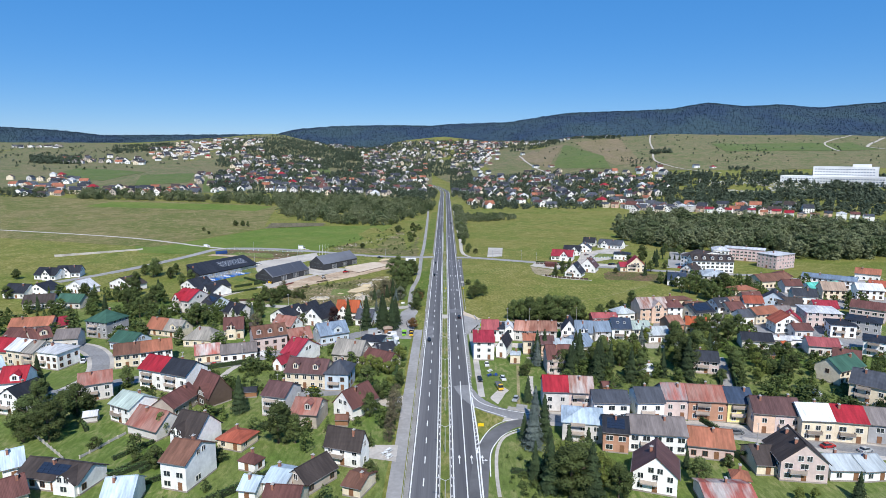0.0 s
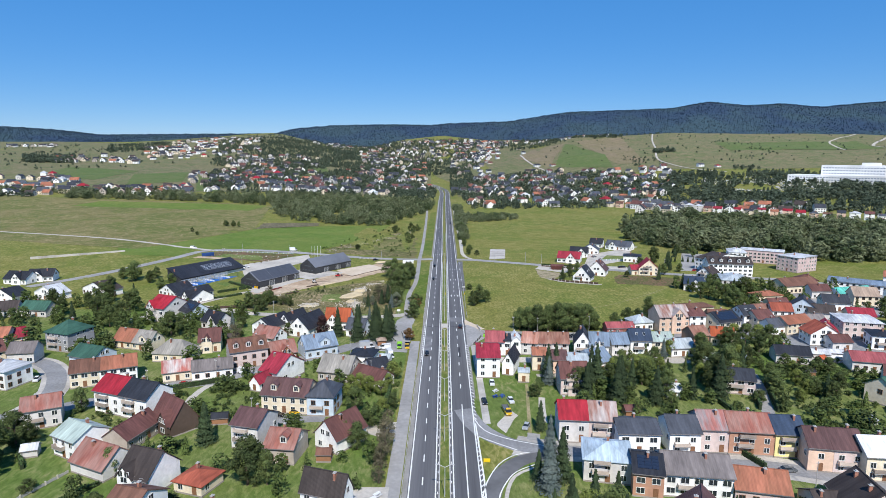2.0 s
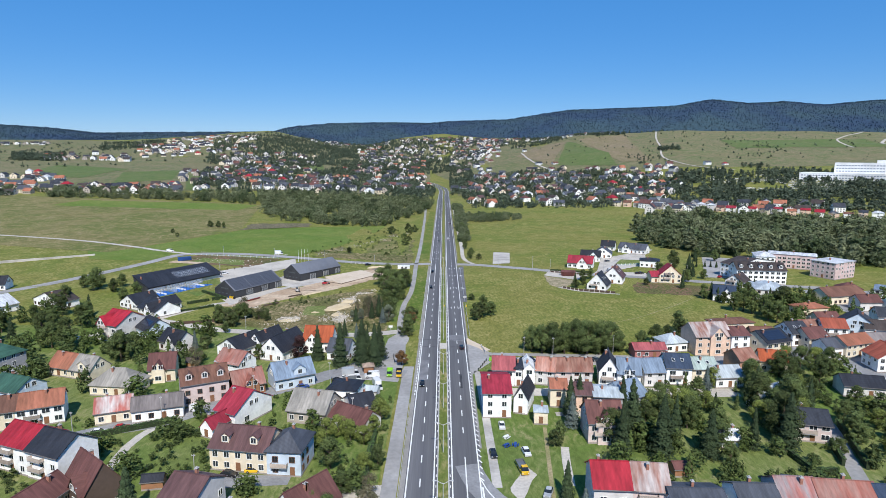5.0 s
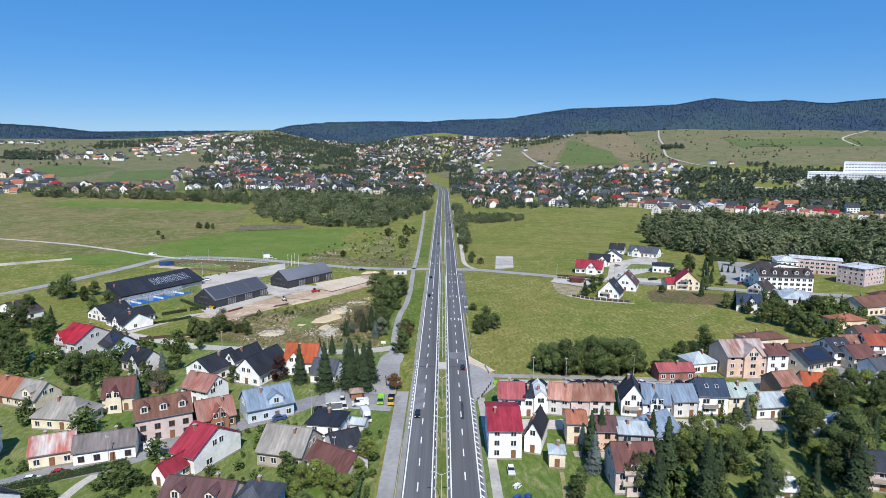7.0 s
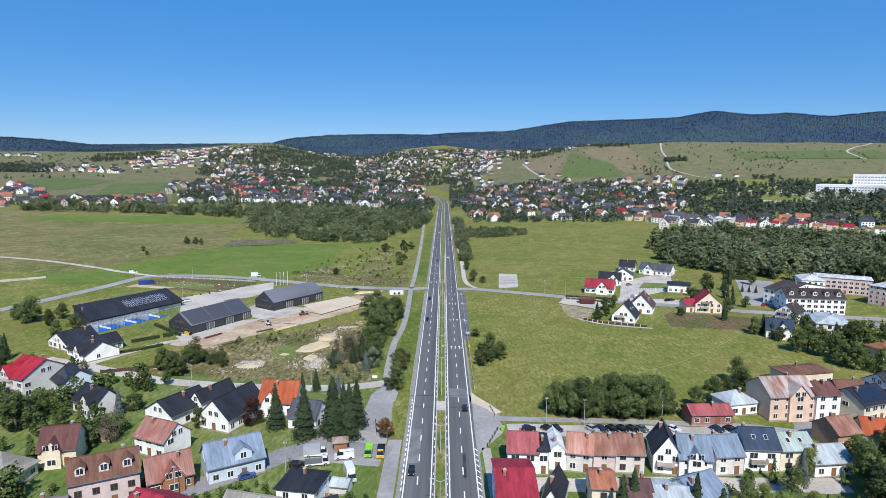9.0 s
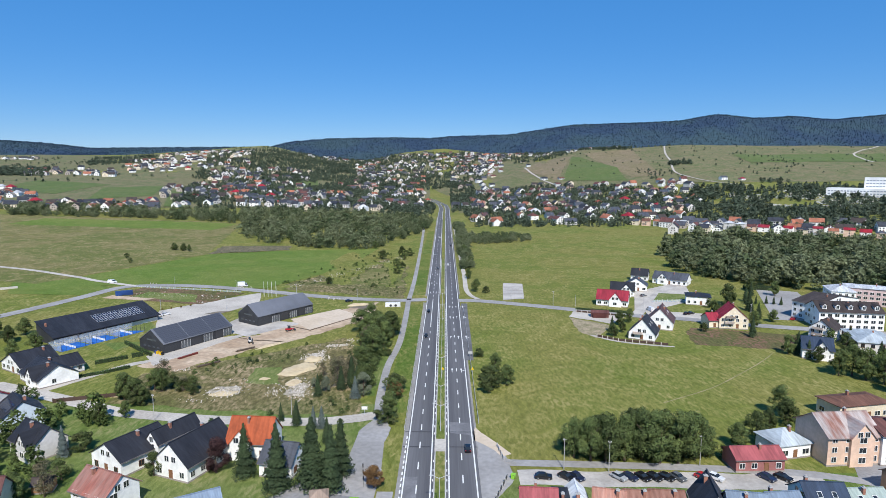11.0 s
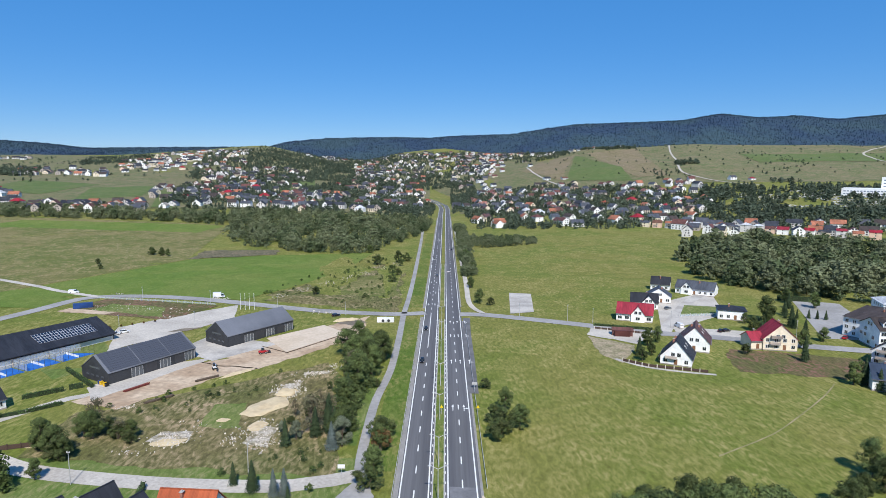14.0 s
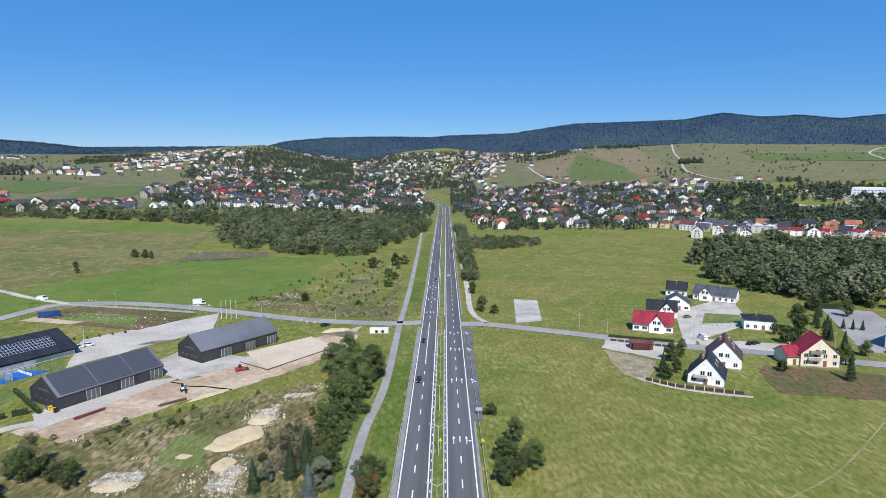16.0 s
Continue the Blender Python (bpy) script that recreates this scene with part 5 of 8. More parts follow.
def tree(kind, x, y, h):
    rnd = tree_random
    trunk, crown = rnd.choice(TREES[kind])
    name, label = TREE_NAMES[kind]
    base = tagged(new(name), label, "bush" if kind in "br" else "tree", "garden and roadside trees")
    wide = rnd.uniform(0.85, 1.15) * (1.35 if kind in "br" else 1.12)
    base.matrix_world = pose(x, y, terrain(x, y), 0, 0, rnd.uniform(0, 360)) @ Matrix.Diagonal((h / 10 * wide, h / 10 * wide * rnd.uniform(0.9, 1.1), h / 10, 1))
    share("trunk", trunk, base, Matrix.Identity(4))
    share("crown", crown, base, Matrix.Identity(4))
    return base


tree("d", -129, 175, 13)
tree("d", -119, 169, 14)
tree("d", -121, 179, 13)
tree("d", -122, 188, 12)
tree("d", -137, 192, 12)
tree("c", -156, 220, 10)
tree("d", -118, 213, 9)
tree("d", -133, 175, 8)
tree("b", -127, 169, 6)
tree("d", -119, 190, 7)
tree("d", -50, 169, 14)
tree("d", -45, 169, 10)
tree("c", -69, 191, 13)
tree("d", -87, 174, 8)
tree("d", -80, 154, 7)
tree("b", -86, 156, 4)
tree("d", -25, 188, 9)
tree("d", -29, 191, 8)
tree("d", -24, 201, 6)
tree("d", -29, 214, 9)
tree("y", -33, 224, 6)
tree("y", -27, 231, 6)
tree("y", -20, 212, 6)
tree("d", -17, 216, 6)
tree("h", -17, 170, 7)
tree("h", -17, 177, 8)
tree("h", -16.6, 184, 9)
tree("h", -17, 191, 9)
tree("h", -16.8, 198, 8)
tree("b", -17.5, 181, 4)
tree("b", -20, 148, 6)
tree("d", -124, 304, 10)
tree("d", -127, 300, 9)
tree("d", -162, 311, 12)
tree("d", -177, 328, 12)
tree("d", -158, 315, 13)
tree("d", -192, 346, 10)
tree("d", -168, 347, 12)
tree("d", -189, 362, 11)
tree("d", -198, 332, 11)
tree("d", -211, 346, 12)
tree("c", -187, 323, 10)
tree("d", -205, 417, 12)
tree("d", -214, 424, 9)
tree("d", -174, 391, 9)
tree("d", -173, 404, 9)
tree("d", -193, 417, 7)
tree("d", -296, 409, 8)
tree("d", -260, 350, 9)
tree("d", -211, 315, 9)
tree("c", -224, 323, 9)
tree("d", -79, 201, 7)
tree("b", -49, 144, 5)
tree("b", -64, 158, 5)
tree("b", -103, 165, 4)
tree("d", -113, 297, 6)
tree("d", -125, 295, 13)
tree("c", -162, 323, 9)
tree("d", -193, 361, 12)
tree("d", -179, 338, 10)
tree("d", -169, 344, 11)
tree("d", -199, 381, 12)
tree("c", -175, 361, 11)
tree("d", -205, 422, 14)
tree("d", -191, 413, 9)
tree("d", -193, 427, 9)
tree("d", -101, 288, 6)
tree("d", -94, 295, 6)
tree("b", -98, 292, 5)
tree("b", -98, 311, 6)
tree("b", -107, 350, 7)
tree("b", -99, 344, 7)
tree("d", -97, 356, 9)
tree("b", -90, 356, 5)
tree("b", -85, 353, 4)
tree("c", -49, 297, 14)
tree("c", -39, 290, 17)
tree("p", -57, 299, 10)
tree("c", -31, 292, 18)
tree("c", -26, 290, 17)
tree("c", -32, 316, 8)
tree("c", -25, 298, 15)
tree("s", -62, 307, 7)
tree("s", -68, 311, 6)
tree("d", -27, 360, 9)
tree("d", -16, 335, 9)
tree("b", -17, 330, 6)
tree("r", -16, 292, 6)
tree("y", -19, 242, 8)
tree("y", -20, 234, 6)
tree("y", -30, 232, 7)
tree("y", -33, 230, 7)
tree("y", -26, 229, 7)
tree("y", -22, 227, 6)
tree("d", -28, 395, 14)
tree("d", -26, 411, 14)
tree("d", -33, 422, 13)
tree("d", -24, 426, 13)
tree("d", -38, 434, 12)
tree("d", -35, 448, 12)
tree("d", -22, 430, 11)
tree("c", -32, 363, 11)
tree("d", -28, 357, 9)
tree("s", -29, 350, 8)
tree("d", -31, 384, 9)
tree("b", -28, 365, 6)
tree("d", -16, 356, 7)
tree("d", -16, 350, 8)
tree("d", -100, 357, 8)
tree("b", -95, 361, 5)
tree("b", -89, 361, 4)
tree("b", -258, 644, 5)
tree("b", -240, 691, 7)
tree("b", -232, 691, 7)
tree("b", -76, 555, 5)
tree("d", -37, 633, 7)
tree("d", -33, 666, 7)
tree("d", -53, 685, 6)
tree("b", -32, 625, 6)
tree("d", -65, 732, 8)
tree("b", 16.5, 357, 7)
tree("b", 18.5, 362, 8)
tree("d", 23.5, 364, 8)
tree("d", 20.5, 378, 8)
tree("b", 16.5, 369, 6)
tree("b", 15.5, 397, 4)
tree("d", 21, 533, 9)
tree("d", 18, 579, 8)
tree("d", 22, 634, 9)
tree("d", 19, 707, 9)
tree("d", 18, 781, 9)
tree("b", 27, 528, 5)
tree("c", 81, 436, 8)
tree("d", 89, 450, 8)
tree("d", 95, 455, 8)
tree("d", 80, 429, 6)
tree("d", 86, 436, 6)
tree("b", 87, 427, 4)
tree("c", 144, 428, 11)
tree("d", 154, 446, 9)
tree("d", 147, 475, 8)
tree("c", 151, 472, 7)
tree("b", 126, 438, 5)
tree("c", 179, 506, 9)
tree("c", 190, 522, 9)
tree("c", 169, 479, 7)
tree("d", 202, 701, 12)
tree("d", 36, 308, 12)
tree("d", 40, 306, 13)
tree("d", 44, 306, 14)
tree("d", 49, 306, 14)
tree("d", 54, 307, 15)
tree("d", 58, 305, 15)
tree("d", 63, 305, 15)
tree("d", 68, 307, 14)
tree("d", 72, 309, 9)
tree("d", 44, 316, 9)
tree("d", 55, 319, 10)
tree("d", 64, 318, 10)
tree("d", 83, 314, 8)
tree("d", 91, 320, 9)
tree("d", 98, 326, 7)
tree("d", 107, 336, 11)
tree("d", 105, 329, 9)
tree("c", 150, 402, 10)
tree("c", 151, 396, 8)
tree("d", 152, 391, 7)
tree("d", 146, 402, 9)
tree("c", 181, 416, 9)
tree("d", 171, 403, 10)
tree("c", 177, 391, 9)
tree("d", 155, 375, 13)
tree("d", 157, 370, 13)
tree("d", 160, 365, 12)
tree("d", 178, 380, 13)
tree("d", 150, 375, 11)
tree("d", 158, 356, 10)
tree("d", 160, 352, 12)
tree("c", 39, 246, 13)
tree("s", 38, 238, 11)
tree("c", 43, 251, 12)
tree("d", 33, 231, 6)
tree("b", 31, 227, 5)
tree("c", 54, 233, 17)
tree("c", 50, 227, 14)
tree("d", 61, 242, 7.4)
tree("d", 66, 242, 10)
tree("y", 74, 246, 9.8)
tree("d", 68, 251, 9.8)
tree("d", 72, 238, 11)
tree("c", 67, 234, 12)
tree("c", 61, 227, 15)
tree("y", 83, 251, 6.8)
tree("c", 86, 251, 6)
tree("d", 105, 266, 12.3)
tree("d", 99, 251, 12)
tree("y", 95, 242, 7.5)
tree("d", 101, 244, 10.7)
tree("d", 104, 242, 15)
tree("y", 105, 238, 10.5)
tree("c", 110, 242, 14)
tree("d", 123, 274, 9.8)
tree("d", 122, 280, 11)
tree("y", 139, 287, 9.8)
tree("d", 133, 274, 11.5)
tree("d", 142, 283, 11)
tree("s", 90, 267, 9)
tree("y", 94, 271, 7.5)
tree("d", 84, 260, 8.2)
tree("d", 80, 235, 8)
tree("y", 73, 227, 6.8)
tree("d", 77, 227, 7.4)
tree("c", 48, 222, 14)
tree("d", 47, 228, 11)
tree("c", 58, 220, 17)
tree("y", 64, 248, 7.5)
tree("c", 71, 220, 14)
tree("c", 85, 225, 12)
tree("d", 75, 217, 6.6)
tree("d", 96, 231, 15)
tree("c", 95, 226, 16)
tree("y", 74, 255, 6.8)
tree("d", 77, 248, 8.2)
tree("d", 102, 255, 12)
tree("y", 109, 276, 9)
tree("d", 133, 286, 10.7)
tree("d", 119, 256, 10)
tree("y", 130, 291, 9)
tree("d", 120, 241, 8.2)
tree("d", 116, 229, 10)
tree("y", 128, 238, 6.8)
tree("d", 130, 229, 6.6)
tree("c", 132, 226, 9)
tree("d", 132, 223, 8)
tree("y", 132, 248, 6.8)
tree("d", 140, 248, 6.6)
tree("c", 29, 200, 10)
tree("s", 29, 183, 13)
tree("d", 146, 248, 8)
tree("y", 121, 223, 5.2)
tree("b", 107, 223, 5)
tree("d", 134, 256, 6.6)
tree("s", 26, 166, 14)
tree("c", 30, 171, 15)
tree("c", 24, 171, 9)
tree("c", 24, 149, 11)
tree("c", 28, 150, 14)
tree("y", 31, 146, 13)
tree("c", 33, 150, 15)
tree("d", 36, 146, 14)
tree("c", 39, 153, 13)
tree("c", 27, 142, 15)
tree("d", 32, 140, 15)
tree("c", 37, 140, 15)
tree("y", 41, 144, 11)
tree("d", 44, 140, 10)
tree("c", 67, 155, 6)
tree("d", 67, 147, 8)
tree("b", 79, 156, 4)
tree("b", 86, 159, 5)
tree("c", 104, 139, 8)
tree("y", 89, 139, 4)
tree("y", 93, 139, 4)
tree("c", 56, 249, 12)
tree("d", 109, 250, 13)
tree("y", 117, 261, 9)
tree("c", 104, 261, 11)
tree("d", 143, 250, 7.4)
tree("d", 139, 231, 8)
tree("y", 127, 230, 6)
for kind, x, y, h in (("d", -28, 420, 13), ("d", -31, 409, 11), ("d", -29, 401, 9), ("c", -31, 392, 7), ("d", -25, 439, 10), ("d", -30, 434, 11), 
                      ("b", -32, 385, 6), ("b", -40, 372, 4), ("b", -44, 366, 3), ("b", -36, 375, 4), ("b", -27, 377, 4), ("b", -39, 380, 4), ("b", -38, 396, 3), ("b", -42, 384, 3), ("b", -22, 398, 3), ("r", -156, 473, 1.3), ("r", -152, 475.5, 1.2), ("r", -148, 478, 1.4), ("r", -144, 481, 1.2), ("r", -140, 484, 1.3), ("b", -76, 553, 5),
                      ("c", 176, 500, 5), ("c", 179, 500, 5), ("c", 182, 500, 5), ("c", 188, 500, 5), ("c", 191.5, 498.5, 5), ("c", 195, 497, 5), ("c", 169, 482, 11), ("c", 164.5, 463, 9), ("d", 160, 486, 8), ("d", 205, 523, 10), ("d", 197, 537, 9), ("d", 169, 457, 7), ("d", 163, 494, 14), ("d", 150, 489, 6),
                      ("b", -52, 670, 9), ("b", -34, 600, 6), ("d", -36, 681, 11), ("b", -30, 690, 8), ("b", -245, 624, 4), ("d", -238, 689, 6), ("d", -223, 683, 7), ("b", -230, 686, 5)):
    tree(kind, x, y, h)


for kind, x, y, h in (("w", -26.5, 352, 9), ("c", -32, 361, 11), ("c", -29.5, 358, 9), ("c", -35, 358, 9), ("h", -37, 362, 12), ("h", -33, 366, 11), ("w", -40, 356, 6), ("h", -44, 372, 6), ("d", -28.5, 398, 14), ("h", -31, 402, 13), ("d", -25, 409, 13),
                      ("r", -15.6, 349.5, 7), ("b", -16.4, 357, 7), ("c", -42, 352, 8), ("h", -39, 384, 5), ("w", -45, 360, 4),
                      ("s", -38, 326, 7), ("s", -35.5, 326, 7), ("c", -43.5, 328, 8), ("s", -62, 315, 7), ("c", -49, 331, 6),
                      ("d", -106, 348, 10), ("d", -101, 346, 9), ("d", -97, 343, 7), ("h", -98, 360, 11), ("h", -90, 357, 6), ("d", -86, 356, 6),
                      ("s", -101, 307, 9), ("h", -93, 287, 10), ("d", -97.5, 284, 7), ("d", -103, 286, 7), ("d", -72, 297, 7), ("d", -98, 333, 6), ("d", -103, 328, 7)):
    tree(kind, x, y, h)


# ---- woods and far trees, past counting ----
def wood_proto(kind, seed, count, size):
    rnd = random.Random(seed)
    verts, _ = leaf_quads(rnd, crown_points(rnd, kind, count), size)
    return np.array([tuple(v) for v in verts])


WOOD = {"d": [wood_proto("d", 70 + i, 420, 0.047) for i in range(5)], "c": [wood_proto("c", 80 + i, 260, 0.042) for i in range(3)], "b": [wood_proto("b", 90 + i, 320, 0.052) for i in range(3)]}
GROVE = {"d": [wood_proto("d", 170 + i, 800, 0.036) for i in range(5)], "c": [wood_proto("c", 180 + i, 500, 0.034) for i in range(2)], "b": [wood_proto("b", 190 + i, 700, 0.038) for i in range(2)]}
FAR = {k: [wood_proto(k, 60 + i, 64, 0.12) for i in range(4)] for k in "dcb"}
LOW = {k: [wood_proto(k, 50 + i, 120, 0.088) for i in range(4)] for k in "db"}
WOOD_LEAF = mat("wood_leaves", (0.145, 0.165, 0.09), 0.85, 0.3, 0.5, 0.05, (0.064, 0.09, 0.04), island=0.2, spec=0.15, world_space=True)
FAR_LEAF = mat("far_leaves", (0.078, 0.1, 0.068), 0.9, 0.3, 0.05, 0.006, (0.062, 0.084, 0.058), island=0.22, spec=0.1, world_space=True)


def wood(name, places, protos, material, label, seed=3):
    """Many trees (x, y, height, kind) joined into one mesh of leaf clumps."""
    rnd = random.Random(seed)
    chunks = []
    for x, y, h, kind in places:
        v = rnd.choice(protos[kind])
        a, k = rnd.uniform(0, 6.283), rnd.uniform(0.95, 1.5) * (1.2 if kind == "b" else 1)
        c, s = math.cos(a) * h * k, math.sin(a) * h * k
        chunks.append(np.column_stack((v[:, 0] * c - v[:, 1] * s + x, v[:, 0] * s + v[:, 1] * c + y, v[:, 2] * h + terrain(x, y) - 0.06 * h)))
    verts = np.concatenate(chunks).astype(np.float32)
    n = len(verts) // 3
    me = bpy.data.meshes.new(name)
    me.vertices.add(len(verts)), me.loops.add(len(verts)), me.polygons.add(n)
    me.vertices.foreach_set("co", verts.ravel())
    me.loops.foreach_set("vertex_index", np.arange(len(verts), dtype=np.int32))
    me.polygons.foreach_set("loop_start", np.arange(0, len(verts), 3, dtype=np.int32))
    me.polygons.foreach_set("loop_total", np.full(n, 3, dtype=np.int32))
    me.update()
    me.validate()
    me.materials.append(material)
    return tagged(new(name, me), label, "woodland", kind="stuff")


def inside(x, y, outline):
    hit, j = False, len(outline) - 1
    for i in range(len(outline)):
        (xi, yi), (xj, yj) = outline[i], outline[j]
        if (yi > y) != (yj > y) and x < (xj - xi) * (y - yi) / (yj - yi) + xi:
            hit = not hit
        j = i
    return hit


def fill(outline, gap, low, high, seed, mix="ddddc", patch=0.0):
    """Random places in an outline, about gap metres apart, thinned by a patchy noise."""
    rnd = random.Random(seed)
    x0, x1 = min(p[0] for p in outline), max(p[0] for p in outline)
    y0, y1 = min(p[1] for p in outline), max(p[1] for p in outline)
    out = []
    for _ in range(int((x1 - x0) * (y1 - y0) / gap ** 2)):
        x, y = rnd.uniform(x0, x1), rnd.uniform(y0, y1)
        if inside(x, y, outline) and (not patch or noise.noise(Vector((x / 90, y / 90, seed))) > patch):
            out.append((x, y, rnd.uniform(low, high), rnd.choice(mix)))
    return out


wood("river_wood", fill([(-16, 980), (-30, 858), (-50, 794), (-60, 740), (-85, 718), (-124, 718), (-184, 746), (-218, 804), (-240, 890), (-300, 919), (-414, 946), (-519, 952), (-600, 964), (-600, 1000), (-430, 985), (-250, 1040), (-120, 1040), (-30, 1040)], 8.6, 4, 15, 1, "dddbb"), WOOD, WOOD_LEAF, "dense grey-green willow wood along the river")
wood("river_hedge", fill([(-430, 1020), (-600, 1030), (-900, 1060), (-900, 1095), (-600, 1075), (-430, 1070)], 6.5, 7, 12, 2, "dddb"), WOOD, WOOD_LEAF, "long dark belt of trees across the meadows")
wood("park_wood", fill([(205, 725), (178, 622), (196, 575), (226, 540), (300, 500), (420, 505), (560, 545), (590, 650), (430, 715), (310, 790), (262, 800), (235, 760)], 10.5, 10, 23, 3, "dddddbc"), GROVE, WOOD_LEAF, "dense dark green wood of tall broadleaf trees")
wood("road_hedge", fill([(14, 620), (24, 620), (26, 960), (14, 960)], 4.5, 5, 9, 4, "ddb") + fill([(24, 770), (90, 800), (100, 840), (24, 860)], 5.0, 4, 8, 5, "dbb"), WOOD, WOOD_LEAF, "uneven hedge of small trees beside the road")
wood("meadow_hedge", fill([(33, 308), (76, 306), (77, 314), (34, 316)], 2.6, 3, 7, 8, "bbd"), WOOD, LEAF["d"], "thick dark undergrowth of the meadow hedge", 12)

# ---- the far town on the hillsides ----
far_random = random.Random(21)
FAR_ROOFS = ("black", "darkslate", "slate", "red", "rust", "brown", "darkbrown", "black", "crimson", "palegrey", "maroon", "redbrown", "oldgrey", "slate", "rustred", "purple")
FAR_WALLS = ("white", "white", "white", "cream", "white", "pale", "peach", "cream")
far_prototypes = []


def far_house(x, y, rot, k):
    """A simple house of the far town; the first of each look is built, the others are copies."""
    k = k % 16
    if k >= len(far_prototypes):
        rnd = far_random
        w, d = rnd.uniform(11, 17), rnd.uniform(10, 13)
        h = rnd.choice((3.6, 4.2, 5.6, 6.2))
        ob = house(x, y, rot, w, d, h, rnd.uniform(3.2, 4.8), rnd.choice(("gable", "gable", "gabley", "hip")), FAR_ROOFS[k], FAR_WALLS[k % 8], group="houses of the far town", extra=" on the hillside", sparse=True, chim=1)
        far_prototypes.append(ob)
        return ob
    return copy_thing(far_prototypes[k], pose(x, y, terrain(x, y), 0, 0, rot))


taken = []


def far_quarter(outline, count, seed, apart=15.0, turn=20):
    """Houses scattered through one quarter, kept apart from one another."""
    rnd = random.Random(seed)
    x0, x1 = min(p[0] for p in outline), max(p[0] for p in outline)
    y0, y1 = min(p[1] for p in outline), max(p[1] for p in outline)
    tries = made = 0
    while made < count and tries < 6000:
        tries += 1
        x, y = rnd.uniform(x0, x1), rnd.uniform(y0, y1)
        if not inside(x, y, outline) or abs(x) < 20 and y < 1500 or any((x - a) ** 2 + (y - b) ** 2 < apart ** 2 for a, b in taken):
            continue
        taken.append((x, y))
        k = len(far_prototypes) if len(far_prototypes) < 16 else rnd.randrange(16)
        far_house(x, y, rnd.choice((0, 90)) + turn + rnd.uniform(-12, 12), k)
        made += 1


far_quarter([(42, 955), (120, 985), (237, 975), (300, 1040), (381, 1100), (450, 1290), (410, 1480), (271, 1600), (90, 1560), (30, 1250)], 48, 31, 20)
far_quarter([(-157, 1100), (-28, 1180), (-34, 1660), (-120, 1860), (-281, 1900), (-330, 1600), (-250, 1300)], 18, 32, 24, -15)
far_quarter([(-417, 1085), (-269, 1100), (-255, 1200), (-420, 1560), (-560, 1640), (-560, 1480), (-460, 1280)], 22, 33, 22, -10)
far_quarter([(-640, 985), (-622, 1040), (-717, 1216), (-860, 1353), (-921, 1264), (-700, 1000)], 12, 34, 20, 10)
for i in range(0, 11, 2):
    far_house(-1040 + 13 * i, 1730 + 20 * i, 100, i + 4 if i % 3 else 0)
    far_house(-640 + 17 * i, 1108 + 2 * i, 8 * math.sin(i), i * 5 + 3)
for i in range(0, 9, 2):
    far_house(-872 + 18 * i, 1870 + 19 * i, 20, i * 3 + 1)
for x, y, k in ((269, 2126, 0), (285, 2400, 7), (261, 1760, 1), (621, 1520, 2), (661, 1515, 8), (-470, 1130, 3), (300, 1730, 5)):
    far_house(x, y, 15, k)


def far_mass(name, outlines, seed, label):
    """The farthest houses, a few specks each, joined."""
    rnd = random.Random(seed)
    bm = bmesh.new()
    for outline, count, turn in outlines:
        x0, x1 = min(p[0] for p in outline), max(p[0] for p in outline)
        y0, y1 = min(p[1] for p in outline), max(p[1] for p in outline)
        made = tries = 0
        while made < count and tries < 5000:
            tries += 1
            x, y = rnd.uniform(x0, x1), rnd.uniform(y0, y1)
            if not inside(x, y, outline) or abs(x) < 20 and y < 1500 or any((x - p) ** 2 + (y - q) ** 2 < 170 for p, q in taken):
                continue
            made += 1
            taken.append((x, y))
            grow = 1.0 + max(0, y - 1500) / 6000
            a, b, h, r = rnd.uniform(11, 18) * grow, rnd.uniform(10, 13) * grow, rnd.uniform(4, 7.5), rnd.uniform(3.5, 5.5)
            m = pose(x, y, terrain(x, y), 0, 0, turn + rnd.choice((0, 90)) + rnd.uniform(-15, 15))
            sub = bmesh.new()
            gabled(sub, a, b, h, r)
            walls = len(sub.faces)
            chevron(sub, a + 0.6, b, h, r, 0.5, 0.3)
            tone, plaster = rnd.choice((2, 2, 3, 4, 5, 5, 2, 8)), rnd.choice((0, 0, 1, 6, 6, 7))
            rows = 2 if h > 4.6 else 1
            for i, f in enumerate(sub.faces):
                f.material_index = plaster if i < walls else tone
            for level in range(rows):
                for i in range(4):
                    for y_wall in (-b / 2 - 0.06,):
                        px, pz = (i - 1.5) * a / 4.2, 1.0 + 2.7 * level
                        sub.faces.new([sub.verts.new(c) for c in ((px - 0.8, y_wall, pz), (px + 0.8, y_wall, pz), (px + 0.8, y_wall, pz + 1.5), (px - 0.8, y_wall, pz + 1.5))]).material_index = 9
            for i in range(2):
                for x_wall in (-a / 2 - 0.06, a / 2 + 0.06):
                    for level in range(rows + 1):
                        py, pz = (i - 0.5) * b / (2.4 + level), 1.0 + 2.7 * level
                        sub.faces.new([sub.verts.new(c) for c in ((x_wall, py - 0.7, pz), (x_wall, py + 0.7, pz), (x_wall, py + 0.7, pz + 1.5), (x_wall, py - 0.7, pz + 1.5))]).material_index = 9
            sub.transform(m)
            me = bpy.data.meshes.new("tmp")
            sub.to_mesh(me)
            sub.free()
            bm.from_mesh(me)
            bpy.data.meshes.remove(me)
    return tagged(part(name, bm, [WALL["white"], WALL["cream"], ROOF["darkslate"], ROOF["rust"], ROOF["maroon"], ROOF["slate"], WALL["pale"], WALL["stone"], ROOF["darkbrown"], PANE]), label, "town", kind="stuff")


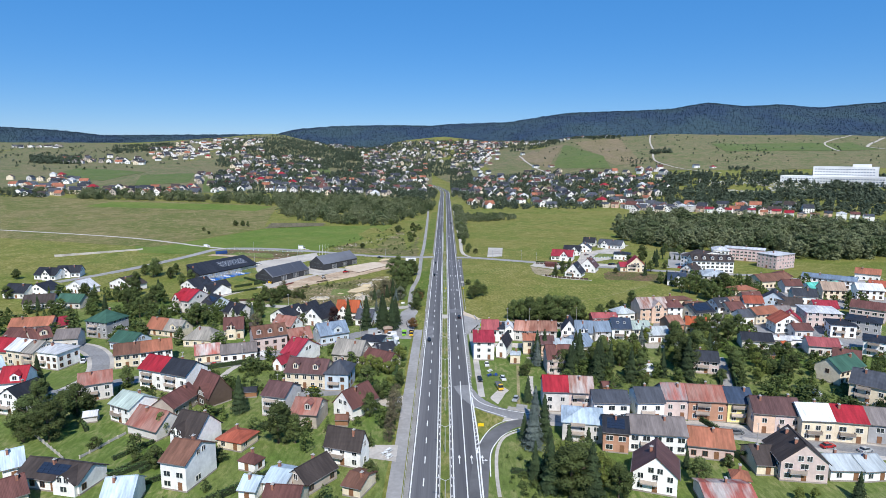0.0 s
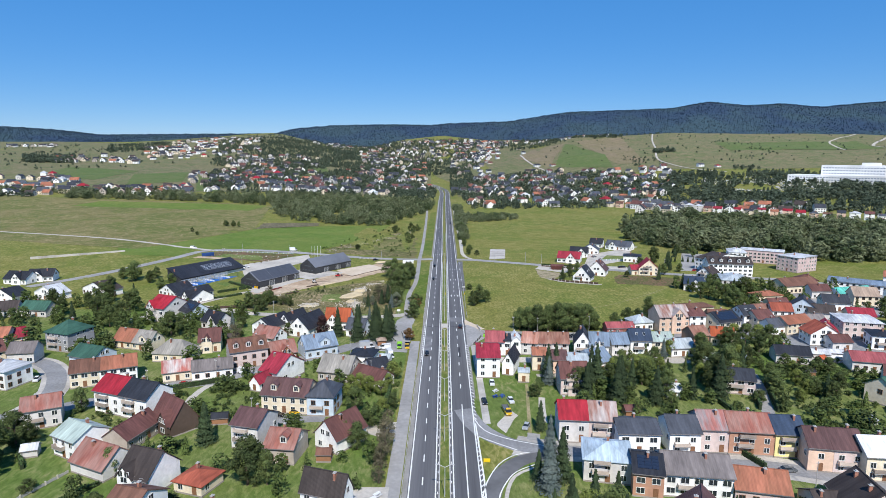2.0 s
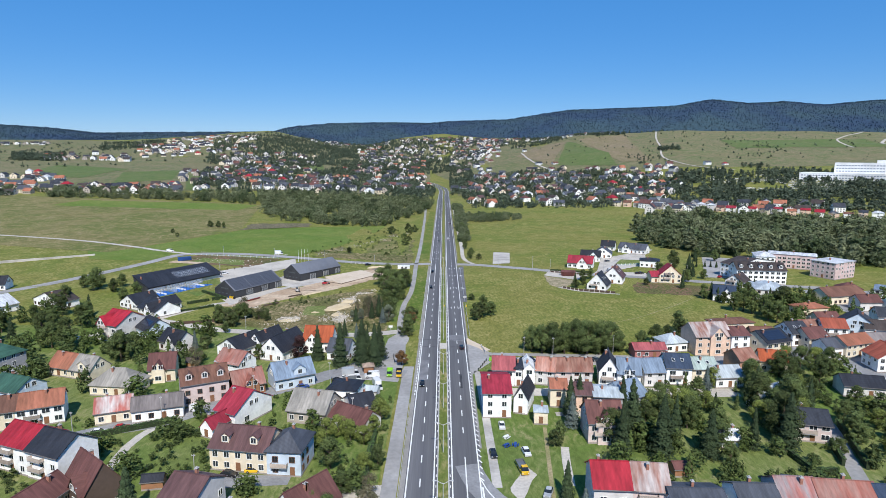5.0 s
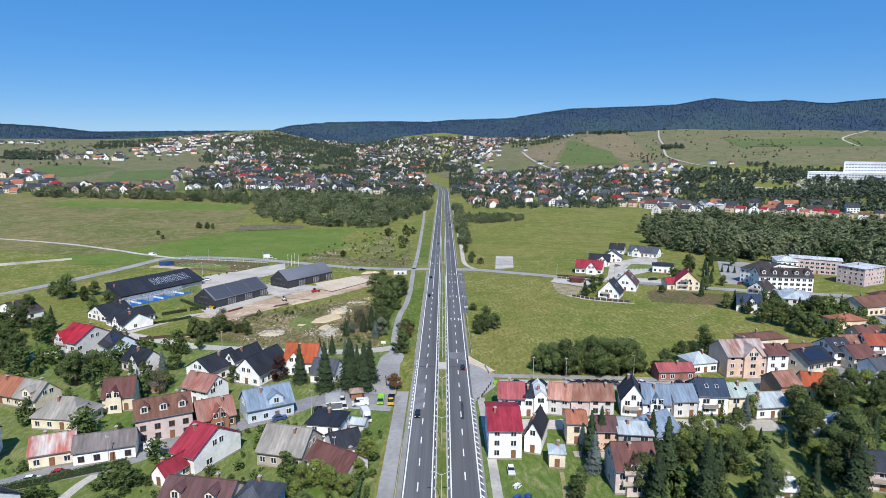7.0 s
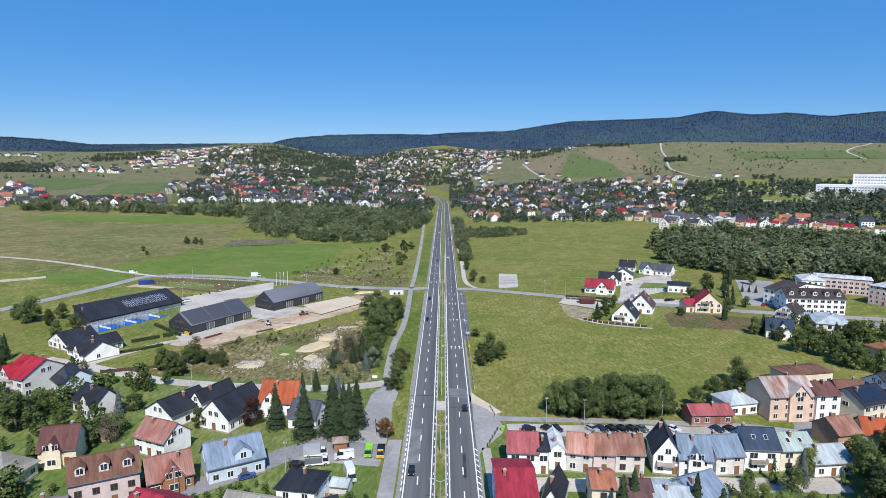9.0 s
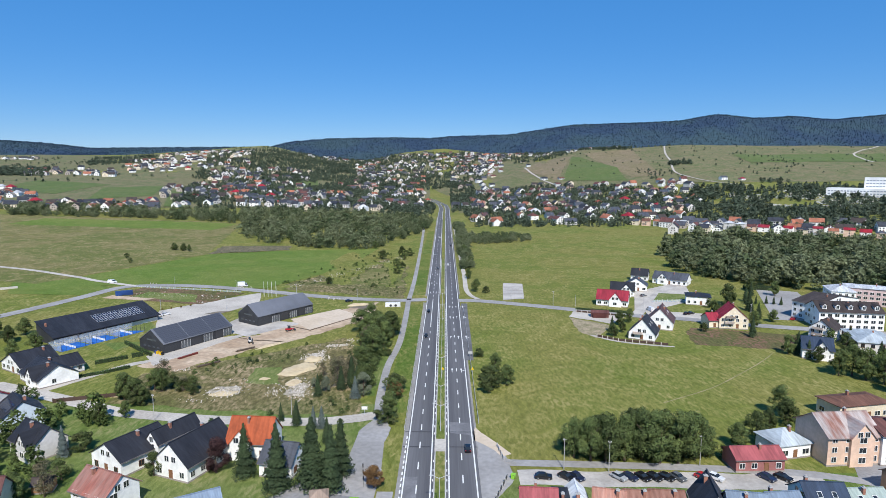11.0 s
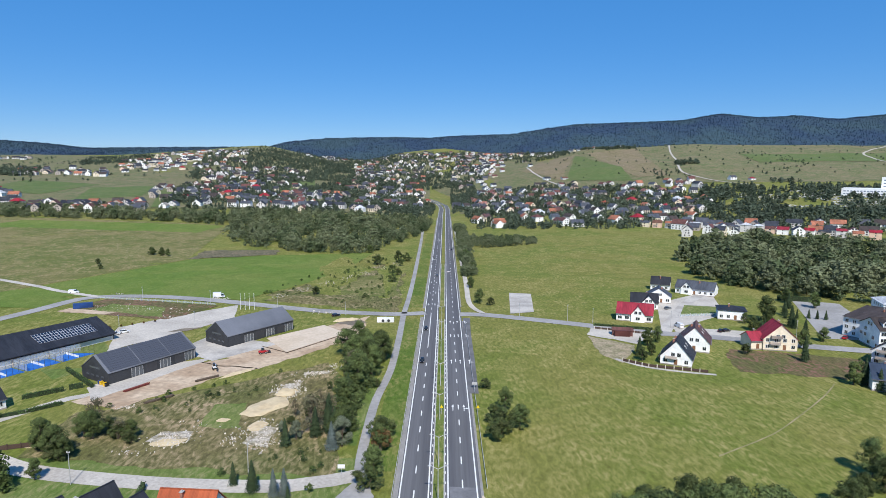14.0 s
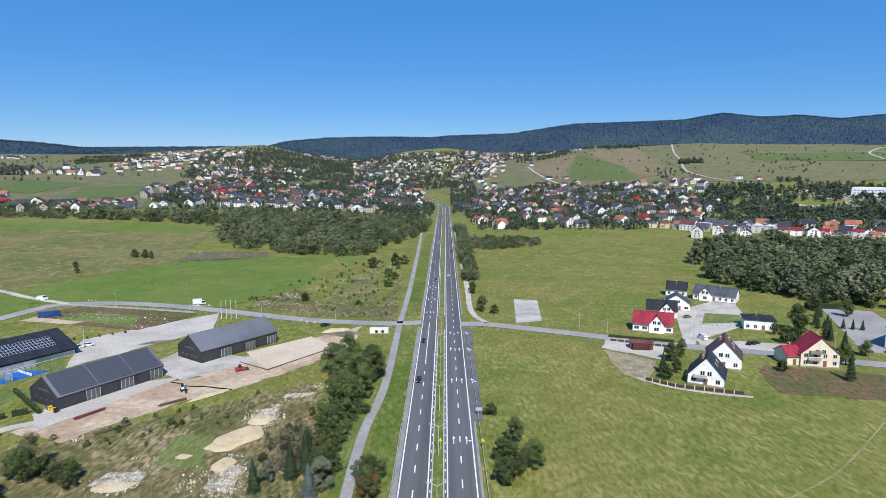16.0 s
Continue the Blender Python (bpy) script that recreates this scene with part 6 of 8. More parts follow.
far_mass("distant_houses", [
    ([(55, 970), (345, 951), (541, 1476), (108, 1760), (30, 1300)], 118, 20),
    ([(16, 1259), (83, 1240), (160, 2300), (30, 2400)], 30, 10), ([(27, 2171), (164, 1924), (300, 2900), (40, 2900)], 45, 10),
    ([(353, 1101), (383, 1099), (528, 1506), (494, 1531)], 12, 0), ([(60, 2600), (700, 2520), (760, 2640), (80, 2900)], 45, 5),
    ([(267, 870), (514, 860), (560, 930), (300, 985)], 30, -30),
    ([(-686, 996), (-587, 1004), (-753, 1278), (-871, 1257)], 26, 10), ([(-580, 1018), (-420, 1033), (-462, 1132), (-637, 1115)], 30, 5),
    ([(-421, 1080), (-298, 1090), (-432, 1483), (-599, 1435)], 34, -10), ([(-464, 1313), (-284, 1418), (-437, 2167), (-701, 1967)], 81, 15),
    ([(-281, 1070), (-201, 1070), (-273, 1367), (-374, 1288)], 24, 0), ([(-253, 1101), (-154, 1157), (-202, 1501), (-322, 1393)], 30, -15),
    ([(-1041, 1674), (-842, 1723), (-958, 1955), (-1182, 1897)], 34, 20), ([(-905, 1897), (-775, 1934), (-1013, 2515), (-1188, 2480)], 45, 20),
    ([(-897, 2012), (-611, 2085), (-830, 2855), (-1250, 2857)], 99, 12), ([(-1709, 2433), (-1531, 2471), (-1646, 2654), (-1837, 2612)], 20, 30),
    ([(-153, 1112), (-33, 1187), (-59, 2110), (-268, 1920)], 68, 10), ([(-261, 1994), (-51, 2179), (-75, 3050), (-405, 3006)], 93, 10),
    ([(-65, 2302), (148, 2066), (250, 3050), (-110, 3050)], 93, 10), ([(-586, 2849), (-407, 2892), (-477, 3120), (-680, 3119)], 15, 0),
], 41, "distant white houses with dark and red roofs")

# The long row of terraced houses at the foot of the hill.
row_random = random.Random(8)
row_line = [(250, 972), (340, 922), (412, 866), (480, 830), (560, 788)]
for i in range(len(row_line) - 1):
    (xa, ya), (xb, yb) = row_line[i], row_line[i + 1]
    length = math.hypot(xb - xa, yb - ya)
    for j in range(int(length / 13)):
        t = (j + 0.5) / int(length / 13)
        x, y = xa + (xb - xa) * t, ya + (yb - ya) * t
        house(x, y, math.degrees(math.atan2(yb - ya, xb - xa)) + row_random.uniform(-6, 6), row_random.uniform(9.5, 12), 10, row_random.choice((5.8, 6.4, 8.2)), row_random.uniform(1.8, 3.2), row_random.choice(("gable", "gable", "hip")), row_random.choice(("rust", "slate", "crimson", "palegrey", "maroon", "darkslate", "red", "teal" if i == 2 and j == 3 else "brown")), row_random.choice(("white", "cream", "pale", "peach", "white")), group="terrace along the far road", extra=" in a terrace", balcony=row_random.choice((0, 1, 2)), sparse=True)

# White factory on the slope.
FACTORY = mat("factory_white", (0.78, 0.79, 0.8), 0.6, 0.06, 0.2, 0.02)
FACTORY_BAND = mat("factory_glass", (0.2, 0.24, 0.3), 0.3, 0.2)
factory = tagged(new("factory"), "long white flat-roofed factory in two tiers on the slope", "factory")
factory.matrix_world = pose(770, 1215, terrain(770, 1215) + 2, 0, 0, -38)
bm = bmesh.new()
box(bm, -90, 110, -20, 30, -12, 13)
part("lower_hall", bm, FACTORY, factory)
bm = bmesh.new()
box(bm, -35, 72, -5, 25, 13, 32)
part("upper_hall", bm, FACTORY, factory)
bm = bmesh.new()
box(bm, 30, 60, 2, 15, 32, 37)
part("roof_plant", bm, FACTORY, factory)
FACTORY_WINDOW = solid_mesh("window", FACTORY_BAND, (0, 3.2, -0.15, 0.1, 0, 1.8))
for i in range(6):
    x0, x1, y, z = (-87, 107, -20, -2 + 4.6 * i) if i < 3 else (-32, 69, -5, 15.5 + 5.2 * (i - 3))
    for j in range(int((x1 - x0) / 4.8)):
        share("window", FACTORY_WINDOW, factory, Matrix.Translation((x0 + 4.8 * j, y, z)))

# ---- hillside fields, tracks, hedges and woods ----
HILL_CROP = turf("hill_crop", (0.088, 0.132, 0.04), (0.105, 0.135, 0.048), (0.14, 0.13, 0.06), 0.3, 0.86, 0.3)
BROWN_FIELD = turf("stubble", (0.165, 0.145, 0.075), (0.19, 0.155, 0.095), (0.22, 0.17, 0.11), 0.7, 0.85, 0.3)
# Pasture green muted towards grey, so the colour itself carries the distance haze.
HAZED_HILL_GREEN = turf("hill_meadow", (0.108, 0.132, 0.052), (0.145, 0.14, 0.07), (0.2, 0.16, 0.1), 0.7, 0.85, 0.3)
drape("hill_meadow", [(0.17 * 1500, 1500), (0.8 * 1450, 1450), (0.8 * 2300, 2300), (0.14 * 2300, 2300)], 40, 30, HAZED_HILL_GREEN, 0.6, "dry pale hillside pasture, its green greyed for distance haze")
drape("hill_meadow", [(-900, 1420), (-560, 1400), (-620, 1820), (-1000, 1750)], 24, 20, HAZED_HILL_GREEN, 0.5, "dry pale hillside pasture, its green greyed for distance haze")
drape("hill_meadow", [(-760, 1046), (-25, 1120), (-62, 3120), (-2320, 3100)], 70, 60, HAZED_HILL_GREEN, 0.4, "dry pale hillside pasture, its green greyed for distance haze")
drape("hill_meadow", [(-26, 1770), (42, 1500), (62, 2310), (-62, 2310)], 20, 24, HAZED_HILL_GREEN, 0.45, "dry pale hillside pasture, its green greyed for distance haze")
drape("hill_meadow", [(25, 1170), (300, 1120), (330, 1495), (40, 1500)], 20, 20, HAZED_HILL_GREEN, 0.4, "dry pale hillside pasture, its green greyed for distance haze")
drape("hill_meadow", [(40, 1500), (262, 1500), (322, 2300), (60, 2300)], 24, 30, HAZED_HILL_GREEN, 0.4, "dry pale hillside pasture, its green greyed for distance haze")
drape("hill_meadow", [(60, 2300), (800, 2300), (860, 3100), (70, 3100)], 40, 30, HAZED_HILL_GREEN, 0.4, "dry pale hillside pasture, its green greyed for distance haze")
drape("green_field", [(300, 1700), (430, 1590), (470, 1830), (430, 2230)], 16, 20, HILL_CROP, 1.2, "bright green strip of field on the hill")
drape("stubble_field", [(230, 2000), (290, 1720), (428, 2235), (330, 2290)], 16, 20, BROWN_FIELD, 1.1, "brownish stubble strip on the hill")
drape("stubble_field", [(455, 1640), (520, 1620), (640, 2260), (470, 2240)], 16, 20, BROWN_FIELD, 1.1, "brownish stubble strip on the hill")
drape("green_field", [(-600, 1180), (-522, 1246), (-600, 1470), (-690, 1390)], 14, 14, HILL_CROP, 0.9, "bright green strip of field on the hill")
drape("green_field", [(-432, 1090), (-394, 1095), (-500, 1370), (-530, 1335)], 10, 14, HILL_CROP, 0.9, "bright green strip of field on the hill")
drape("green_field", [(-870, 1340), (-700, 1250), (-720, 1480), (-930, 1560)], 14, 14, HILL_CROP, 0.8, "bright green strip of field on the hill")
drape("green_field", [(820, 1800), (1300, 1850), (1380, 2100), (860, 2000)], 14, 14, HILL_CROP, 1.3, "bright green strip of field on the hill")
for line, width in (([(760, 2290), (698, 2106), (640, 1900), (567, 1656), (581, 1500), (640, 1420)], 5), ([(255, 2105), (251, 1850), (270, 1640)], 5), ([(1500, 2290), (1279, 2082), (1162, 1820)], 6), ([(1600, 2250), (1360, 1990), (1330, 1850)], 9), ([(150, 2600), (102, 2012)], 6)):
    ribbon("hill_track", line, width, GRAVEL, 1.6, "pale gravel track winding up the hill", step=20)

wood("hill_trees", fill([(600, 1770), (660, 1770), (660, 1830), (600, 1830)], 11, 10, 16, 11, "d") + fill([(680, 1460), (740, 1460), (740, 1500), (690, 1500)], 9, 7, 11, 12, "db")
     + fill([(780, 1600), (830, 1990), (980, 2150), (960, 1800)], 22, 3, 7, 13, "bbd", 0.05) + fill([(480, 1560), (560, 1560), (560, 1760), (490, 1760)], 20, 4, 9, 14, "bd")
     + fill([(240, 1700), (1300, 1500), (1750, 2280), (330, 2280)], 62, 3, 8, 15, "bd") + fill([(540, 2270), (640, 2270), (650, 2310), (540, 2310)], 12, 10, 16, 16, "d"), FAR, FAR_LEAF, "scattered trees and bushes over the hill pasture", 5)
def clear(places, gap=7.0):
    """Only the places that stand clear of the far houses."""
    cells = {(int(a // 20), int(b // 20)): [] for a, b in taken}
    for a, b in taken:
        cells[(int(a // 20), int(b // 20))].append((a, b))
    return [p for p in places if not any((p[0] - a) ** 2 + (p[1] + 3 - b) ** 2 < gap * gap for i in (-1, 0, 1) for j in (-1, 0, 1) for a, b in cells.get((int(p[0] // 20) + i, int(p[1] // 20) + j), ()))]


cemetery = [(476, 1161), (686, 1107), (815, 1310), (560, 1360)]
around = fill([(380, 1120), (560, 1010), (700, 950), (950, 1150), (940, 1280), (780, 1370), (600, 1410), (509, 1400), (450, 1290)], 9.5, 8, 15, 17, "dddc", -0.25)
wood("slope_wood", [p for i, p in enumerate(around) if i % 2 == 0 or not inside(p[0], p[1], cemetery)]
     + fill([(300, 1000), (420, 905), (560, 830), (720, 870), (660, 960), (420, 1090)], 9.5, 6, 13, 36, "dddc", -0.25)
     + fill([(640, 990), (760, 860), (900, 950), (950, 1150)], 9, 8, 15, 18, "dddc"), FAR, FAR_LEAF, "dark woods on the lower slope below the factory", 6)
wood("town_trees", clear(fill([(42, 945), (237, 945), (381, 1090), (466, 1319), (410, 1500), (271, 1650), (40, 1640), (30, 1200)], 8.2, 5, 11, 19, "ddc", -0.3)
     + fill([(-30, 1050), (-417, 1075), (-560, 1500), (-440, 1900), (-60, 1900), (-40, 1300)], 9.5, 5, 12, 20, "dddc", -0.25)
     + fill([(-620, 1650), (-440, 1650), (-300, 2300), (-520, 2800), (-1000, 2800)], 14, 6, 13, 21, "ddc", -0.2)
     + fill([(-516, 1859), (-292, 2090), (-425, 3029), (-764, 2737)], 24, 5, 10, 31, "ddc", -0.1)
     + fill([(-980, 2150), (-560, 1980), (-330, 2500), (-640, 3080), (-1300, 3080)], 26, 5, 10, 33, "ddc", -0.05)
     + fill([(14, 1180), (70, 1180), (80, 2000), (14, 2000)], 9, 5, 11, 37, "dddc", -0.3) + fill([(-90, 1110), (-16, 1110), (-18, 1380), (-90, 1450), (-170, 1650), (-40, 1900), (-40, 2200), (-200, 1900)], 9.5, 5, 11, 38, "dddc", -0.3)
     + fill([(-620, 2750), (-180, 2700), (-200, 3150), (-700, 3150)], 22, 7, 12, 34, "ddc", 0.0)
     + fill([(60, 2350), (640, 2350), (800, 3000), (70, 3100)], 15, 6, 12, 35, "ddc", -0.05)
     + fill([(-420, 1900), (-40, 1750), (130, 2000), (160, 2900), (-60, 3050), (-400, 3050)], 13.5, 6, 13, 22, "ddc", -0.2)), FAR, FAR_LEAF, "garden trees between the houses of the far town", 7)

# Pale gravestones of the cemetery on the slope.
stone_random = random.Random(77)
bm = bmesh.new()
for x, y, h, kind in fill(cemetery, 5.2, 0.8, 2.0, 78, "d", -0.1):
    z = terrain(x, y)
    w = stone_random.uniform(0.8, 1.8)
    box(bm, x - w, x + w, y - 0.5, y + 1.2, z - 1, z + 0.7 + h * 0.6)
tagged(part("gravestones", bm, mat("gravestone", (0.5, 0.5, 0.5), 0.6, 0.3, 0.5, 0.05, island=0.5)), "rows of pale grey gravestones among trees", "gravestones", kind="stuff")
drape("cemetery_ground", cemetery, 14, 14, GRASS, 0.8, "pale gravel ground of the cemetery")
drape("green_field", [(-386, 1401), (-275, 1501), (-361, 1900), (-470, 1780)], 14, 14, HILL_CROP, 0.9, "bright green strip of field on the hill")

# Spruces over the wooded ridge, in the same haze-blued colour.
spruce_random = random.Random(88)
peaks = []
for _ in range(34000):
    y = spruce_random.uniform(3000, 3915) if spruce_random.random() < 0.75 else spruce_random.uniform(3820, 3915)
    peaks.append((spruce_random.uniform(-0.82, 0.82) * y, y, spruce_random.uniform(5, 9)))
chunks = []
for x, y, h in peaks:
    z = mountain(x, y)
    for k in range(3):
        a = spruce_random.uniform(0, 3.1416)
        c, d = math.cos(a) * h * 0.4, math.sin(a) * h * 0.4
        chunks += [(x - c, y - d, z - 2), (x + c, y + d, z - 2), (x, y, z + h * (0.75 + 0.12 * k))]
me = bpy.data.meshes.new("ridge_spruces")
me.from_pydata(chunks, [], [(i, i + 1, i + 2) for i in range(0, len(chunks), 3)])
me.materials.append(HAZED_FOREST)
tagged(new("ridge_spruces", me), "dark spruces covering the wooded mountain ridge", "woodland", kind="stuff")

wood("left_woods", fill([(-1100, 1641), (-995, 1669), (-1150, 1950), (-1317, 1950)], 11, 10, 16, 23, "ddc") + fill([(-1105, 2048), (-1008, 2404), (-1297, 2900), (-1483, 2758)], 17, 8, 14, 24, "ddc", -0.1)
     + fill([(-640, 1090), (-440, 1075), (-480, 1110), (-650, 1120)], 12, 4, 9, 25, "db") + fill([(-930, 960), (-640, 985), (-700, 1030), (-950, 1010)], 10, 5, 10, 26, "db")
     + fill([(-900, 1400), (-2200, 2300), (-1900, 2900), (-600, 1900)], 60, 4, 10, 27, "bd") + fill([(-1950, 2150), (-1500, 2000), (-1480, 2050), (-1950, 2230)], 13, 7, 13, 28, "ddc")
     + fill([(100, 2550), (900, 2450), (900, 2600), (100, 2850)], 22, 6, 12, 29, "ddc", -0.1), FAR, FAR_LEAF, "clumps of trees over the far fields", 8)

# ---- long dark barns, the padel hall and its courts ----
DARK_BOARD = mat("dark_cladding", (0.045, 0.047, 0.052), 0.7, 0.15, 2.0, 0.2, seams=("X", 0.35), spec=0.3)
SEAM_ROOF = mat("grey_seam_roof", (0.15, 0.158, 0.18), 0.45, 0.06, 1.0, 0.05, seams=("X", 0.6), spec=0.4)
COURT = mat("court_blue", (0.02, 0.13, 0.45), 0.7, 0.08, 1.0, 0.1)
GLASS = mat("court_glass", (0.55, 0.62, 0.64), 0.15, 0.05, spec=0.5)
GLASS.node_tree.nodes["Principled BSDF"].inputs["Alpha"].default_value = 0.3
DULL_PANEL = mat("dull_solar_cell", (0.075, 0.08, 0.098), 0.35, 0.1, spec=0.4)
ROOF_PANEL = solid_mesh("solar_panel", DULL_PANEL, (-0.82, 0.82, -0.5, 0.5, 0, 0.06))
STEEL = mat("dark_steel", (0.05, 0.05, 0.055), 0.5, 0.1)
ZINC = mat("zinc", (0.5, 0.5, 0.5), 0.5, 0.1, metal=0.15)
WHITE = mat("white_paint", (0.78, 0.78, 0.77), 0.45, 0.04)
SHOPFRONT = mat("shopfront_glass", (0.1, 0.11, 0.12), 0.12, 0.2, spec=0.6)


SLIT_MESH = solid_mesh("window", SHOPFRONT, (-0.55, 0.55, -0.05, 0.03, 0, 0.6), (-0.62, -0.55, -0.09, 0.03, -0.05, 0.65), (0.55, 0.62, -0.09, 0.03, -0.05, 0.65))


def barn(x, y, rot, length, width, eave, rise, solar, label):
    """A long barn with its near long side along local x from the corner (x, y)."""
    base = tagged(new("barn"), label, "barn")
    base.matrix_world = pose(x, y, terrain(x, y) + 0.1, 0, 0, rot) @ Matrix.Translation((length / 2, width / 2, 0))
    bm = bmesh.new()
    gabled(bm, length, width, eave, rise)
    part("wall", bm, DARK_BOARD, base)
    bm = bmesh.new()
    chevron(bm, length + 0.4, width, eave, rise, 0.25, 0.25)
    part("roof", bm, SEAM_ROOF, base)
    for k, px in enumerate((0.3, 0.46, 0.62, 0.8, 0.92)):
        bm = bmesh.new()
        w = 2.2
        box(bm, -w, w, -0.07, 0.03, 0, 3.3)
        gate = part("glazed_gate", bm, SHOPFRONT if k % 2 == 0 or k == 4 else STEEL, base)
        gate.matrix_basis = Matrix.Translation(((px - 0.5) * length, -width / 2, 0.15))
        if k % 2 == 0 or k == 4:
            for i in range(4):
                bm = bmesh.new()
                box(bm, -w + i * 2 * w / 3 - 0.06, -w + i * 2 * w / 3 + 0.06, -0.14, -0.05, 0, 3.3)
                part("mullion", bm, ZINC, gate)
    for i in range(4):
        share("window", SLIT_MESH, base, pose(0, 0, 0, 0, 0, 270) @ Matrix.Translation(((i - 1.5) * 1.5, -length / 2, 4.6)))
        share("window", SLIT_MESH, base, pose(0, 0, 0, 0, 0, 270) @ Matrix.Translation(((i - 1.5) * 3.0, -length / 2, 1.7)))
    if solar:
        slope = math.degrees(math.atan2(rise, width / 2))
        turn = Matrix.Translation((0, -width / 4, eave + rise / 2 + 0.32)) @ pose(0, 0, 0, slope)
        nx, ny = int(length / 1.72), int(math.hypot(width / 2, rise) / 1.06)
        for i in range(nx):
            for j in range(ny):
                share("solar_panel", ROOF_PANEL, base, turn @ Matrix.Translation(((i - nx / 2 + 0.5) * 1.69 + 0.35 * (i // 7 - 1), (j - ny / 2 + 0.5) * 1.05, 0)))
    return base


barn(-116, 399, 60.5, 36, 16, 4.0, 5.2, True, "long dark timber-clad barn with solar panels on its roof")
barn(-90.2, 444, 55.5, 36, 15.3, 4.6, 5.2, False, "long dark timber-clad barn with plain grey metal roof")

hall = tagged(new("sports_hall"), "long black single-pitch sports hall with rooftop solar panels", "sports hall")
hall.matrix_world = pose(-170.5, 411.5, terrain(-170, 430), 0, 0, 59.5)
bm = bmesh.new()
ends = [[bm.verts.new((x, y, z)) for y, z in ((0, 0), (13, 0), (13, 8.6), (0, 3.6))] for x in (0, 51)]
for i in range(4):
    bm.faces.new((ends[0][i], ends[0][(i + 1) % 4], ends[1][(i + 1) % 4], ends[1][i]))
bm.faces.new(ends[0][::-1]), bm.faces.new(ends[1])
bmesh.ops.recalc_face_normals(bm, faces=bm.faces[:])
part("wall", bm, DARK_BOARD, hall)
bm = bmesh.new()
ends = [[bm.verts.new((x, y, z)) for y, z in ((-1.6, 3.05), (13.4, 8.82), (13.4, 9.1), (-1.6, 3.33))] for x in (-0.5, 51.5)]
for i in range(4):
    bm.faces.new((ends[0][i], ends[0][(i + 1) % 4], ends[1][(i + 1) % 4], ends[1][i]))
bm.faces.new(ends[0][::-1]), bm.faces.new(ends[1])
bmesh.ops.recalc_face_normals(bm, faces=bm.faces[:])
part("roof", bm, ROOF["black"], hall)
bm = bmesh.new()
box(bm, 0.5, 50.5, -0.12, 0.0, 0, 2.2)
part("shopfront", bm, WHITE, hall)
slope = math.degrees(math.atan2(5.77, 15))
FRAMED_PANEL = solid_mesh("solar_panel", ZINC, (-0.86, 0.86, -0.54, 0.54, 0, 0.05), (-0.78, 0.78, -0.46, 0.46, 0.05, 0.062))
FRAMED_PANEL.materials.append(SOLAR)
for poly in FRAMED_PANEL.polygons[6:]:
    poly.material_index = 1
for i in range(20):
    for j in range(4):
        y = 3.6 + 1.72 * j * math.cos(radians(slope))
        share("solar_panel", FRAMED_PANEL, hall, Matrix.Translation((22.5 + i * 1.18, y, 3.37 + (y + 1.6) * 5.77 / 15)) @ pose(0, 0, 0, slope) @ pose(0, 0, 0, 0, 0, 90))
share("chimney", CHIMNEY_MESH, hall, Matrix.Translation((1.5, 8, 7.6)))

for i in range(3):
    court = tagged(new("padel_court"), "blue padel court inside glass walls and steel mesh", "sports court", "padel courts beside the hall")
    court.matrix_world = pose(-160.5 + 6.35 * i, 401 + 11.45 * i, terrain(-160, 415) + 0.12, 0, 0, 61)
    bm = bmesh.new()
    box(bm, 0.3, 12.6, 0, 9.4, -0.1, 0.05)
    part("court_floor", bm, COURT, court)
    bm = bmesh.new()
    box(bm, 6.4, 6.46, 0.2, 9.2, 0.05, 0.95)
    part("net", bm, WHITE, court)
    for x0, x1, y0, y1 in ((0.3, 12.6, 9.3, 9.38), (0.3, 0.38, 0, 9.3)):
        bm = bmesh.new()
        box(bm, x0, x1, y0, y1, 0.05, 2.9)
        part("glass_wall", bm, GLASS, court)
    for j in range(7):
        for y in (-0.08, 9.4):
            bm = bmesh.new()
            box(bm, 0.3 + 2.04 * j, 0.38 + 2.04 * j, y, y + 0.07, 0.05, 3.9)
            part("post", bm, STEEL, court)
    bm = bmesh.new()
    box(bm, 0.3, 12.6, -0.08, -0.01, 3.82, 3.9)
    part("top_rail", bm, STEEL, court)


terrace_bm = bmesh.new()
box(terrace_bm, 0, 39, 9.6, 13.4, -0.1, 0.5)
terrace = part("terrace", terrace_bm, CONCRETE, None, "pale concrete terrace before the sports hall", "structure")
terrace.matrix_world = pose(-160.5, 401, terrain(-160, 415) + 0.1, 0, 0, 61)

# ---- vehicles ----
TYRE = mat("tyre", (0.02, 0.02, 0.022), 0.9, 0.1)
RIM = mat("rim", (0.4, 0.41, 0.42), 0.35, 0.05, metal=0.7)
CAR_GLASS = mat("car_glass", (0.02, 0.025, 0.03), 0.08, 0.1, spec=0.6)
LAMP = mat("headlight", (0.7, 0.72, 0.75), 0.2, 0.05)
TAIL = mat("tail_light", (0.4, 0.02, 0.02), 0.3, 0.05)
PAINT = {k: mat("paint_" + k, c, 0.25, 0.04, spec=0.6) for k, c in {"black": (0.012, 0.012, 0.015), "white": (0.75, 0.76, 0.77), "silver": (0.4, 0.42, 0.44), "blue": (0.03, 0.07, 0.25), "red": (0.4, 0.02, 0.025), "yellow": (0.75, 0.45, 0.02), "green": (0.25, 0.55, 0.04), "grey": (0.13, 0.14, 0.15), "dark blue": (0.02, 0.03, 0.07), "orange": (0.6, 0.12, 0.02)}.items()}


